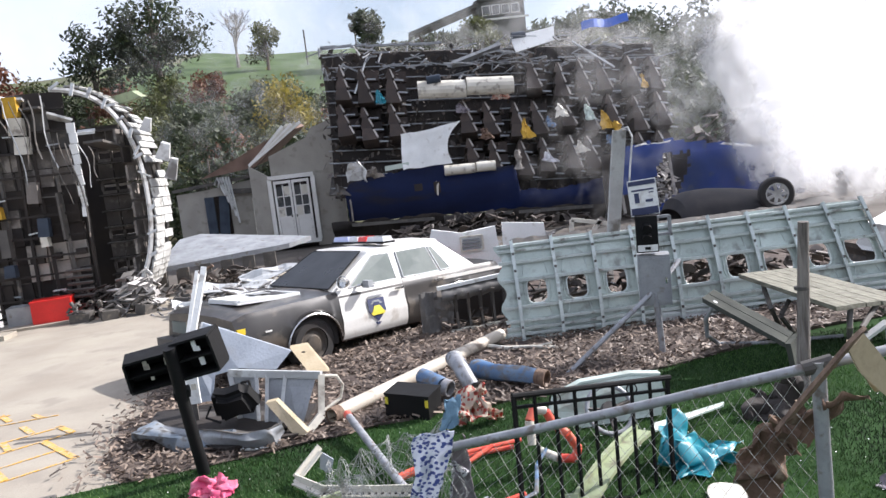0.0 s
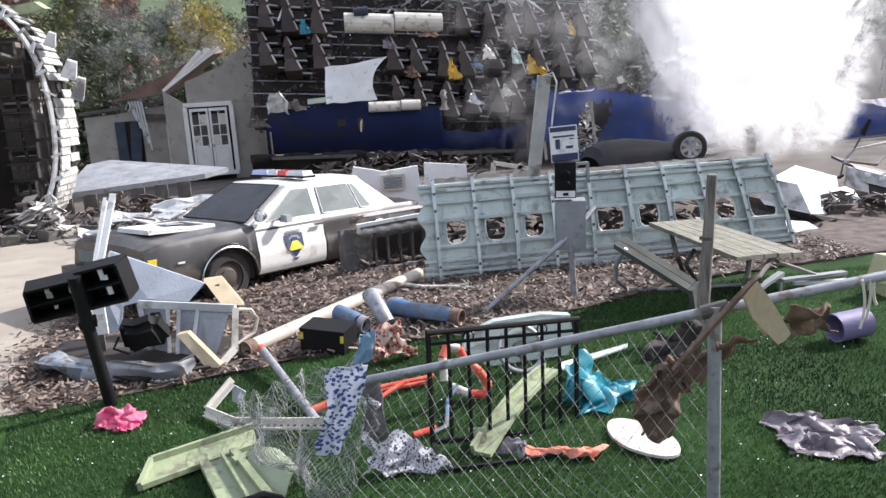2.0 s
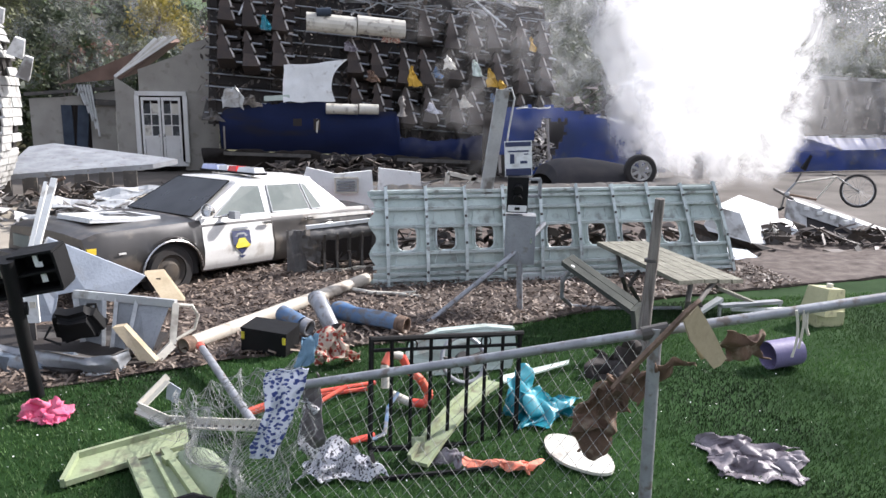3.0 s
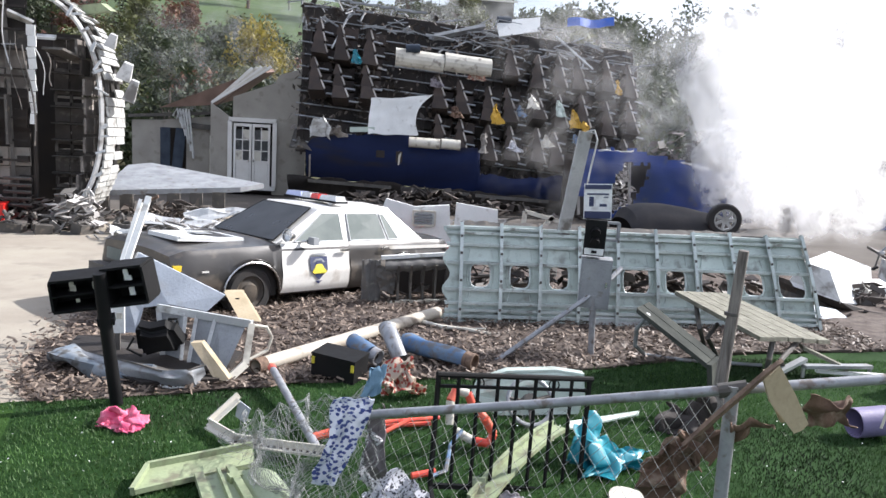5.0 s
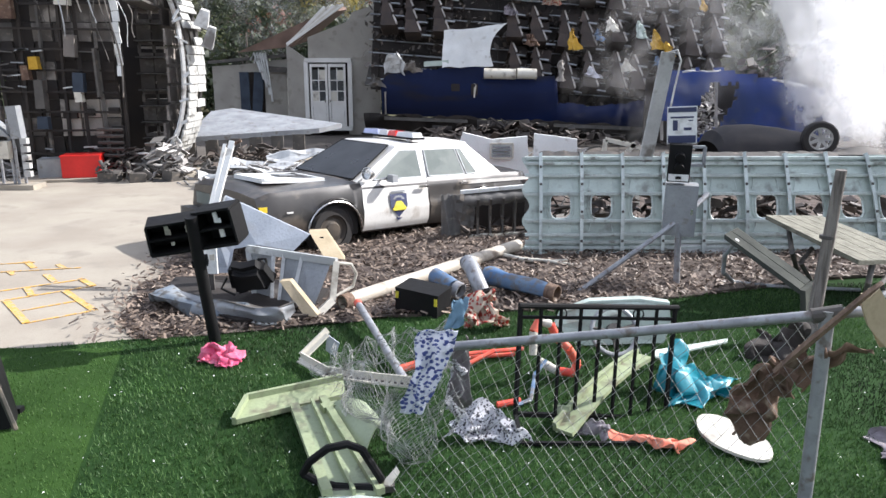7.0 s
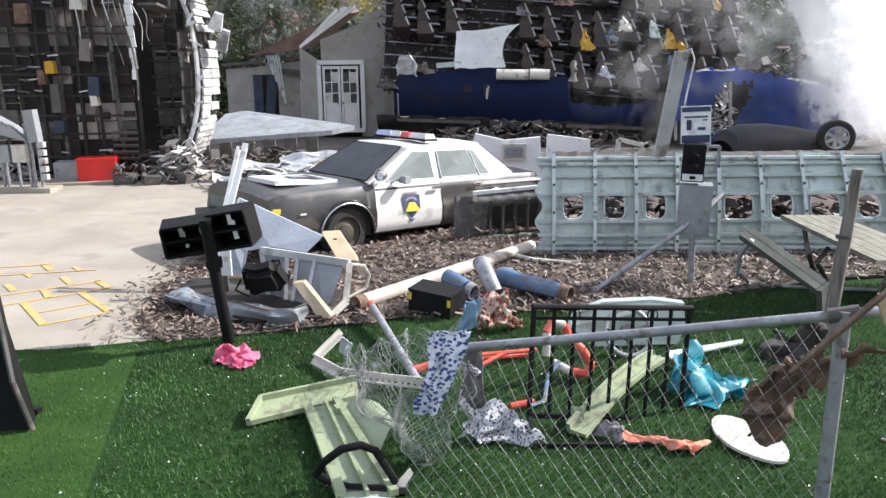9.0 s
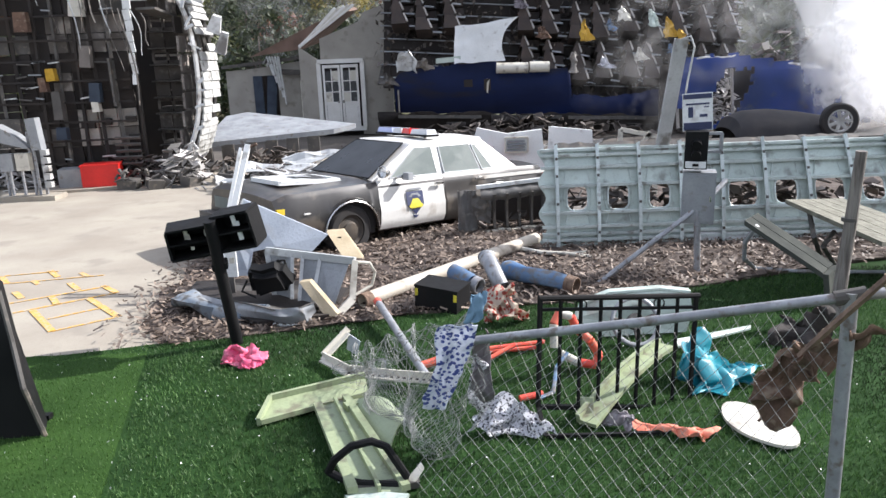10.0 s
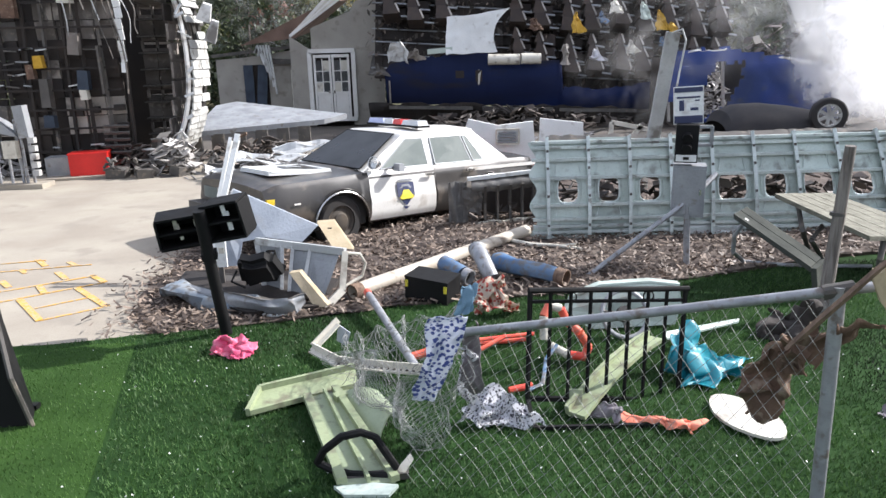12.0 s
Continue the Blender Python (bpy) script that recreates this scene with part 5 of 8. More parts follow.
    for c, s, r in (((13.2, 26, 3.0), (2.3, 0.5, 0.5), (8, -14, 5)), ((13.6, 26, 2.35), (2.4, 0.4, 0.3), (0, -4, 0)), ((15.8, 25.6, 2.4), (1.8, 0.4, 0.4), (0, 12, 0))):
        w = thing("white_bin_wreck", (c[0], c[1], 0), "white overhead bin thrown on the wreckage", "panel", "white bins on far wreckage")
        part("bin", box(B(), c, s, pose(0, 0, 0, *r).to_3x3(), 0.8), "skin", w, world=True, bevel=0.06)
        bm = B()
        bar(bm, (c[0], c[1] + 0.2, -0.3), (c[0], c[1] + 0.2, c[2]), 0.12, 0.12)
        part("support", bm, "darkmetal", w, world=True)


# ---- standing fuselage ring section ----
def build_left_fuselage():
    th = thing("fuselage_ring", (-7.6, 17.5, 0), "upright torn fuselage section with open burnt interior", "aircraft wreck")
    cx, cz, R = -8.05, 2.40, 2.62
    rng = random.Random(17)

    def S(a, y, d=0.0):
        c, q = math.cos(radians(a)), math.sin(radians(a))
        return Vector((cx + (R - d) * math.copysign(abs(c) ** 0.55, c) * 1.02, y, cz + (R - d) * math.copysign(abs(q) ** 0.9, q)))

    def ang(z):
        """The angle at which the wall has the height z."""
        k = max(-0.97, min(0.97, (z - cz) / R))
        return math.degrees(math.asin(math.copysign(abs(k) ** (1 / 0.9), k)))
    # outer skin in narrow lapped strips, with windows left out
    for j in range(36):
        a0 = -56 + j * 3.7
        for i in range(2):
            y0 = 16.6 + i * 0.56
            if (j in (17, 18, 25, 26) and i == 0) or (i == 1 and (j * 5) % 9 < 2) or j > 31 and i > 0:
                continue
            bm = B()
            k = rng.uniform(-0.006, 0.012)
            plate(bm, [S(a0, y0, k - 0.015), S(a0 + 3.45, y0, k + 0.012), S(a0 + 3.45, y0 + 0.55, k + 0.012), S(a0, y0 + 0.55, k - 0.015)], S(a0, y0, 0.035) - S(a0, y0, 0))
            part("skin_strip", bm, "skinstrip", th, world=True)
    for i in range(4):
        pts = [S(a, 16.58 + 0.38 * i, 0.12) for a in np.linspace(-56, 82, 30)]
        part("frame", tube(B(), pts, 0.055, 5), "skin" if i == 0 else "darkmetal", th, world=True)
    for a in np.linspace(-50, 80, 17):
        p, q = S(a + rng.uniform(-4, 4), 16.5, -0.06 * rng.random()), S(a + rng.uniform(-5, 5), 16.45, 0.05 + 0.16 * rng.random())
        part("torn_edge", bar(B(), p, q, 0.03 + 0.04 * rng.random(), 0.05, (0, 1, 0)), "alu", th, world=True)
    # inner bays on the curved wall
    for j in range(9):
        for i in range(3):
            z = 0.55 + j * 0.40
            y = 16.8 + i * 0.55
            a = ang(z)
            x = S(a, y, 0.45).x
            bm = B()
            box(bm, (x, y, z), (0.05, 0.46, 0.33))
            part("wall_bay", bm, "shadedcabin" if rng.random() < 0.85 else "sootshade", th, world=True)
    for j in range(9):
        z = 0.35 + j * 0.40
        a = ang(z)
        x1 = S(a, 17, 0.2).x
        bm = B()
        bar(bm, (-6.95, 18.2, z), (x1, 18.2, z), 0.4, 0.05)
        part("shelf", bm, "darkmetal" if j % 2 else "cabin", th, world=True)
    for j in range(10):
        z = 0.50 + j * 0.37
        x1 = S(ang(z), 17, 0.20).x
        # end column keeps the full cabin colour, the others the shaded copy
        for i in range(4):
            xa = -6.95 + (x1 + 6.95) * i / 4
            w = (x1 + 6.95) / 4
            holes = j in (1, 3, 6, 8) and i < 3
            if holes:
                for dz, h in ((-0.12, 0.07), (0.12, 0.07)):
                    part("wall_field", box(B(), (xa + w / 2, 17.9 + 0.06 * (i % 2), z + dz), (w - 0.03, 0.05, h)), "shadedcabin", th, world=True)
                part("recess_post", box(B(), (xa + 0.03, 17.88, z), (0.06, 0.05, 0.18)), "shadedcabin", th, world=True)
            else:
                part("wall_field", box(B(), (xa + w / 2, 17.9 + rng.uniform(-0.05, 0.05), z), (w - 0.02, 0.05, 0.31), pose(0, 0, 0, 0, rng.uniform(-2, 2), 0).to_3x3()), "cabin" if i == 3 else "shadedcabin", th, world=True)
        bm = B()
        bar(bm, (-6.95, 17.78, z + 0.185), (x1, 17.70, z + 0.185), 0.22, 0.035)
        part("wall_ledge", bm, "darkmetal", th, world=True)
    part("back_wall", box(B(), (-8.6, 18.75, 2.1), (3.9, 0.1, 4.2)), "sootshade", th, world=True)
    # flat burnt deck facing the pavement
    for i in range(10):
        for j in range(12):
            x, z = -10.95 + i * 0.42, 0.24 + j * 0.40
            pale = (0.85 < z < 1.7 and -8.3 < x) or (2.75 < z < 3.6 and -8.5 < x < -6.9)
            mt = "cabin" if pale and z < 2 and rng.random() < 0.7 else "shadedcabin" if pale or rng.random() < 0.05 else ("darkmetal" if rng.random() < 0.16 else "sootshade")
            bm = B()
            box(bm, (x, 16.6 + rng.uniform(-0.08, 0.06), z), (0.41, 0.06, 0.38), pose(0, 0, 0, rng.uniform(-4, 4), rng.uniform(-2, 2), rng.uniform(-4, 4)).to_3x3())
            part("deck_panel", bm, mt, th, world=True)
    for k in range(34):
        x, z = rng.uniform(-10.8, -6.9), rng.choice((1.9, 2.15, 2.4, 2.65, 3.7, 3.95, 0.6)) + rng.uniform(-0.03, 0.03)
        part("bracket", box(B(), (x, 16.38, z), (rng.uniform(0.10, 0.30), 0.05, 0.028), pose(0, 0, 0, 0, rng.uniform(-8, 8), 0).to_3x3()), rng.choice(("alu", "shadedcabin", "greymetal", "darkmetal")), th, world=True)
    # dark blocks on the deck; their colour stands for shade in recesses
    for x, z, w, h in ((-7.05, 1.40, 0.22, 0.13), (-7.55, 1.36, 0.12, 0.14), (-7.0, 0.98, 0.26, 0.18), (-8.0, 1.30, 0.30, 0.14)):
        part("deck_hole", box(B(), (x, 16.50, z), (w, 0.10, h)), "sootshade", th, world=True)
    for i in range(11):
        bm = B()
        x = -11.0 + 0.42 * i
        bar(bm, (x, 16.45, 0.2), (x + rng.uniform(-0.1, 0.1), 16.42, 4.6 + rng.uniform(-0.4, 0.3)), 0.05, 0.07)
        part("deck_frame", bm, "sootshade" if i % 3 else "darkmetal", th, world=True)
    for j in range(10):
        bm = B()
        bar(bm, (-11.0, 16.40, 0.5 + 0.44 * j), (-6.9, 16.40, 0.5 + 0.44 * j + rng.uniform(-0.06, 0.06)), 0.03, 0.045)
        part("deck_rail", bm, "sootshade", th, world=True)
    # seat stacks and louvres on the deck
    for x, z, w, h, mt in ((-7.9, 4.55, 0.30, 0.42, "mustard"), (-7.85, 4.15, 0.30, 0.36, "cream"), (-7.8, 3.75, 0.30, 0.36, "cream"), (-8.5, 1.75, 0.20, 0.6, "darkmetal"), (-7.25, 2.2, 0.05, 1.0, "darkmetal"),
                           (-9.0, 3.5, 0.3, 0.4, "brownrag"), (-8.55, 2.40, 0.20, 0.26, "mustard"), (-8.75, 2.2, 0.16, 0.3, "brownrag"), (-9.6, 1.2, 0.5, 0.6, "darkmetal"), (-7.75, 2.75, 0.24, 0.45, "shadedcabin"), (-7.65, 2.0, 0.24, 0.4, "shutter"), (-7.68, 1.75, 0.16, 0.32, "cream"),
                           (-8.5, 1.15, 0.24, 0.26, "shutter")):
        part("fitting", box(B(), (x, 16.30, z), (w, 0.16, h), pose(0, 0, 0, 0, rng.uniform(-5, 5), 0).to_3x3(), 0.9), mt, th, world=True, bevel=0.03)
    for k in range(5):
        part("louvre", box(B(), (-7.1, 16.28, 0.45 + 0.14 * k), (0.55, 0.05, 0.05), pose(0, 0, 0, 30).to_3x3()), "darkmetal", th, world=True)
    # bright torn strip and hanging wires
    for k in range(9):
        part("torn_strip", box(B(), (-6.72 + 0.02 * (k % 2), 16.2, 4.0 - 0.22 * k), (0.17 - 0.008 * k, 0.03, 0.21), pose(0, 0, 0, rng.uniform(-9, 9), rng.uniform(-8, 8), 0).to_3x3()), "whitesheet", th, "bright torn white strip", world=True)
    for k in range(14):
        x = -8.6 + 0.17 * k
        z = 4.6 - 0.08 * k * (k > 8) + rng.uniform(-0.2, 0.2)
        ln = rng.uniform(0.5, 2.0)
        pts = [(x + 0.06 * math.sin(t * 5 + k) + 0.15 * t, 16.1 - 0.05 * k % 0.2, z - ln * t) for t in np.linspace(0, 1, 7)]
        part("hanging_wire", tube(B(), pts, rng.uniform(0.006, 0.02), 4), "alu" if k % 4 == 0 else "darkmetal", th, world=True)
    for k in range(9):
        p = Vector((-9.6 + 0.42 * k, 16.6, 4.95 - 0.035 * k * k * 0.6))
        bm = B()
        box(bm, p, (0.5, 0.7, 0.05), pose(0, 0, 0, rng.uniform(-20, 20), rng.uniform(-12, 22), rng.uniform(-20, 20)).to_3x3())
        part("crumpled_skin", bm, ("skin", "alu", "darkmetal")[k % 3], th, world=True)
    part("leaf_scrap", plate(B(), [(-6.3, 17.2, 4.65), (-5.7, 17.2, 4.75), (-5.5, 17.2, 4.6), (-6.2, 17.2, 4.45)], (0, 0.4, 0.05)), "mint", th, world=True)
    for p, s in (((-5.35, 16.8, 3.95), (0.22, 0.4, 0.28)), ((-4.98, 16.9, 2.95), (0.25, 0.4, 0.45)), ((-5.1, 16.9, 3.35), (0.3, 0.5, 0.35))):
        part("bent_skin_flap", box(B(), p, s, pose(0, 0, 0, 10, 20, 15).to_3x3(), 0.6), "skin", th, world=True, bevel=0.02)
    heap("wreck_heap_dark", (-6.9, 16.45, 0), (2.8, 0.5, 0.6), 330, 0.2, "darkjunk", "heap of dark broken machinery below the wreck", 31)
    heap("wreck_heap_metal", (-5.9, 16.2, 0), (0.8, 0.7, 0.9), 110, 0.26, "junk", "crumpled bright metal scraps on the ground", 32)
    heap("wreck_heap_far", (-10.3, 16.4, 0), (1.6, 0.5, 0.8), 160, 0.22, "junk", "pile of torn insulation and sheet metal", 33)


# ---- broken house ----
def build_house():
    th = thing("broken_house", (-4.6, 26.4, 0), "grey stucco cottage with torn roof and white doors", "house")
    bm = B()
    x0, x1, d0, d1 = -5.15, -2.0, -4.42, -3.10
    plate(bm, [(x0, 26.1, 0), (d0, 26.1, 0), (d0, 26.1, 2.5), (x0, 26.1, 3.0)], (0, 0.2, 0))
    plate(bm, [(d1, 26.1, 0), (x1, 26.1, 0), (x1, 26.1, 4.35), (-2.9, 26.1, 4.05), (d1, 26.1, 3.7)], (0, 0.2, 0))
    plate(bm, [(d0, 26.1, 2.46), (d1, 26.1, 2.46), (d1, 26.1, 3.75), (d0, 26.1, 3.25)], (0, 0.2, 0))
    part("wall", bm, "stucco", th, world=True)
    # solid dark block stands for the unlit room behind the doors
    part("inner_room", box(B(), (-3.7, 28.0, 1.3), (2.6, 3.2, 2.6)), "sootshade", th, world=True)
    # double glazed doors
    for s in (0, 1):
        xa = d0 + 0.05 + s * 0.62
        d = part("glazed_door", bpy_frame(xa, 26.02, 0.28, 0.58, 2.10), "housewhite", th, "white glazed double door leaf", world=True)
        for r in range(3):
            for c in range(2):
                part("pane", box(B(), (xa + 0.17 + c * 0.24, 26.03, 1.30 + r * 0.36), (0.21, 0.02, 0.32)), "glass" if (r + c) % 3 else "cream", d)
        part("door_handle", box(B(), (xa + (0.50 if s == 0 else 0.05), 25.97, 1.15), (0.05, 0.06, 0.10)), "chrome", d)
    bm = B()
    for a, b in (((d0 - 0.08, 0.25), (d0 - 0.08, 2.46)), ((d1 + 0.08, 0.25), (d1 + 0.08, 2.46)), ((d0 - 0.12, 2.5), (d1 + 0.12, 2.5)), ((d0 - 0.12, 0.22), (d1 + 0.12, 0.22))):
        bar(bm, (a[0], 26.04, a[1]), (b[0], 26.04, b[1]), 0.14, 0.12, (0, 1, 0))
    part("door_frame", bm, "housewhite", th, world=True)
    bm = B()
    plate(bm, [(-6.9, 26.4, 2.75), (-5.0, 26.4, 2.95), (-3.5, 26.4, 4.1), (-3.6, 26.4, 4.2)], (0, 3.5, 0.3))
    part("roof", bm, "roof", th, "brown shingle roof", world=True)
    for k in range(5):
        bm = B()
        a = Vector((-5.0 + 0.10 * k, 25.5, 3.0 + 0.08 * k))
        b = a + Vector((1.9 - 0.25 * k, -0.1, 1.25 - 0.10 * k))
        bar(bm, a, b, 0.10, 0.09)
        part("rafter", bm, "housewhite" if k % 2 == 0 else "cream", th, "splintered white rafter", world=True)
    for k in range(7):
        bm = B()
        box(bm, (-2.05 + 0.03 * (k % 3), 25.95, 1.9 + 0.36 * k), (0.34 - 0.02 * k, 0.06, 0.34), pose(0, 0, 0, 0, 5 - 3 * (k % 4), 0).to_3x3())
        part("corner_board", bm, "cream" if k % 2 else "stucco", th, world=True)
    g = thing("garage_wing", (-6.4, 27, 0), "low grey garage wing with dark blue shutter", "house")
    bm = B()
    plate(bm, [(-7.9, 26.8, 0), (-6.95, 26.8, 0), (-6.95, 26.8, 2.35), (-7.9, 26.8, 2.3)], (0, 0.2, 0))
    plate(bm, [(-6.1, 26.8, 0), (-5.0, 26.8, 0), (-5.0, 26.8, 2.6), (-6.1, 26.8, 2.45)], (0, 0.2, 0))
    plate(bm, [(-6.95, 26.8, 2.1), (-6.1, 26.8, 2.1), (-6.1, 26.8, 2.45), (-6.95, 26.8, 2.35)], (0, 0.2, 0))
    part("wall", bm, "stucco", g, world=True)
    # dark sheet stands for the shade inside the garage opening
    part("opening_back", box(B(), (-6.5, 28.2, 1.1), (2.6, 0.1, 2.2)), "sootshade", g, world=True)
    part("shutter", box(B(), (-6.78, 26.72, 1.1), (0.32, 0.06, 2.0)), "shutter", g, world=True)
    part("shutter", box(B(), (-6.35, 26.72, 1.15), (0.34, 0.06, 1.9), pose(0, 0, 0, 0, 6, 0).to_3x3()), "shutter", g, world=True)
    part("lintel", box(B(), (-5.7, 26.72, 2.2), (0.9, 0.12, 0.18), pose(0, 0, 0, 0, 4, 0).to_3x3()), "darkmetal", g, world=True)
    part("wall_cap", box(B(), (-6.5, 26.85, 2.56), (3.0, 0.4, 0.10), pose(0, 0, 0, 0, -5, 0).to_3x3()), "darkmetal", g, world=True)
    for k in range(5):
        pts = [(-6.5 + 0.12 * k, 26.6, 2.5 - 0.1 * k), (-6.35 + 0.1 * k, 26.5, 2.75), (-6.15 + 0.09 * k, 26.5, 2.1 - 0.25 * k)]
        part("torn_strip", tube(B(), pts, 0.035, 5), "alu", g, world=True)
    part("downpipe", tube(B(), [(-5.25, 26.7, 0), (-5.25, 26.7, 1.9)], 0.05, 8), "cream", g, world=True)


def bpy_frame(x, y, z, w, h):
    """A door leaf: stiles, rails, bars and a lower panel."""
    bm = B()
    for a in (0.03, w - 0.03):
        box(bm, (x + a, y, z + h / 2), (0.07, 0.06, h))
    for b in (0.05, 0.82, h - 0.05):
        box(bm, (x + w / 2, y, z + b), (w - 0.13, 0.055, 0.10))
    for b in (1.20, 1.56):
        box(bm, (x + w / 2, y, z + b), (w - 0.13, 0.045, 0.03))
    box(bm, (x + w / 2, y, z + 1.42), (0.03, 0.05, 1.1))
    box(bm, (x + w / 2, y + 0.01, z + 0.43), (w - 0.15, 0.03, 0.68))
    return bm


# ---- wing panel, white wreckage and the overturned car ----
def build_mid_wrecks():
    w = thing("wing_panel", (-4.6, 18.6, 0), "large flat grey wing panel propped on rubble", "aircraft wing")
    bm = B()
    plate(bm, [(-6.1, 18.0, 0.55), (-3.0, 18.9, 0.70), (-2.5, 19.4, 0.78), (-5.6, 20.6, 1.10), (-6.0, 20.0, 1.05)], (0, 0, 0.12))
    part("skin", bm, "greymetal", w, world=True, bevel=0.02)
    for k in range(6):
        bm = B()
        bar(bm, (-6.0 + 0.5 * k, 18.06 + 0.14 * k, 0.2), (-6.0 + 0.5 * k, 18.06 + 0.14 * k, 0.58 + 0.02 * k), 0.3, 0.1)
        part("rib", bm, "darkmetal", w, world=True)
    heap("wing_rubble", (-4.4, 18.1, 0), (1.9, 0.6, 0.5), 150, 0.2, "darkjunk", "dark rubble under the wing panel", 41)
    for k, (x, y, z, sx, sy, r) in enumerate(((-3.6, 15.6, 0.28, 1.9, 0.9, (8, 4, 10)), (-2.4, 15.2, 0.22, 1.3, 0.8, (-6, -5, -12)), (-4.3, 15.0, 0.12, 1.0, 0.6, (10, 10, 30)), (-3.0, 16.2, 0.48, 1.4, 0.5, (14, -3, 5)))):
        t = thing("crumpled_sheet", (x, y, 0), "crumpled bright aluminium sheet on rubble", "metal sheet", "crumpled sheets behind the car")
        bm = B()
        R3 = pose(0, 0, 0, *r).to_3x3()
        sheet(bm, lambda u, v: Vector((x, y, z)) + R3 @ Vector(((u - 0.5) * sx, (v - 0.5) * sy, 0.10 * math.sin(u * 6 + k) * math.cos(v * 5))) + wob((u * 3, v * 3, k), 1.5, 0.08), 14, 10, 0.01)
        part("sheet", bm, "alu", t, world=True)
    heap("car_side_rubble", (-3.4, 15.4, 0), (2.0, 0.9, 0.38), 160, 0.2, "junk", "scattered metal rubble behind the car", 42)
    c = thing("white_cabin_wall", (1.4, 14, 0), "broken white cabin wall with a vent", "panel")
    bm = B()
    plate(bm, [(0.25, 14.0, 0.55), (0.45, 14.0, 1.15), (1.0, 14.0, 1.02), (1.65, 14.0, 1.08), (1.72, 14.0, 0.2), (1.1, 13.9, 0.1)], (0, 0.12, 0))
    part("wall", bm, "whitesheet", c, world=True, bevel=0.01)
    bm = B()
    plate(bm, [(1.75, 14.1, 0.1), (1.8, 14.1, 1.12), (2.6, 14.1, 1.02), (2.65, 14.1, 0.0)], (0, 0.1, 0))
    part("wall", bm, "whitesheet", c, world=True)
    for k in range(4):
        part("vent_slat", box(B(), (1.16, 13.93, 0.72 + 0.055 * k), (0.34 - 0.02 * (k % 2), 0.05, 0.03)), "greymetal", c, world=True)
    bm = B()
    for a, b in (((0.96, 0.68), (1.38, 0.68)), ((0.96, 0.95), (1.38, 0.95)), ((0.96, 0.68), (0.96, 0.95)), ((1.38, 0.68), (1.38, 0.95))):
        bar(bm, (a[0], 13.94, a[1]), (b[0], 13.94, b[1]), 0.03, 0.05, (0, 1, 0))
    part("vent_frame", bm, "cream", c, world=True)
    # dark heap added for debris and shade seen through the window holes
    heap("panel_rubble", (3.7, 10.45, 0), (3.4, 0.35, 1.15), 520, 0.2, "darkjunk", "dark debris added to darken the standing panel's window holes", 46)
    heap("under_plane_rubble", (2.6, 14.8, 0), (1.8, 0.5, 0.9), 170, 0.22, "junk", "torn white and dark wreckage behind the panel", 43)
    heap("belly_rubble", (2.0, 22.8, 0), (5.0, 0.7, 0.7), 320, 0.28, "darkjunk", "dark rubble under the fuselage", 44)
    f = thing("collapsed_window", (3.1, 12.6, 0), "broken cream window frame on rubble", "frame")
    bm = B()
    for a, b in (((2.75, 0.45), (2.8, 1.16)), ((2.8, 1.16), (3.5, 1.0)), ((3.5, 1.0), (3.4, 0.5)), ((2.9, 0.6), (3.3, 1.1))):
        bar(bm, (a[0], 12.6, a[1]), (b[0], 12.6, b[1]), 0.07, 0.07, (0, 1, 0))
    bar(bm, (2.77, 12.6, 0), (2.75, 12.6, 0.5), 0.07, 0.07, (0, 1, 0))
    bar(bm, (3.4, 12.6, 0), (3.4, 12.6, 0.5), 0.07, 0.07, (0, 1, 0))
    part("frame", bm, "cream", f, world=True)
    # overturned dark car
    car = thing("overturned_car", (6.7, 15.3, 0), "overturned dark car with one alloy wheel up", "car")
    bm = B()

    def shell(u, v):
        x = 5.55 + 2.5 * u
        a = math.pi * v
        h = np.interp(x, (5.5, 5.62, 5.9, 6.4, 7.0, 7.5, 8.1), (0.70, 1.05, 1.17, 1.19, 1.12, 1.02, 0.70))
        return (x, 15.45 - 0.78 * math.cos(a), 0.05 + (h - 0.05) * math.sin(a) ** 0.35)
    sheet(bm, shell, 26, 18, 0.02)
    part("body", bm, "sootcar", car, "sooty black underbody", world=True, smooth=True)
    car_wheel_world(car, (7.44, 14.62, 0.98), 0.335, 0.23)
    heap("car_rubble", (6.9, 14.7, 0), (1.9, 0.6, 0.5), 150, 0.18, "darkjunk", "dark rubble round the overturned car", 45)


def car_wheel_world(car, c, r, w):
    m = Matrix.Translation(c) @ pose(0, 0, 0, 90, 0, -14)
    bm = B()
    lathe(bm, [(r * 0.64, -w / 2), (r * 0.92, -w / 2), (r, -w * 0.36), (r, w * 0.36), (r * 0.92, w / 2), (r * 0.66, w / 2), (r * 0.64, -w / 2)], m, 36)
    t = part("wheel", bm, "rubber", car, "black rubber tyre", world=True, smooth=True)
    bm = B()
    lathe(bm, [(r * 0.66, w * 0.1), (r * 0.66, w * 0.46), (r * 0.58, w * 0.46), (r * 0.56, w * 0.1)], m, 32)
    for k in range(7):
        a = 2 * math.pi * k / 7
        bar(bm, m @ Vector((0, 0, w * 0.40)), m @ Vector((r * 0.6 * math.cos(a), r * 0.6 * math.sin(a), w * 0.44)), 0.06, 0.03, m.to_3x3() @ Vector((0, 0, 1)))
    lathe(bm, [(0.002, w * 0.47), (r * 0.2, w * 0.45), (r * 0.2, w * 0.3)], m, 16)
    part("rim", bm, "rim", t, "silver alloy rim with spokes", smooth=True)


build_patrol_car()
build_panel()
build_flap()
build_main_fuselage()
build_right_fuselage()
build_left_fuselage()
build_house()
build_mid_wrecks()


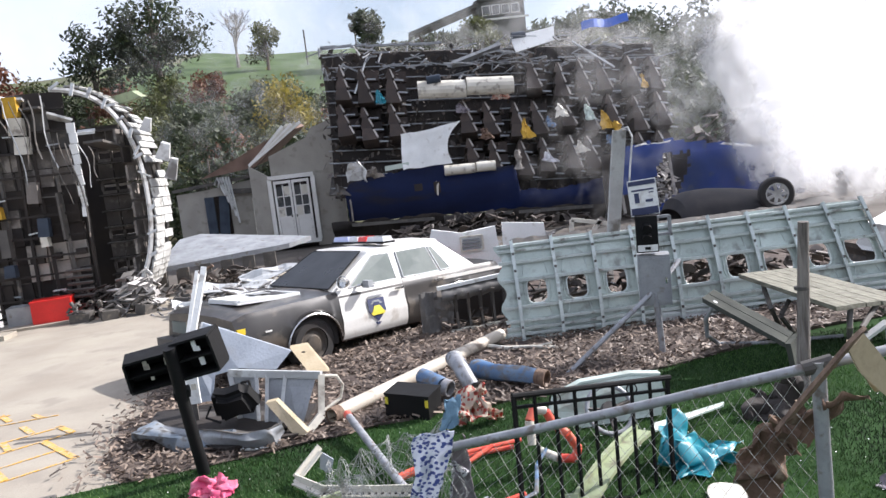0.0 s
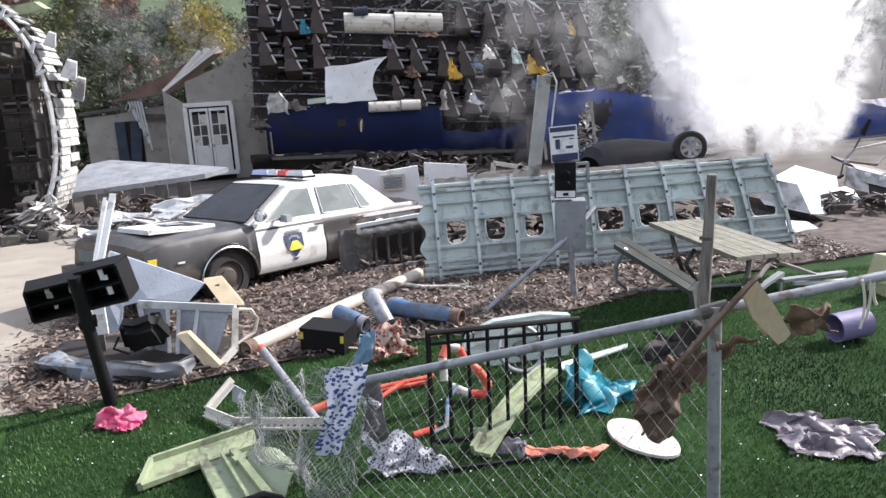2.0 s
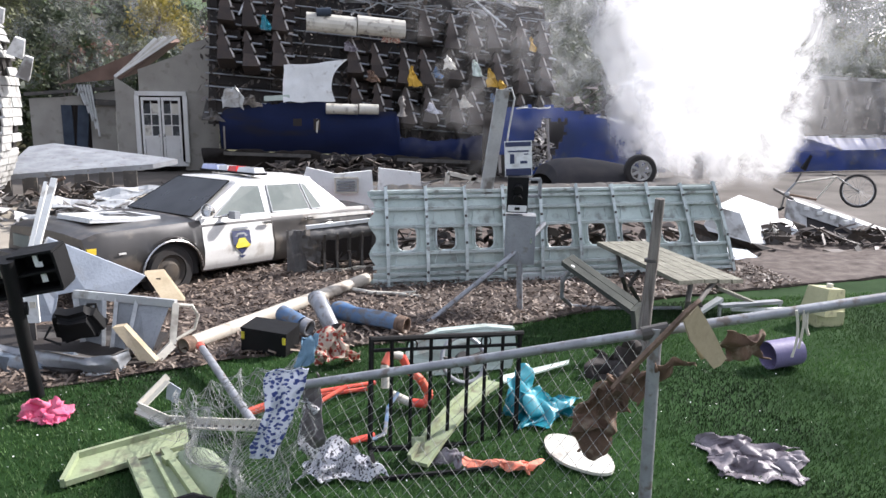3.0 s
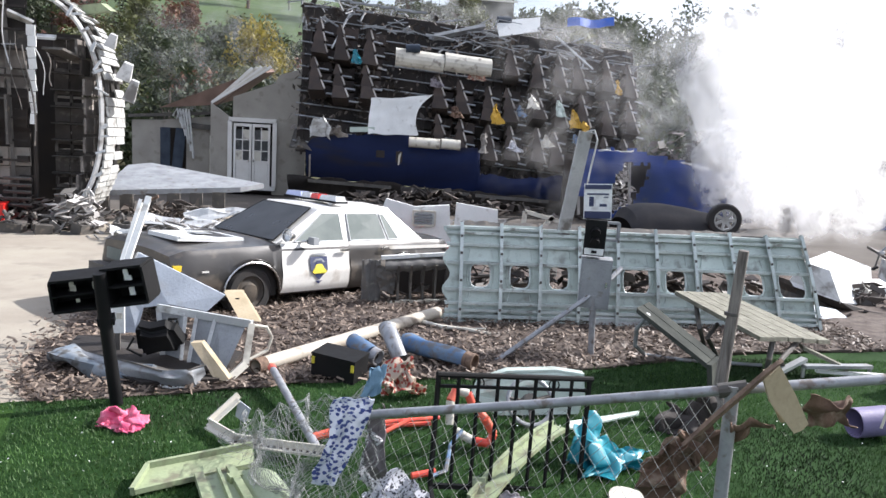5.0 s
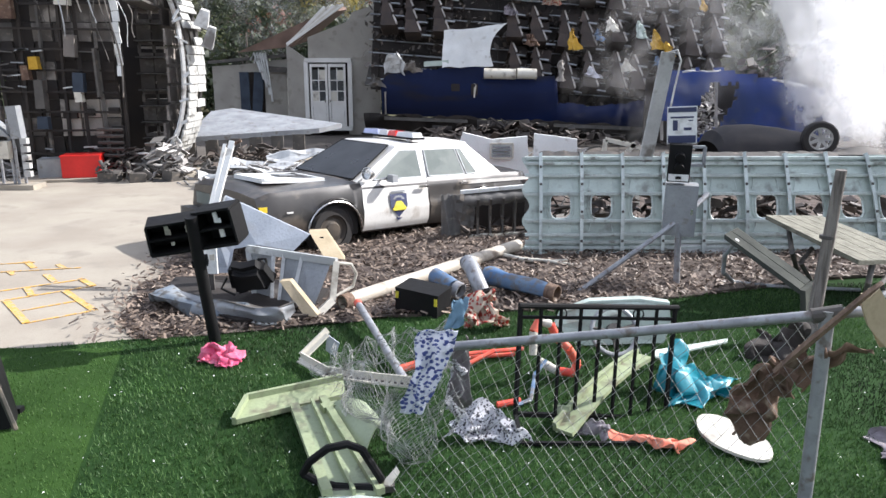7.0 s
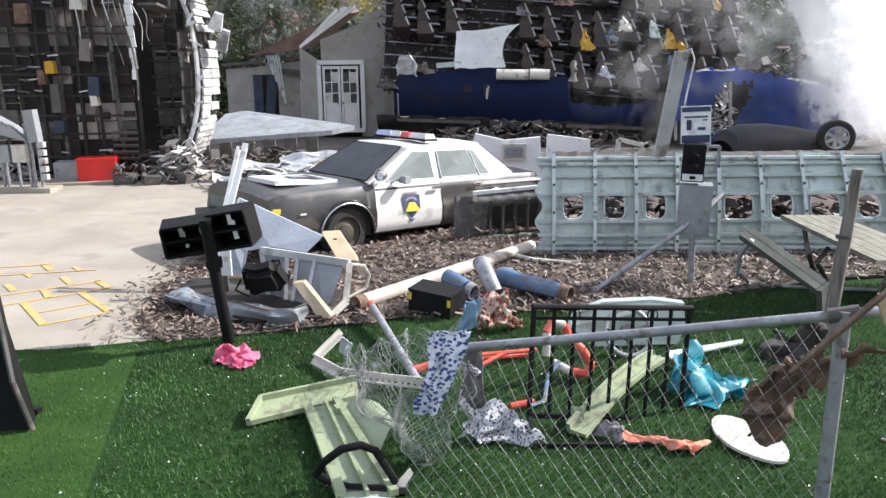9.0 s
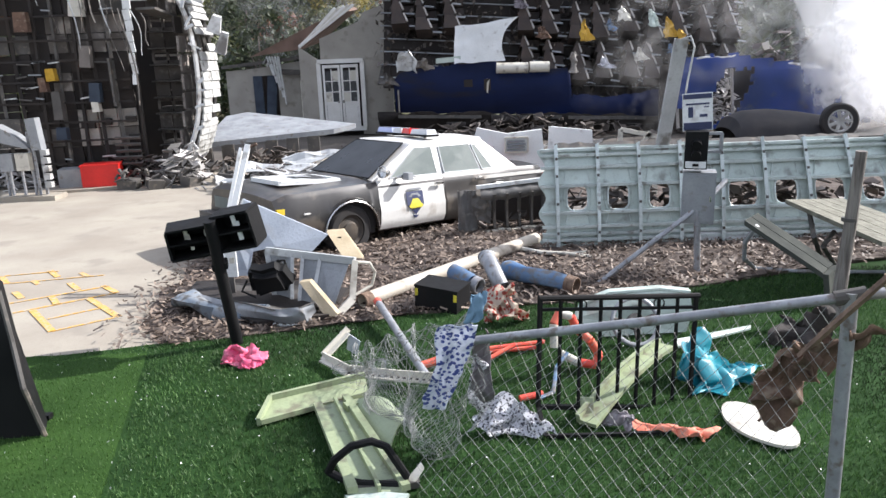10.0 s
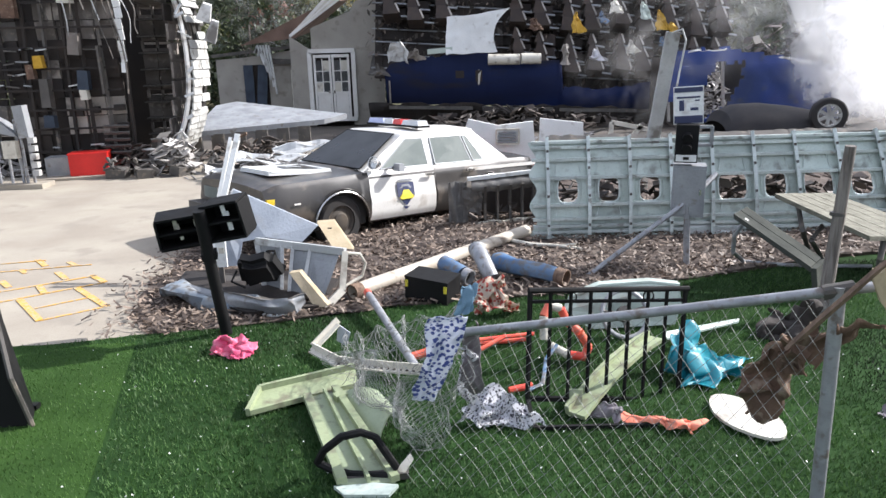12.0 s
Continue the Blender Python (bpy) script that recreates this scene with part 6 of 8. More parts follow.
# ---- roadside boxes, posts and table ----
def build_black_stand():
    th = thing("black_box_stand", (-2.06, 6.25, 0.00), "black two-box metal stand on a leaning post", "box stand")
    part("post", tube(B(), [(-1.99, 6.26, -0.05), (-2.03, 6.16, 0.6), (-2.05, 6.04, 1.17)], 0.052, 14), "black", th, world=True, smooth=True)
    a = (-2.33, 6.42, 0.94)
    b = (-1.86, 6.20, 1.07)
    r1, r2 = pose(0, 0, 0, 8, -6, 14).to_3x3(), pose(0, 0, 0, 6, -10, -6).to_3x3()

    def shell(c, s, r, back):
        bm = B()
        w, d, h = s
        t = 0.02
        for o, q in (((0, 0, -h / 2), (w, d, t)), ((0, 0, h / 2), (w, d, t)), ((-w / 2, 0, 0), (t, d, h - 0.02)), ((w / 2, 0, 0), (t, d, h - 0.02)), ((0, back * d / 2, 0), (w, t, h))):
            box(bm, Vector(c) + r @ Vector(o), q, r)
        return bm
    p = part("box", shell(a, (0.42, 0.26, 0.27), r1, 1), "black", th, world=True)
    part("divider", box(B(), Vector(a) + r1 @ Vector((0, -0.01, 0.0)), (0.40, 0.22, 0.012), r1), "black", p)
    # pale plates near the front stand for daylight through cutouts in the back
    for dx, dz, w, h in ((-0.05, 0.07, 0.035, 0.08), (-0.03, 0.05, 0.02, 0.05), (0.12, 0.06, 0.03, 0.06), (-0.02, -0.06, 0.03, 0.03)):
        part("torn_label", box(B(), Vector(a) + r1 @ Vector((dx, -0.08, dz)), (w, 0.012, h), r1), "cream", p)
    p = part("box", shell(b, (0.33, 0.26, 0.31), r2, 1), "black", th, world=True)
    part("divider", box(B(), Vector(b) + r2 @ Vector((0.02, -0.02, 0.0)), (0.30, 0.22, 0.014), r2), "black", p)
    # pale plates again, for bright ground seen through the cut openings
    for dx, dz, w, h in ((0.02, 0.09, 0.035, 0.09), (0.045, 0.06, 0.03, 0.04), (0.04, -0.05, 0.04, 0.07)):
        part("torn_label", box(B(), Vector(b) + r2 @ Vector((dx, -0.09, dz)), (w, 0.012, h), r2), "whitesheet", p)
    part("clamp", box(B(), (-2.04, 6.16, 0.76), (0.13, 0.13, 0.06), r1), "black", th, world=True)


def build_signal_post():
    th = thing("control_post", (2.63, 7.90, 0.00), "grey control box on a post with black signal head", "control box")
    part("post", tube(B(), [(2.65, 7.98, -0.05), (2.62, 7.98, 0.71)], 0.035, 10), "galv", th, world=True)
    c = Vector((2.66, 8.10, 0.84))
    r = pose(0, 0, 0, 0, 1, -16).to_3x3()
    b = part("cabinet", box(B(), c, (0.34, 0.28, 0.56), r), "greymetal", th, "plain grey metal cabinet", world=True, bevel=0.012)
    part("cabinet_door", box(B(), c + r @ Vector((0, -0.147, 0)), (0.29, 0.012, 0.50), r), "greymetal", b)
    part("latch", box(B(), c + r @ Vector((0.12, -0.16, 0)), (0.02, 0.02, 0.06), r), "chrome", b)
    s = Vector((2.60, 8.05, 1.36))
    h = part("signal_head", box(B(), s, (0.23, 0.22, 0.40), r), "black", th, "black signal head", world=True, bevel=0.02)
    for k in (-1, 0):
        part("visor", tube(B(), [s + r @ Vector((0, -0.10, 0.07 - 0.11 * k - 0.1)), s + r @ Vector((0, -0.17, 0.05 - 0.11 * k - 0.1))], 0.05, 12), "black", h)
    part("lower_plate", box(B(), s + r @ Vector((0, -0.118, -0.15)), (0.21, 0.02, 0.07), r), "whitesheet", h)
    part("diamond_mark", box(B(), s + r @ Vector((0, -0.132, -0.15)), (0.06, 0.01, 0.03), r), "black", h)
    f = Vector((2.84, 8.20, 1.41))
    bm = B()
    for o, q in (((0, 0, 0.10), (0.16, 0.04, 0.03)), ((0, 0, -0.10), (0.16, 0.04, 0.03)), ((0.08, 0, 0), (0.03, 0.04, 0.2)), ((-0.08, 0, 0), (0.03, 0.04, 0.2))):
        box(bm, f + Vector(o), q)
    part("side_frame", bm, "greymetal", th, world=True)
    part("brace", tube(B(), [(1.50, 7.70, 0.00), (2.48, 7.95, 0.64), (2.60, 8.00, 0.72)], 0.028, 8), "galv", th, world=True)
    part("brace", tube(B(), [(2.80, 8.10, 0.84), (3.01, 8.25, 0.98)], 0.028, 8), "galv", th, world=True)
    # sign with unreadable marks
    g = Vector((2.63, 8.15, 1.75))
    q = pose(0, 0, 0, 0, -3, -16).to_3x3()
    sg = part("sign", box(B(), g, (0.31, 0.012, 0.40), q), "whitesheet", th, "small white notice sign with dark bands", world=True)
    for z, w, hh, x in ((0.165, 0.29, 0.05, 0), (-0.15, 0.29, 0.08, 0), (0.085, 0.24, 0.018, 0), (0.0, 0.05, 0.11, -0.07), (-0.04, 0.08, 0.03, 0.06), (0.05, 0.05, 0.012, 0.09)):
        part("sign_bar", box(B(), g + q @ Vector((x, -0.010, z)), (w, 0.006, hh), q), "bluegrey", sg)
    part("sign_stem", tube(B(), [g + Vector((0, 0.02, -0.3)), g + Vector((0, 0.02, 0.15))], 0.015, 6), "galv", th, world=True)
    # tall bent channel behind it
    ch = thing("steel_channel", (2.42, 8.80, 1.17), "upright bent galvanised steel channel", "steel beam")
    a, t = Vector((2.67, 9.66, 1.07)), Vector((2.78, 9.30, 2.53))
    low = a
    bm = B()
    bar(bm, low, t, 0.16, 0.012, (0, -1, 0.2))
    d = (t - a).normalized()
    side = d.cross(Vector((0, -1, 0.2))).normalized()
    for k in (-1, 1):
        bar(bm, low + side * 0.076 * k + Vector((0, 0.03, 0)), t + side * 0.076 * k + Vector((0, 0.03, 0)), 0.012, 0.06, (0, -1, 0.2))
    part("channel", bm, "alu", ch, world=True)
    part("loose_cable", tube(B(), [t, t + Vector((0.10, 0, 0.03)), t + Vector((0.15, 0, -0.1)), t + Vector((0.10, 0.05, -0.5)), t + Vector((0.06, 0.05, -0.8))], 0.012, 6), "alu", ch, world=True)


def build_table():
    th = thing("picnic_table", (3.94, 6.86, 0.00), "weathered grey picnic table tipped on its side", "table")
    A, Bc, C, D = (Vector(p) for p in ((3.37, 7.55, 0.88), (4.35, 8.30, 0.72), (5.36, 7.75, 0.33), (4.08, 7.00, 0.54)))
    for k in range(5):
        a0, a1 = A.lerp(Bc, k / 5 + 0.006), A.lerp(Bc, (k + 1) / 5 - 0.006)
        b0, b1 = D.lerp(C, k / 5 + 0.006), D.lerp(C, (k + 1) / 5 - 0.006)
        e = 0.03 * math.sin(k * 5.1)
        part("plank", plate(B(), [a0, a1, b1 + (b1 - a1) * e * 0.5, b0 + (b0 - a0) * e * 0.5], (0, 0, -0.045)), "wood", th, world=True, bevel=0.006)
    n1, n2 = Vector((2.79, 7.10, 0.77)), Vector((3.39, 6.70, 0.33))
    for k in range(2):
        o = Vector((0.13 * k, 0.16 * k, 0.01))
        part("bench_plank", plate(B(), [n1 + o, n1 + o + Vector((0.12, 0.15, 0.0)), n2 + o + Vector((0.12, 0.15, 0)), n2 + o], (0, 0, -0.05)), "bench", th, world=True, bevel=0.006)
    part("bench_end", plate(B(), [n2, n2 + Vector((0.25, 0.3, 0)), n2 + Vector((0.30, 0.3, -0.4)), n2 + Vector((0.06, 0.0, -0.4))], (0.04, -0.03, 0)), "bench", th, world=True)
    part("tube_leg", tube(B(), [(2.92, 7.10, 0.72), (2.85, 7.20, 0.54), (2.87, 7.25, 0.35), (3.29, 7.98, 0.03), (3.69, 7.81, 0.03), (4.54, 7.68, 0.03)], 0.022, 8), "greymetal", th, world=True, smooth=True)
    part("tube_leg", tube(B(), [(3.65, 7.60, 0.73), (3.62, 7.40, 0.52), (4.11, 8.17, 0.03)], 0.025, 8), "darkmetal", th, world=True)
    part("tube_leg", tube(B(), [(3.92, 7.60, 0.51), (3.72, 7.40, 0.41), (4.19, 8.04, 0.02)], 0.025, 8), "darkmetal", th, world=True)
    part("tube_leg", tube(B(), [(4.41, 7.30, 0.46), (4.33, 7.20, 0.25), (4.39, 7.31, 0.02)], 0.03, 8), "darkmetal", th, world=True)
    part("tube_leg", tube(B(), [(4.91, 7.60, 0.38), (4.46, 7.20, 0.24), (4.69, 7.45, 0.02)], 0.03, 8), "darkmetal", th, world=True)
    p = thing("leaning_pole", (3.41, 6.45, 0.00), "weathered grey timber pole leaning beside the table", "pole")
    bm = B()
    tube(bm, [(3.33, 6.29, -0.03), (3.37, 6.35, 0.21), (3.41, 6.35, 0.87), (3.42, 6.30, 1.52)], 0.066, 14, r2=0.045)
    part("shaft", bm, "pole", p, world=True, smooth=True)
    part("band", tube(B(), [(3.40, 6.35, 0.91), (3.40, 6.35, 0.94)], 0.066, 12), "darkmetal", p, world=True)


# ---- fence ----
def build_fence():
    th = thing("chain_link_fence", (1.72, 3.10, 0.84), "collapsed galvanised chain-link fence with top rail", "fence")
    l, c, r = Vector((0.08, 3.75, 0.93)), Vector((1.70, 3.10, 1.33)), Vector((2.63, 2.95, 1.47))
    far = r + (r - c).normalized() * 2.2
    part("top_rail", tube(B(), [l, l.lerp(c, 0.5) + Vector((0, 0, -0.006)), c], 0.024, 12), "galv", th, world=True, smooth=True)
    part("top_rail", tube(B(), [c, r, far], 0.024, 12), "galv", th, world=True, smooth=True)
    base = Vector((1.70, 3.12, 0.33))
    foot = Vector((1.73, 3.14, -0.01))
    part("post", tube(B(), [c + (c - base).normalized() * 0.02, foot], 0.032, 14), "galv", th, world=True, smooth=True)
    part("rail_clamp", tube(B(), [c + Vector((-0.06, 0.02, -0.015)), c + Vector((0.06, -0.01, 0.015))], 0.034, 12), "darkmetal", th, world=True)
    f2 = Vector((far.x, far.y, 0))
    part("post", tube(B(), [far, f2], 0.03, 12), "galv", th, world=True)

    bl, br = Vector((-0.28, 3.78, 0.02)), Vector((foot.x, foot.y, 0.03))

    def hang(u, v):
        """u from the loose end to the post, v from the rail down."""
        t = l.lerp(c, u)
        b = bl.lerp(br, u)
        p = t.lerp(b, v)
        sag = math.sin(math.pi * v) * (0.20 * (1 - u) + 0.03)
        return p + Vector((-0.35 * sag, 0.55 * sag, 0)) + wob(p, 2.5, 0.05 * (1 - u) + 0.008)

    def wires(bm, fn, nu, nv, r):
        for s in (1, -1):
            for k in range(-nv, nu + nv):
                pts = []
                for j in range(nv + 1):
                    i = k + s * j * 0.5 + (nv if s < 0 else 0) * 0.5
                    u = i / nu
                    if 0 <= u <= 1:
                        pts.append(fn(u, j / nv))
                    elif len(pts) > 1:
                        tube(bm, pts, r, 3, caps=False)
                        pts = []
                    else:
                        pts = []
                if len(pts) > 1:
                    tube(bm, pts, r, 3, caps=False)
    bm = B()
    wires(bm, hang, 25, 22, 0.0012)
    part("mesh", bm, "wire", th, "sagging diamond wire mesh", world=True)

    g0, g1, g2, g3 = Vector((-0.96, 5.28, 0.12)), Vector((0.08, 3.80, 0.91)), Vector((-0.11, 4.14, 0.03)), Vector((-0.66, 5.52, 0.20))

    def crumple(u, v):
        a = g0.lerp(g1, u)
        b = Vector((-0.55, 4.53, 0.05)).lerp(g2, u)
        p = a.lerp(b, v)
        p.z = max(0.015, p.z + 0.10 * math.sin(u * 9) * math.sin(v * 5))
        q = p + wob(p, 3.0, 0.13) + wob(p, 8.0, 0.04)
        q.z = max(q.z, 0.01)
        return q
    bm = B()
    wires(bm, crumple, 22, 30, 0.0014)
    part("mesh", bm, "wire", th, "crumpled loose wire mesh", world=True)
    bm = B()

    def tangle(u, v):
        p = crumple(u, 0.15 + 0.8 * v)
        q = p + wob(p, 4.0, 0.16, 7.0) + Vector((0.04, -0.03, 0.06 * math.sin(u * 7)))
        q.z = max(q.z, 0.01)
        return q
    wires(bm, tangle, 30, 34, 0.0014)
    part("mesh", bm, "wire", th, "crumpled loose wire mesh", world=True)
    bm = B()

    def roll(u, v):
        p = g0.lerp(g3, 0.3).lerp(g1, u)
        a = v * 7
        q = p + Vector((0, math.cos(a) * 0.10, 0.05 + math.sin(a) * 0.09)) + wob(p, 6, 0.1)
        q.z = max(q.z, 0.01)
        return q
    wires(bm, roll, 22, 16, 0.0016)
    part("mesh", bm, "wire", th, world=True)
    # broken boards on the rail
    for nm, a, b, w, mt in (("broken_board", (1.48, 3.00, 1.12), (1.73, 2.85, 1.51), 0.12, "brownwood"), ("broken_board", (1.75, 2.90, 1.48), (1.95, 2.95, 1.20), 0.11, "tanwood"), ("broken_board", (1.77, 2.95, 1.47), (1.90, 3.00, 1.22), 0.05, "tanwood")):
        t = thing(nm, a, "splintered pale wooden board caught on the rail", "board", "boards on the rail")
        bm = B()
        a, b = Vector(a), Vector(b)
        d = (b - a)
        s = Vector((0.8, 0, 0.6)) * w * 0.5
        plate(bm, [a - s * 0.7, a + d * 0.4 - s * 1.1, b - s * 0.5, b + s * 0.2 + d * 0.03, b + s * 0.9, a + d * 0.5 + s, a + s * 0.9, a + d * 0.04], (0.0, 0.022, 0.008))
        part("board", bm, mt, t, world=True)
    for k, (x, ln) in enumerate(((1478, 110), (1490, 90), (1470, 60))):
        t = thing("ribbon", r, "dirty torn ribbon hanging from the fence rail", "ribbon", "ribbons on the rail")
        top = Vector((2.37, 2.97, 1.44)) + Vector((0.02 * k - 0.02, 0, 0.0))
        pts = [top + Vector((0.02 * math.sin(3 * v + k) + 0.03 * k * v, 0, -v * ln / 470)) for v in np.linspace(0, 1, 8)]
        part("strip", tube(B(), pts, 0.008, 4), "cream", t, world=True)


def build_gate():
    th = thing("iron_gate", (0.54, 4.41, 0.00), "black wrought-iron gate section standing on the turf", "gate")
    tl, tr, bl, br = (Vector(p) for p in ((0.52, 4.55, 0.89), (1.63, 4.90, 0.76), (0.50, 4.52, 0.15), (1.61, 4.88, -0.07)))
    part("top_rail", tube(B(), [tl + (tl - tr) * 0.01, tr + (tr - tl) * 0.02], 0.020, 8), "black", th, world=True)
    bm = B()
    bar(bm, tl + (bl - tl) * 0.10, tr + (br - tr) * 0.10, 0.02, 0.02)
    part("second_rail", bm, "black", th, world=True)
    bm = B()
    bar(bm, bl, br, 0.03, 0.03)
    part("bottom_rail", bm, "black", th, world=True)
    for k in range(9):
        a, b = tl.lerp(tr, k / 8), bl.lerp(br, k / 8)
        ext = 0.02 if k not in (0, 8) else 0.0
        part("baluster" if k not in (0, 8) else "end_post", tube(B(), [a, b], 0.014 if k not in (0, 8) else 0.019, 6), "black", th, world=True)
    g = [Vector(p) for p in ((0.53, 4.36, 0.02), (1.31, 4.36, 0.02), (1.56, 4.65, 0.02))]
    for a, b in ((g[0], g[1]), (g[1], br), (g[0], bl)):
        bm = B()
        bar(bm, a, b, 0.025, 0.025)
        part("foot_bar", bm, "black", th, world=True)
    for k in (0.25, 0.75):
        bm = B()
        for s in range(24):
            a0, a1 = s / 24 * 2 * math.pi, (s + 1) / 24 * 2 * math.pi
            c = tl.lerp(tr, k) - Vector((0, 0, 0.05))
            bar(bm, c + Vector((0.035 * math.cos(a0), 0, 0.035 * math.sin(a0))), c + Vector((0.035 * math.cos(a1), 0, 0.035 * math.sin(a1))), 0.008, 0.008, (0, 1, 0))
        part("ring", bm, "black", th, world=True)


# ---- cloth ----
def rag(name, pts, material, label, thick=0.006, fold=0.05, n=22, seed=0, over=None, category="cloth", freq=4.0):
    """A crumpled cloth spread between four corners, resting on the ground."""
    a, b, c, d = (Vector(p) for p in pts)
    th = thing(name, (a + b + c + d) / 4, label, category)

    def fn(u, v):
        p = a.lerp(b, u).lerp(d.lerp(c, u), v)
        e = min(u, 1 - u, v, 1 - v)
        q = p + wob(p + Vector((seed, 0, 0)), freq, fold) + wob(p, freq * 3, fold * 0.4, seed)
        q += wob((u * 3 + seed, v * 3, 0), 1.0, fold * 0.8)
        low = 0.012 + abs(noise.noise(p * 7 + Vector((seed, 0, 0)))) * fold * 1.3 * (0.3 + e)
        q.z = max(q.z, low)
        return q
    bm = B()
    sheet(bm, fn, n, n, thick)
    part("cloth", bm, material, th, world=True, smooth=True)
    return th


def build_cloths():
    rag("pink_garment", ((-2.01, 5.75, 0.02), (-1.97, 5.89, 0.10), (-1.69, 5.84, 0.10), (-1.70, 5.60, 0.02)), "pinkcloth", "crumpled bright pink garment on the turf", fold=0.065, seed=1, freq=12, n=32)
    rag("pink_garment", ((-1.78, 5.63, 0.02), (-1.80, 5.82, 0.08), (-1.59, 5.86, 0.05), (-1.61, 5.64, 0.02)), "pinkcloth", "crumpled bright pink garment on the turf", fold=0.055, seed=2, freq=13, n=32)
    rag("floral_sheet", ((-0.12, 3.66, 1.05), (0.11, 3.66, 1.08), (-0.10, 3.90, 0.45), (-0.21, 3.90, 0.45)), "floral", "white cotton sheet with dark blue flowers", fold=0.03, seed=3)
    rag("denim_rag", ((0.07, 3.72, 1.21), (0.14, 3.72, 1.22), (0.12, 3.68, 1.07), (0.03, 3.68, 1.06)), "denimcloth", "faded blue denim rag over the fence end", fold=0.03, seed=4)
    rag("striped_cloth", ((0.20, 6.39, 0.05), (0.33, 6.60, 0.33), (0.47, 6.60, 0.31), (0.64, 6.57, 0.04)), "stripe", "crumpled red and cream patterned cloth", fold=0.13, seed=5, freq=9, n=30)
    rag("silver_dress", ((0.05, 4.05, 0.63), (0.13, 3.95, 0.81), (0.18, 4.20, 0.34), (0.05, 4.42, 0.05)), "dress", "black and white patterned dress on the mesh", fold=0.08, seed=6, freq=6)
    rag("silver_dress", ((0.05, 4.42, 0.05), (0.15, 4.55, 0.20), (0.47, 4.52, 0.15), (0.58, 4.28, 0.02)), "dress", "black and white patterned dress on the turf", fold=0.10, seed=7, freq=6)
    rag("grey_rag", ((0.09, 3.90, 0.87), (0.16, 3.90, 0.91), (0.17, 4.10, 0.42), (0.03, 4.10, 0.43)), "purple", "dark grey rag hanging from the fence end", fold=0.05, seed=16)
    rag("teal_tarpaulin", ((1.61, 5.15, 0.02), (1.65, 5.25, 0.34), (1.89, 5.34, 0.26), (1.80, 4.90, 0.02)), "teal", "shiny teal fabric crumpled on the turf", fold=0.13, seed=8, freq=4, n=30)
    rag("teal_tarpaulin", ((1.64, 4.91, 0.02), (1.79, 5.14, 0.20), (2.35, 5.37, 0.05), (2.04, 5.04, 0.02)), "teal", "shiny teal fabric crumpled on the turf", fold=0.10, seed=9, freq=4, n=30)
    rag("coral_sock", ((1.10, 4.41, 0.03), (1.12, 4.48, 0.06), (1.39, 4.37, 0.04), (1.38, 4.33, 0.03)), "orange", "long coral cloth strip on the turf", fold=0.03, seed=10, freq=8)
    rag("coral_sock", ((1.35, 4.34, 0.03), (1.38, 4.38, 0.05), (1.64, 4.37, 0.05), (1.52, 4.21, 0.02)), "orange", "coral cloth bunched on the turf", fold=0.05, seed=11, freq=8)
    rag("grey_shoe", ((0.91, 4.51, 0.02), (0.98, 4.53, 0.09), (1.14, 4.47, 0.09), (1.09, 4.42, 0.02)), "purple", "worn grey cloth shoe on the turf", fold=0.05, seed=12, freq=9, category="shoe")
    rag("purple_garment", ((2.79, 4.46, 0.02), (2.96, 4.44, 0.08), (3.36, 4.09, 0.08), (2.74, 4.01, 0.02)), "purple", "crumpled grey-purple garment on the turf", fold=0.07, seed=13, freq=8, n=30)
    rag("purple_garment", ((2.70, 3.97, 0.02), (3.09, 4.19, 0.10), (3.39, 4.08, 0.06), (3.23, 3.74, 0.02)), "purple", "dark crumpled garment on the turf", fold=0.07, seed=14, freq=8, n=30)
    rag("brown_rag", ((1.48, 3.50, 0.68), (1.49, 3.35, 0.96), (1.69, 3.15, 1.13), (1.63, 3.40, 0.58)), "brownrag", "ragged brown cloth hanging on the mesh", fold=0.14, seed=15, freq=6)
    rag("brown_rag", ((1.66, 3.20, 1.04), (1.71, 3.10, 1.21), (1.87, 3.00, 1.25), (1.69, 3.20, 0.95)), "brownrag", "ragged brown cloth hanging beside the post", fold=0.06, seed=17, freq=6)
    rag("dark_cloth", ((2.50, 5.84, 0.03), (2.73, 6.01, 0.20), (3.15, 5.91, 0.20), (2.94, 5.56, 0.03)), "sootshade", "dark navy cloth heap behind the fence", fold=0.12, seed=18, freq=5)
    rag("brown_rag", ((2.41, 3.60, 0.97), (2.29, 3.40, 1.19), (2.50, 3.40, 1.20), (2.70, 3.60, 0.94)), "brownrag", "faded brown rag behind the rail", fold=0.05, seed=19, freq=6)


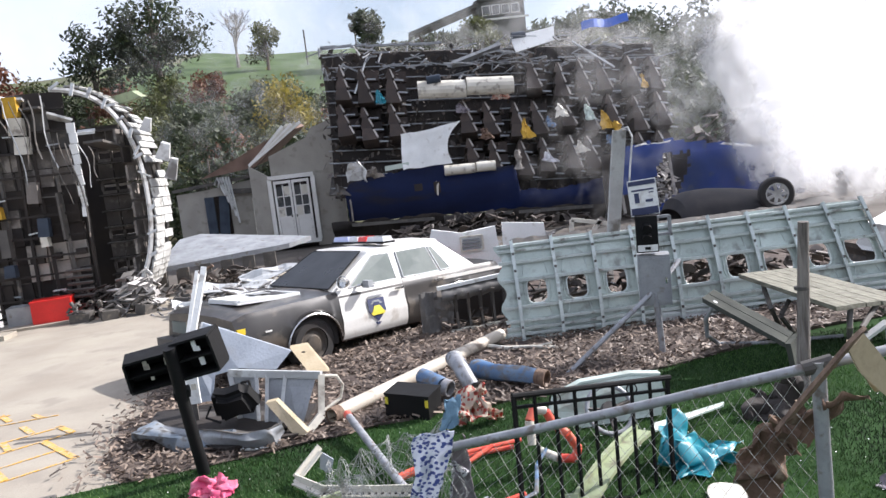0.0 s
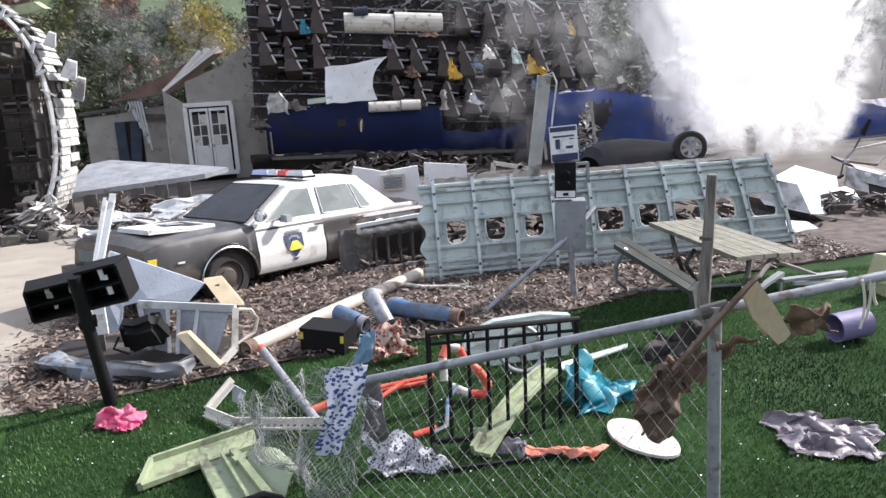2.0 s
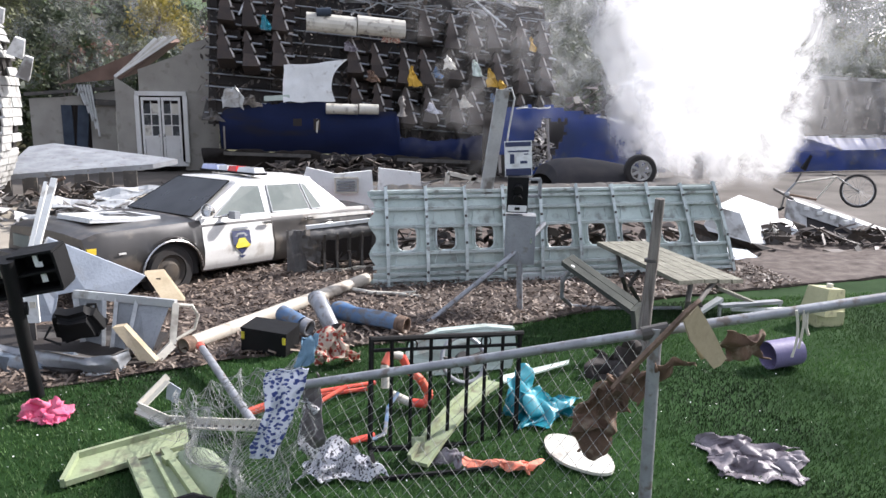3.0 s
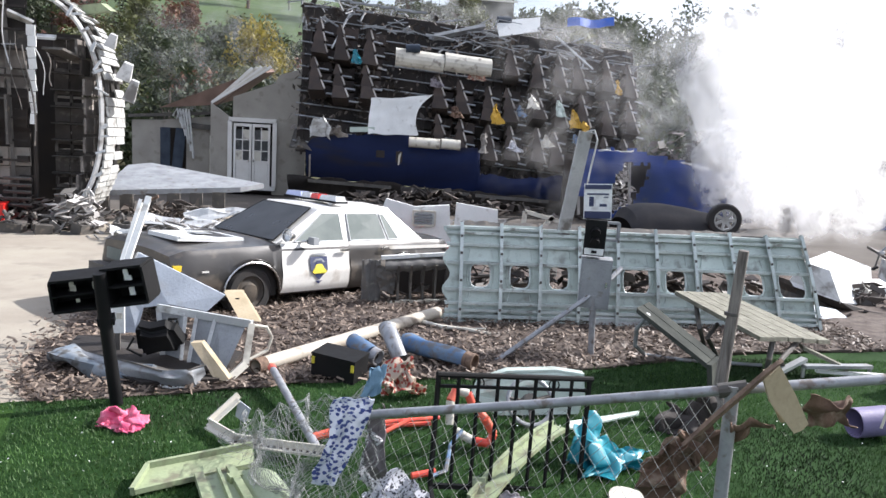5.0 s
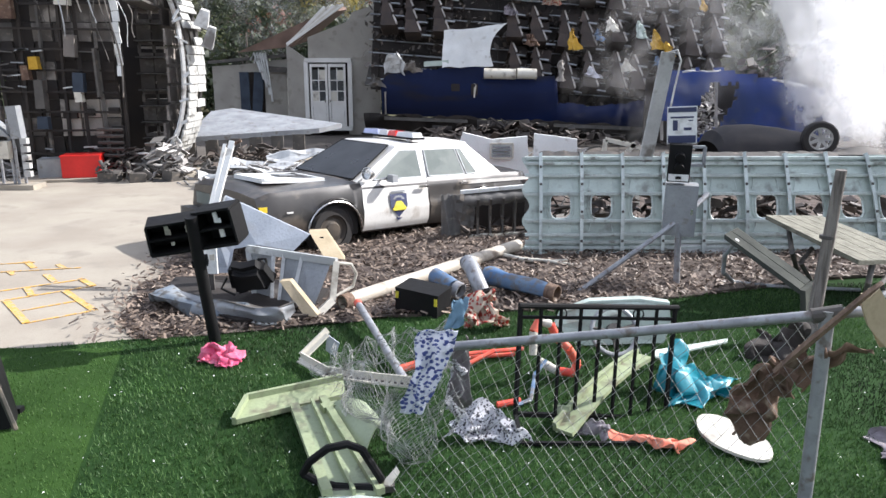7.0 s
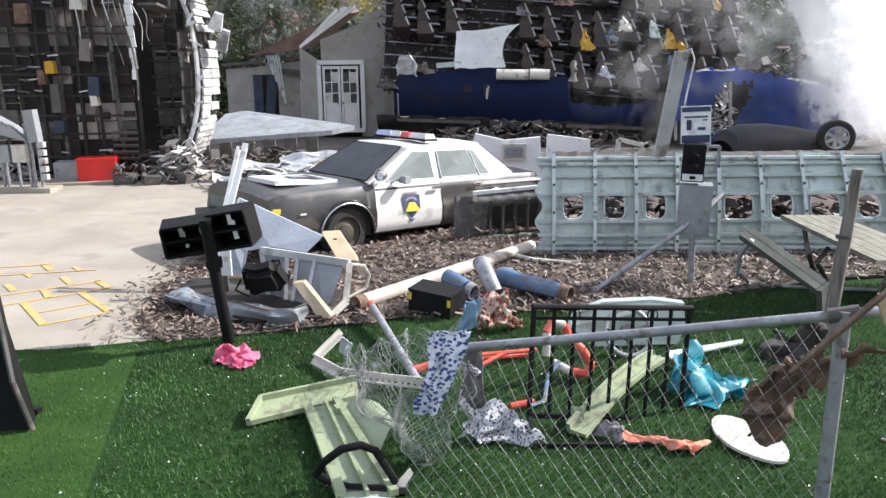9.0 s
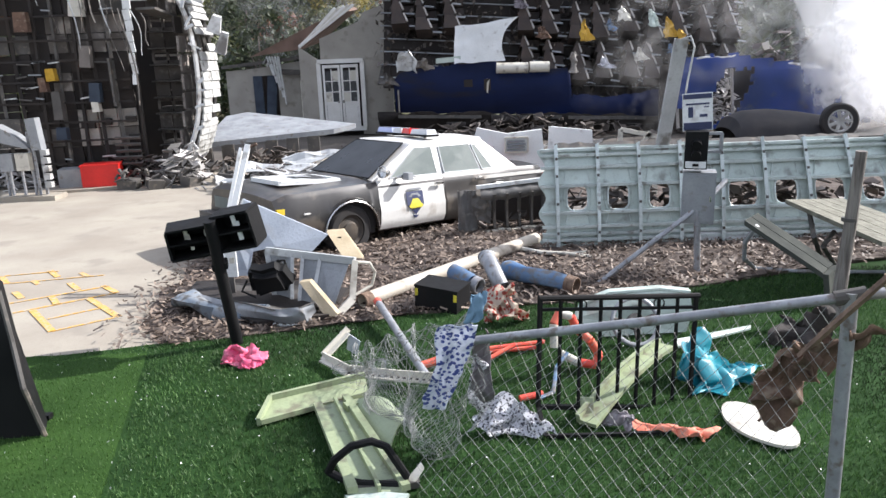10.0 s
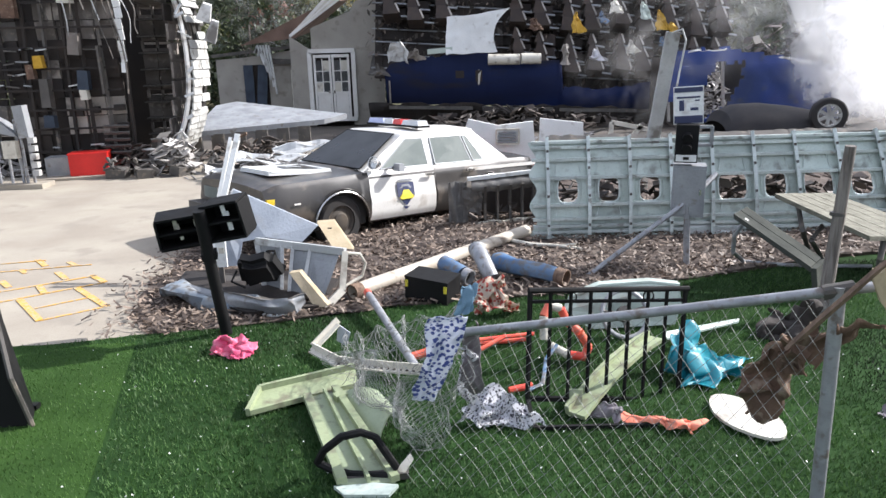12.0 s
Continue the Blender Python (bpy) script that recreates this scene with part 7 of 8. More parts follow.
# ---- scrap on the mulch and turf ----
def build_scrap():
    # dented cockpit tub with a window frame
    th = thing("cockpit_tub", (-1.85, 6.67, 0.00), "dented grey seat tub with cream window frame", "aircraft wreck")
    P = [Vector(p) for p in ((-2.88, 7.37, 0.02), (-1.89, 6.62, 0.02), (-1.25, 6.76, 0.02), (-1.16, 7.52, 0.05), (-2.01, 7.84, 0.10), (-2.93, 7.98, 0.05))]
    bm = B()
    plate(bm, P, (0, 0, 0.05))
    part("floor", bm, "sootshade", th, world=True, bevel=0.01)
    bm = B()
    a, m, b = Vector((-2.85, 7.30, 0.13)), Vector((-2.35, 6.90, 0.07)), Vector((-1.87, 6.75, 0.06))
    pts = [a, a.lerp(m, 0.5) + Vector((0, -0.05, 0.02)), m, m.lerp(b, 0.5), b]
    tube(bm, pts, 0.085, 14, r2=0.055)
    for v in bm.verts:
        v.co += wob(v.co, 5, 0.13) + wob(v.co, 14, 0.06)
        v.co.z = max(v.co.z, 0.01)
    part("padded_side", bm, "padding", th, "dirty blue padded edge", world=True, smooth=True)
    low_edge = [Vector(p) for p in ((-2.82, 7.33, 0.03), (-2.36, 6.99, 0.02), (-2.01, 6.79, 0.02), (-1.66, 6.62, 0.02), (-1.43, 6.66, 0.02), (-1.38, 6.89, 0.04))]
    rim_edge = [Vector(p) for p in ((-2.82, 7.33, 0.18), (-2.44, 7.07, 0.18), (-2.07, 6.83, 0.2), (-1.71, 6.59, 0.2), (-1.48, 6.61, 0.2), (-1.36, 6.68, 0.22))]

    def along(pts, u):
        k = min(int(u * (len(pts) - 1)), len(pts) - 2)
        return pts[k].lerp(pts[k + 1], u * (len(pts) - 1) - k)
    bm = B()
    sheet(bm, lambda u, v: along(low_edge, u).lerp(along(rim_edge, u), v) + Vector((0, -0.05, 0.02)) * math.sin(math.pi * v) + wob((u * 4, v * 2, 5), 1.2, 0.025), 36, 8, 0.012)
    part("front_skirt", bm, "greymetal", th, "dented grey front skirt", world=True, smooth=True)
    part("skirt_lip", tube(B(), [along(low_edge, u) + Vector((0, -0.01, 0.01)) for u in np.linspace(0.25, 1, 20)], 0.014, 6), "whitesheet", th, "pale worn lip", world=True, smooth=True)
    bm = B()
    sheet(bm, lambda u, v: along(rim_edge, u).lerp(Vector((-2.55, 7.75, 0.12)).lerp(Vector((-1.30, 7.35, 0.10)), u), v) + Vector((0, 0, -0.08 * math.sin(math.pi * v))) + wob((u * 5, v * 3, 9), 1.0, 0.02), 24, 12, 0.012)
    part("seat_pan", bm, "darkmetal", th, world=True, smooth=True)
    q = [Vector(p) for p in ((-1.98, 7.50, 0.54), (-1.02, 7.15, 0.49), (-1.05, 7.00, 0.14), (-1.23, 6.85, -0.01), (-1.91, 7.40, 0.03))]
    for a, b, w, mt in ((q[0], q[1], 0.07, "alu"), (q[1], q[2], 0.06, "cream"), (q[2], q[3], 0.07, "cream"), (q[0], q[4], 0.05, "alu"), (q[4], q[4].lerp(q[3], 0.75), 0.05, "alu")):
        bm = B()
        bar(bm, a, b, w, 0.06, (0.2, -1, 0.1))
        part("frame_bar", bm, mt, th, world=True, bevel=0.01)
    for f in (0.30, 0.42, 0.62):
        bm = B()
        bar(bm, q[0].lerp(q[1], f), q[4].lerp(q[3], f), 0.035, 0.05, (0.2, -1, 0.1))
        part("mullion", bm, "alu", th, world=True)
    for f0, f1 in ((0.03, 0.28), (0.44, 0.61), (0.64, 0.95)):
        part("window_pane", plate(B(), [q[0].lerp(q[1], f0), q[0].lerp(q[1], f1), q[4].lerp(q[3], f1), q[4].lerp(q[3], f0)], (0, 0.02, 0)), "greymetal", th, world=True)
    bm = B()
    plate(bm, [(-1.56, 7.00, 0.33), (-1.46, 7.00, 0.34), (-1.16, 6.75, 0.07), (-1.26, 6.75, 0.02)], (0.02, 0.05, 0.01))
    part("cream_strip", bm, "tanwood", th, world=True, bevel=0.008)
    part("handle", tube(B(), [(-1.02, 7.15, 0.48), (-0.88, 7.20, 0.45), (-0.83, 7.20, 0.35), (-0.87, 7.20, 0.22), (-1.03, 7.10, 0.15)], 0.016, 8), "cream", th, world=True, smooth=True)
    # black bag in the tub
    bg = thing("black_bag", (-2.01, 7.47, 0.15), "soft black shoulder bag lying in the tub", "bag")
    bm = B()
    c = Vector((-1.89, 7.15, 0.35))
    box(bm, c, (0.46, 0.24, 0.30), pose(0, 0, 0, 24, -10, -8).to_3x3(), 0.85)
    bmesh.ops.bevel(bm, geom=bm.edges[:], offset=0.06, segments=3, affect="EDGES")
    bmesh.ops.subdivide_edges(bm, edges=bm.edges[:], cuts=1, use_grid_fill=True)
    for v in bm.verts:
        v.co += wob(v.co, 5, 0.05)
    part("bag_body", bm, "black", bg, world=True, smooth=True)
    part("strap", tube(B(), [c + Vector((-0.2, -0.08, 0.0)), c + Vector((-0.25, -0.12, -0.1)), c + Vector((-0.1, -0.2, -0.14))], 0.012, 6), "black", bg, world=True)
    part("grip", tube(B(), [c + Vector((0.08, 0, 0.11)), c + Vector((0.10, 0, 0.17)), c + Vector((0.17, 0, 0.17)), c + Vector((0.18, 0, 0.10))], 0.014, 6), "black", bg, world=True)
    # bent grey sheet
    s = thing("bent_metal_sheet", (-2.43, 8.21, 0.00), "bent pale grey metal sheet leaning beside the car", "metal sheet")
    bm = B()
    k = [Vector(p) for p in ((-2.3, 7.95, 1.01), (-1.43, 8.05, 0.56), (-1.6, 7.95, 0.4), (-1.97, 7.85, 0.49), (-2.21, 7.8, 0.46), (-2.25, 7.7, 0.22), (-2.41, 7.7, 0.22), (-2.42, 7.8, 0.74))]
    plate(bm, k[:4] + [k[4], k[7]], (0, 0.012, 0.006))
    plate(bm, [k[7], k[4], k[5], k[6]], (0, 0.012, 0.0))
    part("sheet", bm, "bluealu", s, world=True)
    bm = B()
    bar(bm, k[0], k[7], 0.012, 0.05, (0, 1, 0))
    part("folded_edge", bm, "alu", s, world=True)
    o = thing("outlet_plate", (-2.29, 7.30, 0.45), "small white electrical outlet plate", "plate")
    part("plate", box(B(), (-2.36, 7.50, 0.41), (0.11, 0.03, 0.28)), "whitesheet", o, world=True, bevel=0.008)
    part("socket", box(B(), Vector((-2.35, 7.50, 0.45)) + Vector((0, -0.02, 0)), (0.05, 0.012, 0.06)), "cream", o, world=True)
    part("stake", box(B(), Vector((-2.38, 7.52, 0.24)), (0.05, 0.03, 0.5)), "darkmetal", o, world=True)
    t = thing("tan_board", (-1.38, 9.12, 0.00), "tan board with a round hole leaning on the wheel", "board")
    part("board", plate(B(), [(-1.58, 8.85, 0.41), (-1.38, 8.90, 0.41), (-1.11, 8.50, 0.16), (-1.35, 8.50, 0.18)], (0.0, 0.05, 0.02)), "tanwood", t, world=True, bevel=0.008)
    # small dark block, coloured as the shade in the hole
    part("hole", box(B(), Vector((-1.42, 8.80, 0.34)) + Vector((0, -0.012, 0)), (0.045, 0.01, 0.045)), "sootshade", t, world=True)
    w = thing("white_post_scrap", (-2.54, 8.20, 0.86), "broken white posts leaning against the car nose", "post")
    for a, b, ww in (((-2.34, 8.50, 1.54), (-2.48, 8.20, 0.89), 0.06), ((-2.45, 8.60, 1.49), (-2.56, 8.25, 0.84), 0.04), ((-2.48, 8.20, 0.89), (-2.57, 7.95, 0.34), 0.05)):
        bm = B()
        bar(bm, a, b, ww, 0.06, (0, 1, 0))
        part("stick", bm, "whitesheet", w, world=True, bevel=0.006)
    part("splinter", tube(B(), [(-2.41, 8.50, 1.48), (-2.24, 8.50, 1.55)], 0.02, 5), "brownwood", w, world=True)
    # long pipe and thinner ones
    p = thing("long_pipe", (-0.15, 8.24, 0.00), "long dirty beige pipe lying on the mulch", "pipe")
    a, b = Vector((-0.96, 7.08, 0.09)), Vector((1.03, 9.45, 0.10))
    part("tube", pipe(B(), a, b, 0.075, 0.008), "beige", p, world=True, smooth=True)
    part("collar", pipe(B(), a - (b - a).normalized() * 0.01, a + (b - a).normalized() * 0.10, 0.080, 0.012), "brownwood", p, world=True, smooth=True)
    p = thing("bare_branch", (1.19, 9.08, 0.00), "pale broken branch on the mulch", "branch")
    part("stem", tube(B(), [(0.77, 9.12, 0.06), (1.03, 8.91, 0.05), (1.33, 8.82, 0.05), (1.62, 8.71, 0.03)], 0.03, 7, r2=0.02), "cream", p, world=True)
    part("twig", tube(B(), [(1.33, 8.82, 0.05), (1.56, 8.77, 0.08)], 0.015, 5), "cream", p, world=True)
    p = thing("thin_pipe", (-0.48, 6.14, 0.00), "dirty grey rod with a rusty end", "pipe")
    a, b = Vector((-0.78, 6.83, 0.16)), Vector((-0.26, 5.29, 0.04))
    part("tube", pipe(B(), a, b, 0.034, 0.006), "galv", p, world=True, smooth=True)
    part("rusty_end", pipe(B(), a + (a - b).normalized() * 0.03, a + (b - a).normalized() * 0.05, 0.037, 0.008), "coralrope", p, world=True)
    # blue ducts and case
    p = thing("blue_duct", (0.91, 7.92, -0.00), "dented blue duct with grey elbow on the mulch", "duct")
    pts = [(0.54, 7.88, 0.14), (0.70, 7.65, 0.15), (0.98, 7.48, 0.13), (1.12, 7.39, 0.11)]
    bm = B()
    tube(bm, pts, 0.105, 16, caps=False, r2=0.085)
    for v in bm.verts:
        v.co += wob(v.co, 9, 0.03)
    part("tube", bm, "denim", p, world=True, smooth=True)
    a, b = Vector((1.12, 7.39, 0.11)), Vector((1.21, 7.32, 0.10))
    part("end_collar", pipe(B(), a, b, 0.09, 0.012), "brownwood", p, world=True, smooth=True)
    # dark plug for the shade inside the duct end
    part("dark_inside", tube(B(), [a, a.lerp(b, 0.3)], 0.075, 14), "sootshade", p, world=True)
    p2 = thing("grey_elbow", (0.36, 8.19, 0.00), "grey metal duct elbow", "duct")
    part("tube", tube(B(), [(0.31, 7.70, 0.33), (0.35, 7.55, 0.30), (0.40, 7.40, 0.20), (0.44, 7.35, 0.12)], 0.09, 16, caps=False, r2=0.08), "galv", p2, world=True, smooth=True)
    part("cap", tube(B(), [(0.31, 7.72, 0.34), (0.31, 7.70, 0.33)], 0.093, 16), "greymetal", p2, world=True)
    p3 = thing("blue_duct", (0.13, 7.78, 0.00), "short dented blue duct beside the case", "duct")
    part("tube", tube(B(), [(-0.05, 7.60, 0.22), (0.07, 7.45, 0.19), (0.16, 7.30, 0.17)], 0.085, 16, caps=False), "denim", p3, world=True, smooth=True)
    a = Vector((0.16, 7.30, 0.17))
    part("end_collar", pipe(B(), a, a + Vector((0.06, -0.05, -0.02)), 0.085, 0.014), "galv", p3, world=True, smooth=True)
    # dark plug for the shade inside this shorter duct
    part("dark_inside", tube(B(), [a, a + Vector((0.02, -0.016, -0.006))], 0.072, 14), "sootshade", p3, world=True)
    c = thing("tool_case", (-0.17, 7.13, 0.00), "black tool case with yellow corners", "case")
    cc, rr = Vector((-0.16, 7.05, 0.13)), pose(0, 0, 0, 3, 4, -26).to_3x3()
    b = part("case_body", box(B(), cc, (0.46, 0.30, 0.24), rr), "black", c, world=True, bevel=0.015)
    for x in (-0.21, 0.21):
        part("corner", box(B(), cc + rr @ Vector((x, -0.15, 0.06)), (0.03, 0.02, 0.07), rr), "yellow", b)
    part("lid", box(B(), cc + rr @ Vector((0, 0, 0.125)), (0.47, 0.31, 0.02), rr), "black", c, world=True)
    # perforated white angle on the turf
    z = thing("perforated_angle", (-1.17, 5.80, 0.00), "bent white perforated metal angle on the turf", "metal strip")
    pts = [Vector(p) for p in ((-0.93, 5.83, 0.22), (-1.13, 5.68, 0.05), (-0.87, 5.36, 0.06), (-0.46, 5.23, 0.06), (-0.18, 5.07, 0.10))]
    for a, b in zip(pts, pts[1:]):
        bm = B()
        bar(bm, a, b, 0.07, 0.012)
        bar(bm, a + Vector((0, 0.03, 0.03)), b + Vector((0, 0.03, 0.03)), 0.012, 0.06)
        part("angle", bm, "cream", z, world=True)
    # dark squares for the shade in the punched holes
    for k in range(14):
        p0 = pts[2].lerp(pts[4], k / 14)
        part("hole_mark", box(B(), p0 + Vector((0, -0.003, 0.010)), (0.022, 0.022, 0.006)), "sootshade", z, world=True)
    part("bent_tab", plate(B(), [pts[0], pts[0] + Vector((0.10, 0, -0.08)), pts[0] + Vector((0.06, 0, -0.20)), pts[0] + Vector((-0.02, 0, -0.14))], (0, 0.012, 0)), "bluealu", z, world=True)
    # pale green aircraft trim
    g = thing("green_trim_panel", (-1.11, 4.96, 0.00), "pale green trim panel with raised edges on turf", "panel", "green trim panels")
    A = [Vector(p) for p in ((-1.39, 4.62, 0.02), (-0.68, 5.02, 0.03), (-0.72, 5.18, 0.09), (-1.37, 4.90, 0.06))]
    part("panel", plate(B(), A, (0, 0, 0.02)), "mint", g, world=True)
    for a, b in ((A[2], A[3]), (A[3], A[0])):
        bm = B()
        bar(bm, a + Vector((0, 0, 0.03)), b + Vector((0, 0, 0.03)), 0.03, 0.06)
        part("raised_edge", bm, "mint", g, world=True, bevel=0.006)
    bm = B()
    bar(bm, A[0].lerp(A[1], 0.02) + Vector((0, 0, 0.025)), A[1] + Vector((0, 0, 0.025)), 0.02, 0.035)
    part("raised_edge", bm, "mint", g, world=True)
    g = thing("green_trim_panel", (-0.66, 4.29, 0.00), "olive green trim panel with pale edges on turf", "panel", "green trim panels")
    A = [Vector(p) for p in ((-1.02, 4.82, 0.03), (-0.79, 4.93, 0.05), (-0.33, 3.73, 0.03), (-0.63, 3.72, 0.03))]
    part("panel", plate(B(), A, (0, 0, 0.02)), "olive", g, world=True)
    for a, b, w in ((A[0], A[3], 0.06), (A[1].lerp(A[0], 0.2), A[2], 0.05), (A[0].lerp(A[1], 0.5), A[3].lerp(A[2], 0.5), 0.02)):
        bm = B()
        bar(bm, a + Vector((0, 0, 0.04)), b + Vector((0, 0, 0.04)), w, 0.04)
        part("raised_edge", bm, "mint", g, world=True, bevel=0.006)
    bm = B()
    f = [Vector(p) for p in ((-0.78, 4.82, 0.06), (-0.50, 4.68, 0.14), (-0.37, 4.46, 0.10), (-0.46, 4.21, 0.04))]
    sheet(bm, lambda u, v: f[0].lerp(f[1], u).lerp(f[3].lerp(f[2], u), v) + Vector((0, 0, 0.05 * math.sin(u * 3))), 8, 8, 0.01)
    part("torn_skin", bm, "olive", g, world=True, smooth=True)
    part("bracket", box(B(), (-0.76, 4.77, 0.08), (0.12, 0.07, 0.05), pose(0, 0, 0, 0, 0, 30).to_3x3()), "mint", g, world=True, bevel=0.01)
    part("end_tab", plate(B(), [(-0.68, 3.72, 0.02), (-0.46, 3.73, 0.03), (-0.31, 3.67, 0.05), (-0.36, 3.62, 0.02), (-0.61, 3.63, 0.02)], (0, 0, 0.02)), "whitegreen", g, world=True)
    part("stub", tube(B(), [(-0.97, 5.35, 0.02), (-0.90, 5.03, 0.05)], 0.02, 6), "mint", g, world=True)
    # black window frame
    m = thing("black_window_frame", (-0.57, 3.83, 0.00), "scuffed black rounded window frame on the turf", "frame")
    ring = [(-0.79, 3.87, 0.10), (-0.74, 3.83, 0.20), (-0.63, 3.80, 0.30), (-0.52, 3.81, 0.32), (-0.44, 3.82, 0.28), (-0.33, 3.80, 0.10), (-0.35, 3.79, 0.05), (-0.60, 3.82, 0.05), (-0.70, 3.85, 0.06), (-0.79, 3.87, 0.10)]
    part("frame_ring", tube(B(), ring, 0.024, 8), "black", m, world=True, smooth=True)
    bm = B()
    bar(bm, (-0.64, 3.80, 0.03), (-0.26, 3.83, 0.04), 0.06, 0.04)
    part("frame_base", bm, "darkmetal", m, world=True, bevel=0.01)
    part("hinge_tab", plate(B(), [(-0.34, 3.83, 0.05), (-0.26, 3.88, 0.12), (-0.24, 3.85, 0.10), (-0.30, 3.80, 0.03)], (0.01, 0, 0.02)), "cream", m, world=True)
    # pale green beam behind the gate
    g = thing("pale_green_beam", (1.25, 5.21, 0.00), "bent pale green metal beam on the turf", "beam")
    a, b = Vector((0.81, 4.48, 0.04)), Vector((1.58, 5.38, 0.20))
    for k in range(6):
        p0, p1 = a.lerp(b, k / 6), a.lerp(b, (k + 1) / 6)
        sg = lambda t: Vector((0, 0, 0.07 * math.sin(t * math.pi)))
        bm = B()
        bar(bm, p0 + sg(k / 6), p1 + sg((k + 1) / 6), 0.15 - 0.005 * k, 0.03)
        bar(bm, p0 + sg(k / 6) + Vector((-0.05, 0.03, 0.03)), p1 + sg((k + 1) / 6) + Vector((-0.05, 0.03, 0.03)), 0.03, 0.05)
        part("segment", bm, "mint", g, world=True)
    part("end_flap", plate(B(), [(0.77, 4.66, 0.14), (0.88, 4.61, 0.16), (0.86, 4.49, 0.02), (0.77, 4.51, 0.02)], (0, 0.012, 0)), "mint", g, world=True)
    part("flat_strip", plate(B(), [(1.72, 5.61, 0.15), (2.45, 5.95, 0.12), (2.44, 5.93, 0.10), (1.72, 5.54, 0.12)], (0, 0, 0.015)), "whitegreen", g, world=True)
    # pale fender and wheel behind the gate
    f = thing("pale_fender", (1.62, 6.42, 0.00), "large pale green-white plastic fender", "fender")
    k = [Vector(p) for p in ((1.01, 6.15, 0.18), (1.07, 6.20, 0.28), (1.32, 6.25, 0.36), (1.76, 6.25, 0.38), (2.01, 6.20, 0.36), (2.02, 6.15, 0.19), (1.97, 6.14, 0.02), (1.22, 6.08, 0.02))]
    part("shell", plate(B(), k, (0.0, 0.06, 0.02)), "whitegreen", f, world=True, bevel=0.02, seg=2)
    part("lip", tube(B(), [k[0], k[1], k[2], k[3], k[4]], 0.02, 6), "whitegreen", f, world=True)
    w = thing("steering_wheel", (1.51, 6.08, 0.00), "grey steering wheel lying against the fender", "steering wheel")
    c0 = Vector((1.48, 5.95, 0.20))
    mm = Matrix.Translation(c0) @ pose(0, 0, 0, 62, 0, 10)
    part("rim", tube(B(), [mm @ Vector((0.20 * math.cos(t), 0.20 * math.sin(t), 0)) for t in np.linspace(0, 2 * math.pi, 33)], 0.02, 8, caps=False), "greymetal", w, world=True, smooth=True)
    for t in (0.2, math.pi - 0.2, 4.71):
        bm = B()
        bar(bm, mm @ Vector((0, 0, -0.02)), mm @ Vector((0.2 * math.cos(t), 0.2 * math.sin(t), 0)), 0.04, 0.02)
        part("spoke", bm, "darkmetal", w, world=True)
    part("hub", tube(B(), [mm @ Vector((0, 0, -0.04)), mm @ Vector((0, 0, 0.02))], 0.07, 14), "darkmetal", w, world=True)
    # orange-red tubing
    t = thing("orange_tube", (1.02, 5.91, 0.00), "bent orange-red and white plastic tube", "tube")
    pts = [Vector(p) for p in ((0.72, 5.35, 0.23), (0.72, 5.40, 0.40), (0.77, 5.45, 0.47), (0.86, 5.45, 0.44), (0.91, 5.45, 0.33), (1.00, 5.40, 0.26), (1.07, 5.40, 0.14), (1.04, 5.39, 0.06), (0.92, 5.44, 0.06), (0.80, 5.53, 0.10))]
    for k, (a, b) in enumerate(zip(pts, pts[1:])):
        part("section", tube(B(), [a, b], 0.034, 10), "coralrope" if k % 2 == 1 or k in (4, 6) else "cream", t, world=True, smooth=True)
    t = thing("orange_rods", (0.39, 5.76, 0.00), "orange plastic rods lying on the turf", "rod")
    for a, b, r in (((0.19, 5.69, 0.10), (0.70, 5.86, 0.08), 0.018), ((0.20, 5.57, 0.05), (0.45, 5.72, 0.12), 0.018), ((0.19, 5.79, 0.03), (0.63, 5.86, 0.03), 0.02), ((-0.33, 5.49, 0.05), (-0.18, 5.53, 0.08), 0.035), ((0.41, 4.90, 0.03), (0.58, 4.95, 0.04), 0.025)):
        part("rod", tube(B(), [a, b], r, 8), "coralrope", t, world=True, smooth=True)
    t = thing("blue_strap", (0.74, 5.45, 0.00), "thin blue strap on the turf", "strap")
    part("strap", tube(B(), [(0.84, 5.50, 0.12), (0.74, 5.39, 0.05), (0.66, 4.98, 0.03), (0.55, 4.90, 0.03)], 0.016, 6), "denim", t, world=True)
    # white torn disc
    d = thing("white_disc", (1.93, 4.45, 0.00), "white rounded plastic panel with a bite on turf", "panel")
    mid, ax, by = Vector((1.91, 4.41, 0.03)), Vector((0.18, -0.17, 0)), Vector((0.06, 0.24, 0))
    out = []
    for k in range(28):
        t = 2 * math.pi * k / 28
        f = 1 - 0.14 * max(0, math.cos(t - 0.95)) ** 10
        c, q = math.cos(t), math.sin(t)
        out.append(mid + (ax * math.copysign(abs(c) ** 0.85, c) + by * math.copysign(abs(q) ** 0.85, q)) * f)
    part("sheet", plate(B(), out, (0, 0, 0.02)), "cream", d, world=True)
    # black curved shell at the seam of the turf
    b = thing("black_shell", (-3.01, 4.59, 0.00), "glossy black curved body panel standing on the turf", "panel")
    k = [Vector(p) for p in ((-3.12, 4.60, 1.20), (-3.02, 4.65, 1.03), (-2.96, 4.60, 0.69), (-2.88, 4.50, 0.40), (-2.84, 4.58, 0.00), (-3.38, 4.51, 0.00))]
    part("shell", plate(B(), k, (-0.10, 0.22, 0)), "black", b, world=True, bevel=0.02, seg=2)
    part("edge_trim", tube(B(), [k[1], k[2], k[3], k[4]], 0.018, 6), "darkmetal", b, world=True)
    part("foot", box(B(), (-2.98, 4.83, 0.03), (0.10, 0.06, 0.05)), "black", b, world=True)


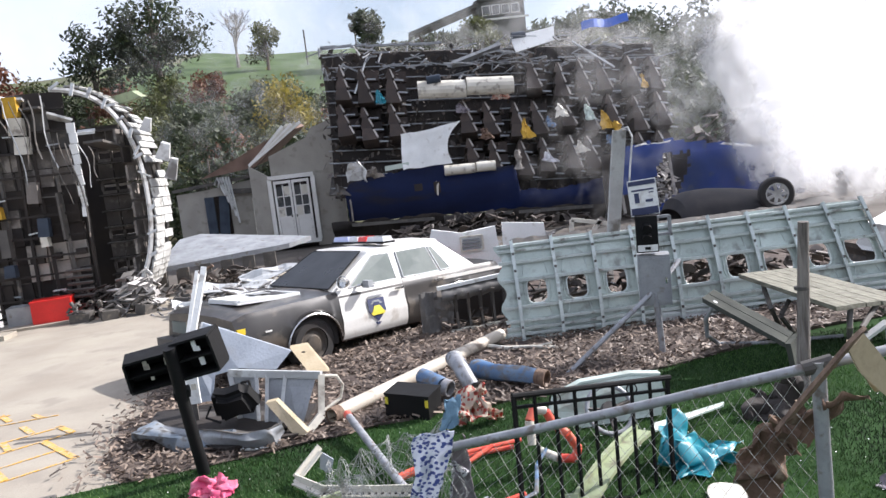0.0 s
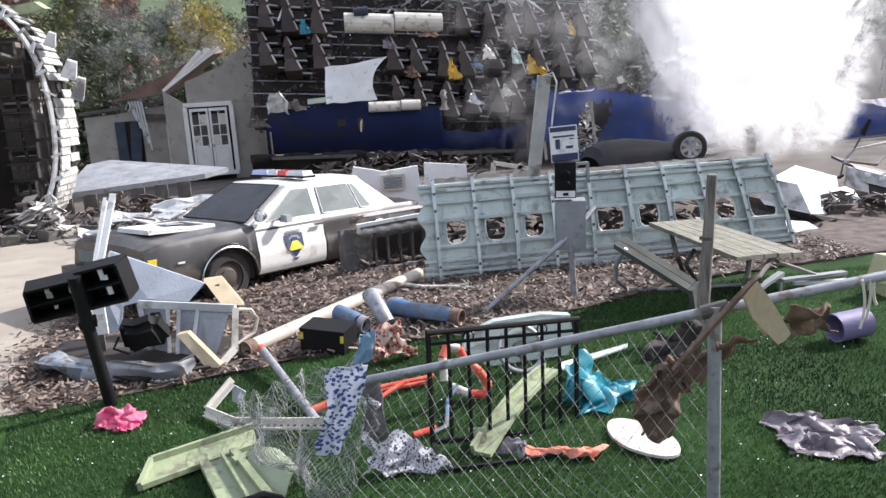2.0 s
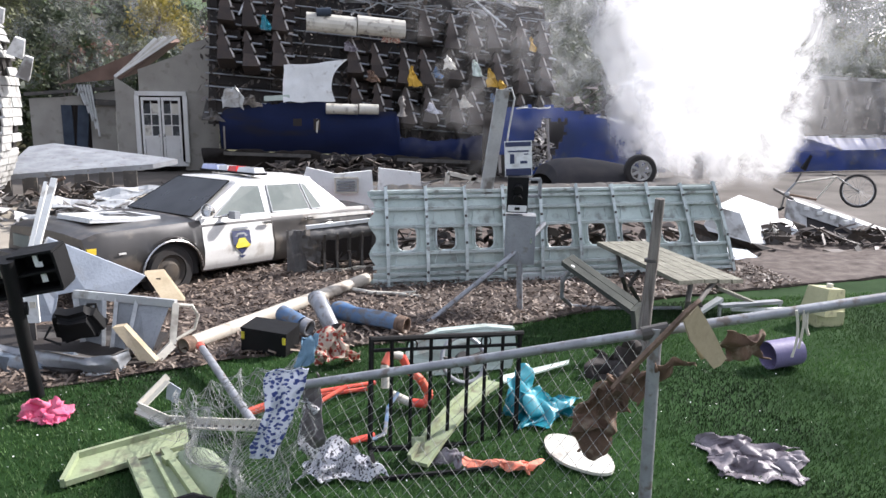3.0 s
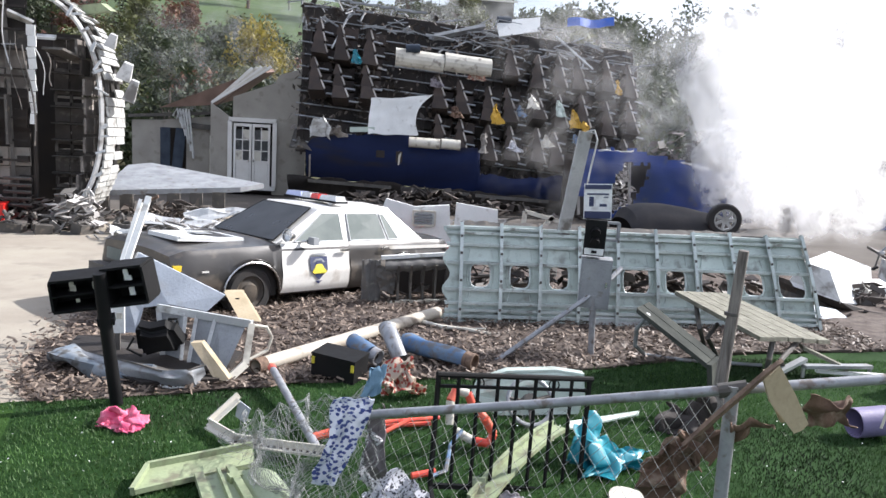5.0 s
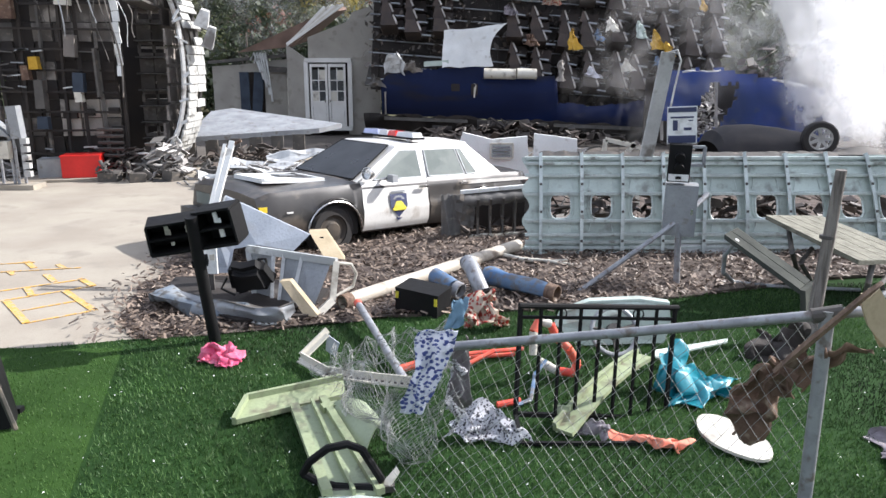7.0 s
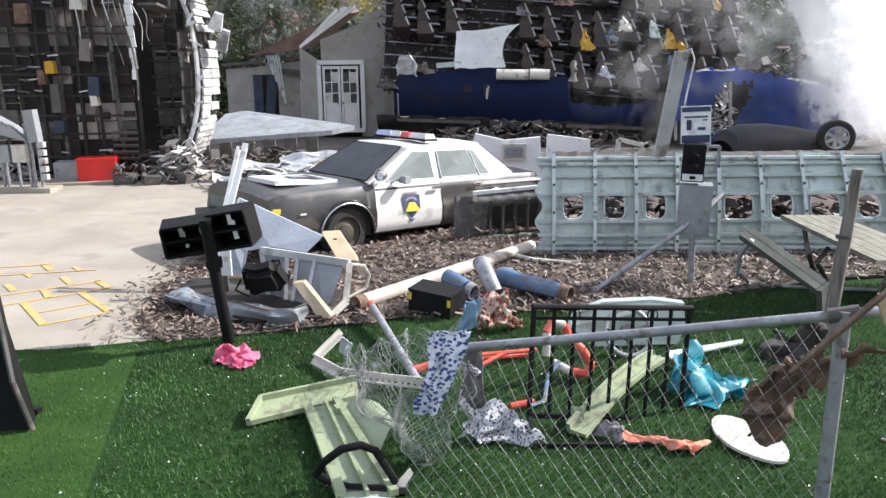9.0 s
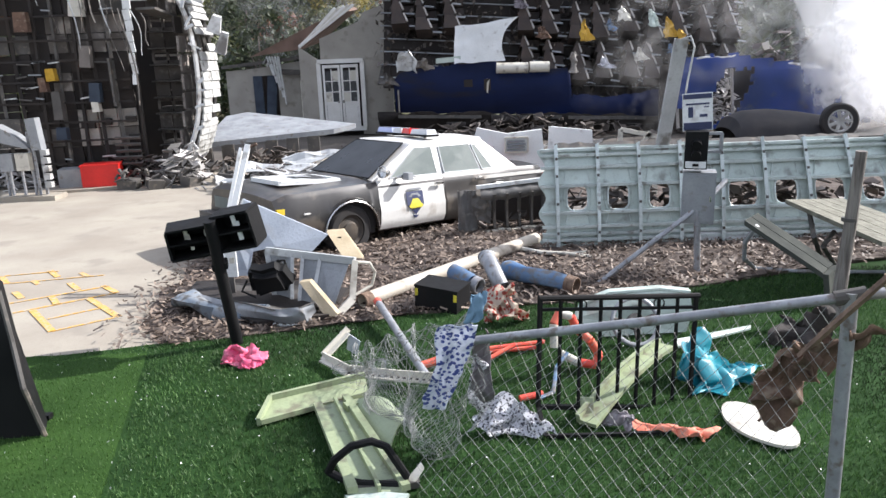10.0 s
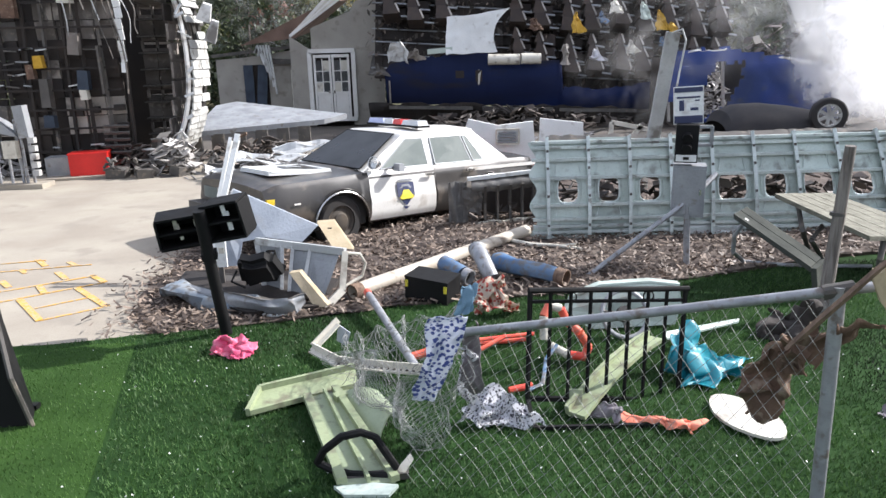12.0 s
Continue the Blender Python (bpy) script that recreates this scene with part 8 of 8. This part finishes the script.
M["bluealu"] = mat("pale_blue_grey_sheet", (0.40, 0.44, 0.50), (0.31, 0.345, 0.40), 0.55, 0.1, scale=2, dirt=(0.33, 0.35, 0.38), dirt_amount=0.15)


# ---- wreckage beyond the table, chest and utility rack ----
NAC = {k: Vector(p) for k, p in (
    ("a", (6.74, 10.90, 0.43)),
    ("b", (6.92, 10.90, 0.74)),
    ("c", (7.32, 10.80, 0.63)),
    ("d", (7.44, 10.60, 0.17)),
    ("e", (6.76, 10.80, 0.35)),
    ("f", (6.64, 10.20, 0.20)),
    ("g", (7.17, 10.30, 0.11)),
    ("h", (7.59, 10.20, -0.16)),
    ("i", (7.35, 10.00, -0.28)),
    ("j", (6.46, 9.90, -0.12)),
    ("k", (8.39, 11.40, 0.36)),
    ("l", (8.81, 11.60, 0.34)),
    ("m", (9.05, 11.50, 0.22)),
    ("o", (8.73, 11.30, 0.14)),
    ("p", (9.34, 12.30, 0.62)),
    ("q", (9.51, 12.30, 0.58)),
    ("r", (10.13, 12.20, 0.25)),
    ("s", (9.77, 12.00, -0.31)),
    ("t", (9.24, 12.20, 0.30)),
    ("u", (11.25, 11.60, -0.01)),
    ("v", (8.40, 10.80, -0.26)),
    ("w", (10.01, 10.50, -0.46)),
)}


def build_bicycle():
    """A mountain bike lying on top of the tail wreck."""
    th = thing("bicycle", (9.17, 12.2, 0.75), "dirty bicycle lying on top of the wreckage", "bicycle")
    c = Vector((10.75, 12.2, 0.78))
    m = Matrix.Translation(c) @ pose(0, 0, 0, 78, 0, -28)
    R = 0.30
    rim = [m @ Vector((R * math.cos(t), R * math.sin(t), 0)) for t in np.linspace(0, 2 * math.pi, 37)]
    w = part("wheel", tube(B(), rim, 0.024, 8, caps=False), "rubber", th, "black bicycle tyre", world=True, smooth=True)
    part("rim", tube(B(), [c + (p - c) * 0.92 for p in rim], 0.012, 6, caps=False), "rim", w)
    bm = B()
    for k in range(18):
        tube(bm, [c, c + (rim[k * 2] - c) * 0.92], 0.003, 3, caps=False)
    part("spokes", bm, "greymetal", w)
    stem, crank, seat, low, bb = (Vector(p) for p in ((10.24, 12.2, 1.05), (9.17, 12.2, 0.75), (9.79, 12.2, 1.06), (9.85, 12.2, 0.63), (9.37, 12.2, 0.95)))
    top, mid, foot = (Vector(p) for p in ((9.63, 12.2, 1.43), (9.47, 12.2, 1.14), (9.08, 12.15, 0.48)))
    for nm, a, b, r, mt in (("top_tube", bb, stem, 0.022, "cream"), ("down_tube", crank, low, 0.024, "brownwood"), ("fork", stem, c, 0.018, "rim"), ("seat_tube", bb, crank, 0.020, "greymetal"),
                            ("chain_stay", crank, foot, 0.016, "darkmetal"), ("seat_post", mid, bb, 0.018, "darkmetal"), ("handlebar", stem + Vector((-0.10, 0, 0.06)), stem + Vector((0.16, -0.05, 0.03)), 0.016, "darkmetal"), ("lower_brace", low, stem, 0.014, "cream")):
        part(nm, tube(B(), [a, a.lerp(b, 0.5), b], r, 8), mt, th, world=True, smooth=True)
    bm = B()
    box(bm, top.lerp(mid, 0.35), (0.05, 0.10, (top - mid).length * 0.9), (top - mid).to_track_quat("Z", "Y").to_matrix(), 0.5)
    part("saddle", bm, "black", th, "narrow black saddle", world=True, bevel=0.012)
    part("crank", tube(B(), [crank, crank + Vector((0.06, -0.04, -0.02))], 0.05, 12), "rim", th, world=True)
    part("pedal", box(B(), foot, (0.10, 0.07, 0.03), pose(0, 0, 0, 0, -30, 0).to_3x3()), "black", th, world=True)


def build_right_side():
    n = thing("nacelle_shell", (7.6, 10.9, 0), "white faceted engine cowling broken open", "aircraft wreck")
    Q = NAC
    part("front_shell", plate(B(), [Q["a"], Q["b"], Q["c"], Q["d"], Q["e"]], (0.06, 0.10, 0.0)), "skin", n, world=True, bevel=0.01)
    part("upper_shell", plate(B(), [Q["b"], Q["c"], Q["d"], Q["d"] + Vector((1.3, 1.0, -0.25)), Q["c"] + Vector((1.5, 1.1, -0.1)), Q["b"] + Vector((1.3, 1.3, 0.0))], (0, 0.02, -0.03)), "whitesheet", n, world=True)
    part("dark_belly", plate(B(), [Q["a"], Q["e"], Q["d"], Q["d"] + Vector((1.35, 0.4, -0.35)), Q["d"] + Vector((1.2, 0.3, -0.62)), Q["e"] + Vector((0.1, 0, -0.25)), Q["a"] + Vector((0.15, 0, -0.22))], (0.0, 0.5, 0)), "darkmetal", n, world=True)
    part("lower_panel", plate(B(), [Q["f"], Q["g"], Q["h"], Q["i"], Q["j"]], (0.03, 0.05, 0)), "bluealu", n, world=True, bevel=0.006)
    part("torn_lip", plate(B(), [Q["k"], Q["l"], Q["m"], Q["o"]], (0.02, 0.08, 0.03)), "whitesheet", n, world=True)
    heap("nacelle_rubble", (8.4, 11.3, 0.00), (1.2, 0.5, 0.35), 70, 0.2, "darkjunk", "dark broken parts behind the cowling", 51)
    t = thing("tail_wreck", (9.63, 11.50, -0.45), "torn tail fuselage with bent rails", "aircraft wreck")
    part("end_plate", plate(B(), [Q["p"], Q["q"], Q["r"], Q["s"], Q["t"]], (0.05, 0.12, 0)), "skin", t, world=True, bevel=0.02)
    a, b = Q["q"], Q["u"]
    part("white_flank", plate(B(), [a, b, b + Vector((0, -0.05, -0.20)), a + Vector((-0.05, -0.05, -0.20))], (0.0, 0.10, 0.06)), "skin", t, world=True, bevel=0.01)
    part("dark_flank", plate(B(), [a + Vector((-0.05, 0, -0.20)), b + Vector((0, 0, -0.20)), b + Vector((-0.2, -0.6, -1.1)), Q["s"] + Vector((0.1, -0.2, -0.35))], (0, 0.1, 0)), "sootcar", t, world=True)
    part("dark_top", plate(B(), [a + Vector((0, 0.1, 0.05)), b + Vector((0, 0.1, 0.05)), b + Vector((0.3, 1.4, 0.12)), a + Vector((0.5, 1.4, 0.10))], (0, 0, -0.05)), "darkmetal", t, world=True)
    for k in range(6):
        c = a.lerp(b, 0.08 + 0.13 * k) + Vector((0, -0.06, -0.07))
        part("flank_rib", box(B(), c, (0.10, 0.04, 0.06)), "whitesheet", t, world=True)
    part("bent_rail", tube(B(), [Q["v"], Q["v"].lerp(Q["w"], 0.5) + Vector((0, 0, 0.06)), Q["w"]], 0.03, 6), "galv", t, world=True)
    build_bicycle()
    heap("tail_rubble", (9.6, 11.0, 0.00), (1.8, 0.5, 0.35), 90, 0.22, "darkjunk", "scorched tail rubble", 52)
    k = thing("yellow_tank", (5.96, 7.07, 0.00), "yellowed plastic tank lying on the turf", "tank")
    c = Vector((5.81, 6.90, 0.27))
    part("tank_body", box(B(), c, (0.40, 0.30, 0.30), pose(0, 0, 0, 0, 8, 20).to_3x3(), 0.8), "tank", k, world=True, bevel=0.06, seg=3, smooth=True)
    part("cap", tube(B(), [c + Vector((0.05, 0, 0.14)), c + Vector((0.055, 0, 0.19))], 0.035, 10), "cream", k, world=True)
    part("base", box(B(), c + Vector((0, 0, -0.20)), (0.34, 0.26, 0.2)), "tank", k, world=True, bevel=0.03)
    u = thing("lilac_bucket", (4.56, 5.89, 0.00), "faded lilac plastic bucket on its side", "bucket")
    c = Vector((4.28, 5.72, 0.14))
    part("bucket", pipe(B(), c, c + Vector((0.32, 0.02, 0.02)), 0.13, 0.008, 20), "lilac", u, world=True, smooth=True)
    part("bottom", tube(B(), [c + Vector((0.30, 0.02, 0.02)), c + Vector((0.31, 0.02, 0.02))], 0.125, 20), "lilac", u, world=True)
    for a, b, w, mt in (((4.89, 7.54, 0.30), (5.37, 7.41, 0.10), 0.14, "wood"), ((4.79, 7.29, 0.15), (5.67, 7.44, 0.12), 0.09, "greymetal"), ((4.47, 7.22, 0.10), (4.82, 7.34, 0.22), 0.08, "alu"), ((5.03, 7.43, 0.06), (5.78, 7.29, 0.06), 0.06, "whitesheet")):
        s = thing("loose_plank", a, "loose weathered plank on the turf", "plank", "planks beyond the fence")
        bm = B()
        bar(bm, a, b, w, 0.035)
        bar(bm, Vector(b) - Vector((0, 0, 0.02)), Vector((b[0], b[1], 0)), 0.03, 0.03)
        part("plank", bm, mt, s, world=True)


def build_left_side():
    r = thing("red_chest", (-7.58, 15.81, 0.00), "bright red metal chest on the concrete", "chest")
    rr = pose(0, 0, 0, 0, 0, 14).to_3x3()
    c = Vector((-7.60, 15.95, 0.19))
    c.z = 0.27
    part("chest_body", box(B(), c, (0.76, 0.52, 0.44), rr), "red", r, world=True, bevel=0.012)
    part("lid", box(B(), c + Vector((0, 0, 0.235)), (0.79, 0.55, 0.03), rr), "red", r, world=True, bevel=0.008)
    g = thing("grey_locker", (-8.26, 15.91, 0.00), "grey metal locker beside the red chest", "locker")
    d = Vector((-8.27, 16.00, 0.13))
    d.z = 0.22
    part("locker_body", box(B(), d, (0.50, 0.5, 0.42), rr), "greymetal", g, world=True, bevel=0.012)
    p = thing("concrete_plinth", (-7.45, 15.21, 0.00), "thin concrete plinth under the red chest", "plinth")
    part("slab", box(B(), (c.x - 0.35, c.y - 0.1, 0.022), (1.7, 0.9, 0.05), rr), "concrete", p, world=True, bevel=0.008)
    u = thing("utility_rack", (-8.63, 14.92, 0.00), "grey utility rack with boxes and conduits", "utility rack")
    b = Vector((-8.49, 14.67, 0.04))
    part("plinth", box(B(), b, (1.2, 0.5, 0.10)), "concrete", u, world=True, bevel=0.01)
    for x in (-0.42, -0.34, -0.10, 0.12, 0.2, 0.34):
        part("conduit", tube(B(), [b + Vector((x, 0, 0)), b + Vector((x, 0, 0.85 if x < 0.1 else 1.3))], 0.03, 8), "galv", u, world=True)
    for x, mt in ((-0.30, "greymetal"), (0.02, "cream")):
        part("meter_box", box(B(), b + Vector((x, -0.08, 0.72)), (0.26, 0.16, 0.34)), mt, u, world=True, bevel=0.015)
    part("tall_box", box(B(), b + Vector((0.30, -0.02, 1.25)), (0.20, 0.2, 0.62), pose(0, 0, 0, 0, -4, 0).to_3x3()), "greymetal", u, world=True, bevel=0.02)
    bm = B()
    plate(bm, [b + Vector((-0.55, -0.1, 1.15)), b + Vector((0.2, -0.1, 0.95)), b + Vector((-0.1, -0.1, 1.25)), b + Vector((-0.45, -0.1, 1.45))], (0, 0.3, 0))
    part("sloped_cover", bm, "greymetal", u, world=True)
    for k in range(5):
        part("insulator", box(B(), b + Vector((0.44, -0.05, 0.25 + 0.16 * k)), (0.12, 0.12, 0.11)), "skin", u, world=True, bevel=0.03)
    rng = random.Random(61)
    for k, (x, y, s) in enumerate(((-6.9, 15.6, 0.5), (-6.3, 15.5, 0.4), (-5.6, 15.7, 0.45), (-4.9, 15.9, 0.4))):
        h = thing("wreck_part", (x, y, 0), "dark mangled machine part beside the wreck", "machine part", "machine parts by the wreck")
        bm = B()
        for q in range(7):
            a = Vector((x + rng.uniform(-s, s) * 0.6, y + rng.uniform(-0.2, 0.2), rng.uniform(0.03, 0.4)))
            e = Vector((x + rng.uniform(-s, s) * 0.6, y + rng.uniform(-0.2, 0.2), rng.uniform(0.03, 0.45)))
            tube(bm, [a, a.lerp(e, 0.5) + Vector((0, 0, 0.06)), e], rng.uniform(0.02, 0.05), 6)
        box(bm, (x, y, 0.10), (s * 0.8, 0.3, 0.2), pose(0, 0, 0, 8, 5, 30 * k).to_3x3())
        part("frame", bm, "darkmetal", h, world=True)


build_black_stand()
build_signal_post()
build_table()
build_fence()
build_gate()
build_cloths()
build_scrap()
build_right_side()
build_left_side()


# ---- smoke ----
def smoke_material(seed, density):
    m = bpy.data.materials.new("white_smoke")
    m.use_nodes = True
    n, l = m.node_tree.nodes, m.node_tree.links
    n.remove(n["Principled BSDF"])
    uv = n.new("ShaderNodeUVMap")
    uv.uv_map = "soft"
    sep = n.new("ShaderNodeSeparateXYZ")
    l.new(uv.outputs["UV"], sep.inputs["Vector"])
    co = n.new("ShaderNodeTexCoord")

    def math_node(op, a, b, clamp=False):
        k = n.new("ShaderNodeMath")
        k.operation, k.use_clamp = op, clamp
        for i, v in enumerate((a, b)):
            if isinstance(v, (int, float)):
                k.inputs[i].default_value = v
            else:
                l.new(v, k.inputs[i])
        return k.outputs["Value"]
    t = n.new("ShaderNodeTexNoise")
    t.noise_dimensions = "4D"
    t.inputs["W"].default_value = seed * 3.7
    t.inputs["Scale"].default_value, t.inputs["Detail"].default_value, t.inputs["Roughness"].default_value = 0.8, 8, 0.62
    t.inputs["Distortion"].default_value = 0.6
    l.new(co.outputs["Object"], t.inputs["Vector"])
    # the edge mask comes from the sheet's own outline
    a = math_node("MULTIPLY", math_node("ADD", 0.62, math_node("MULTIPLY", math_node("SUBTRACT", t.outputs["Fac"], 0.46), 4.2)), sep.outputs["X"])
    f = n.new("ShaderNodeMapRange")
    f.interpolation_type = "SMOOTHSTEP"
    f.inputs["From Min"].default_value, f.inputs["From Max"].default_value = 0.12, 0.85
    f.inputs["To Max"].default_value = density
    l.new(a, f.inputs["Value"])
    tr = n.new("ShaderNodeBsdfTransparent")
    df, tl, ms0, ms = n.new("ShaderNodeBsdfDiffuse"), n.new("ShaderNodeBsdfTranslucent"), n.new("ShaderNodeMixShader"), n.new("ShaderNodeMixShader")
    for s in (df, tl):
        s.inputs["Color"].default_value = (0.95, 0.95, 0.96, 1)
    ms0.inputs["Fac"].default_value = 0.7
    l.new(df.outputs["BSDF"], ms0.inputs[1])
    l.new(tl.outputs["BSDF"], ms0.inputs[2])
    l.new(f.outputs["Result"], ms.inputs["Fac"])
    l.new(tr.outputs["BSDF"], ms.inputs[1])
    l.new(ms0.outputs["Shader"], ms.inputs[2])
    l.new(ms.outputs["Shader"], n["Material Output"].inputs["Surface"])
    return m


def build_smoke():
    th = thing("smoke_plume", (9.6, 17.0, 0.3), "billowing white smoke rising from the wreckage", "smoke", kind="stuff")
    for k in range(6):
        M["smoke%d" % k] = smoke_material(k, (0.65, 0.75, 0.7, 0.6, 0.5, 0.5)[k])
        y = 16.2 + 0.9 * k

        def fn(u, v):
            """A billowing sheet that widens as it rises and drifts."""
            h = -0.4 + 7.5 * v
            w = 0.95 + 0.30 * h + 0.3 * math.sin(2.2 * v + k)
            x = 11.0 - 0.02 * h + (u - 0.5) * 2 * w + 0.4 * math.sin(v * 6 + k * 2)
            yy = y + 0.5 - 0.3 * (x - 10.5) + 0.15 * math.sin(u * 5 + k) + 0.2 * math.sin(v * 5 + k * 1.3)
            if k == 5:
                h = -0.2 + 6.2 * v
                x = 10.0 + 0.05 * h + (u - 0.5) * 2 * (1.4 + 0.30 * h) + 0.3 * math.sin(v * 5)
                yy = 19.2 + 0.3 * math.sin(u * 5) + 0.2 * math.sin(v * 6)
            return (x, yy, h)
        bm = B()
        nu, nv = 26, 26
        sheet(bm, fn, nu, nv)
        lay = bm.loops.layers.uv.new("soft")
        bm.verts.index_update()
        for f in bm.faces:
            for lp in f.loops:
                i, j = divmod(lp.vert.index, nv + 1)
                u, v = i / nu, j / nv
                e = min(1, 2.2 * (1 - abs(2 * u - 1))) * min(1, 3.5 * v) * min(1, 3.0 * (1 - v))
                lp[lay].uv = (e * e * (3 - 2 * e), v)
        part("billow", bm, "smoke%d" % k, th, world=True, smooth=True)


build_smoke()


def build_haze():
    """Pale veil sheets that put drifting smoke and distance haze over slope and wreck."""
    th = thing("smoke_haze", (14, 30, 0.5), "thin pale veil of smoke and distance haze before the hill", "smoke", kind="stuff")
    for k, (y, x0, x1, h, d) in enumerate(((29.5, -16, 40, 17, 0.22), (20.5, 9.5, 26, 9, 0.16), (21.2, 2.0, 17, 8.5, 0.15))):
        M["haze%d" % k] = smoke_material(9 + k, d)
        bm = B()
        nu, nv = 24, 12
        sheet(bm, lambda u, v: (x0 + (x1 - x0) * u, y + 1.2 * math.sin(u * 7 + k) + 0.8 * math.sin(v * 5), -0.2 + h * v), nu, nv)
        lay = bm.loops.layers.uv.new("soft")
        bm.verts.index_update()
        for f in bm.faces:
            for lp in f.loops:
                i, j = divmod(lp.vert.index, nv + 1)
                u, v = i / nu, j / nv
                e = min(1, 3 * (1 - abs(2 * u - 1)), 2.5 * (1 - v), 0.3 + 3 * v) * (0.35 + 0.65 * u)
                lp[lay].uv = (max(e, 0), v)
        part("veil", bm, "haze%d" % k, th, world=True, smooth=True)


build_haze()
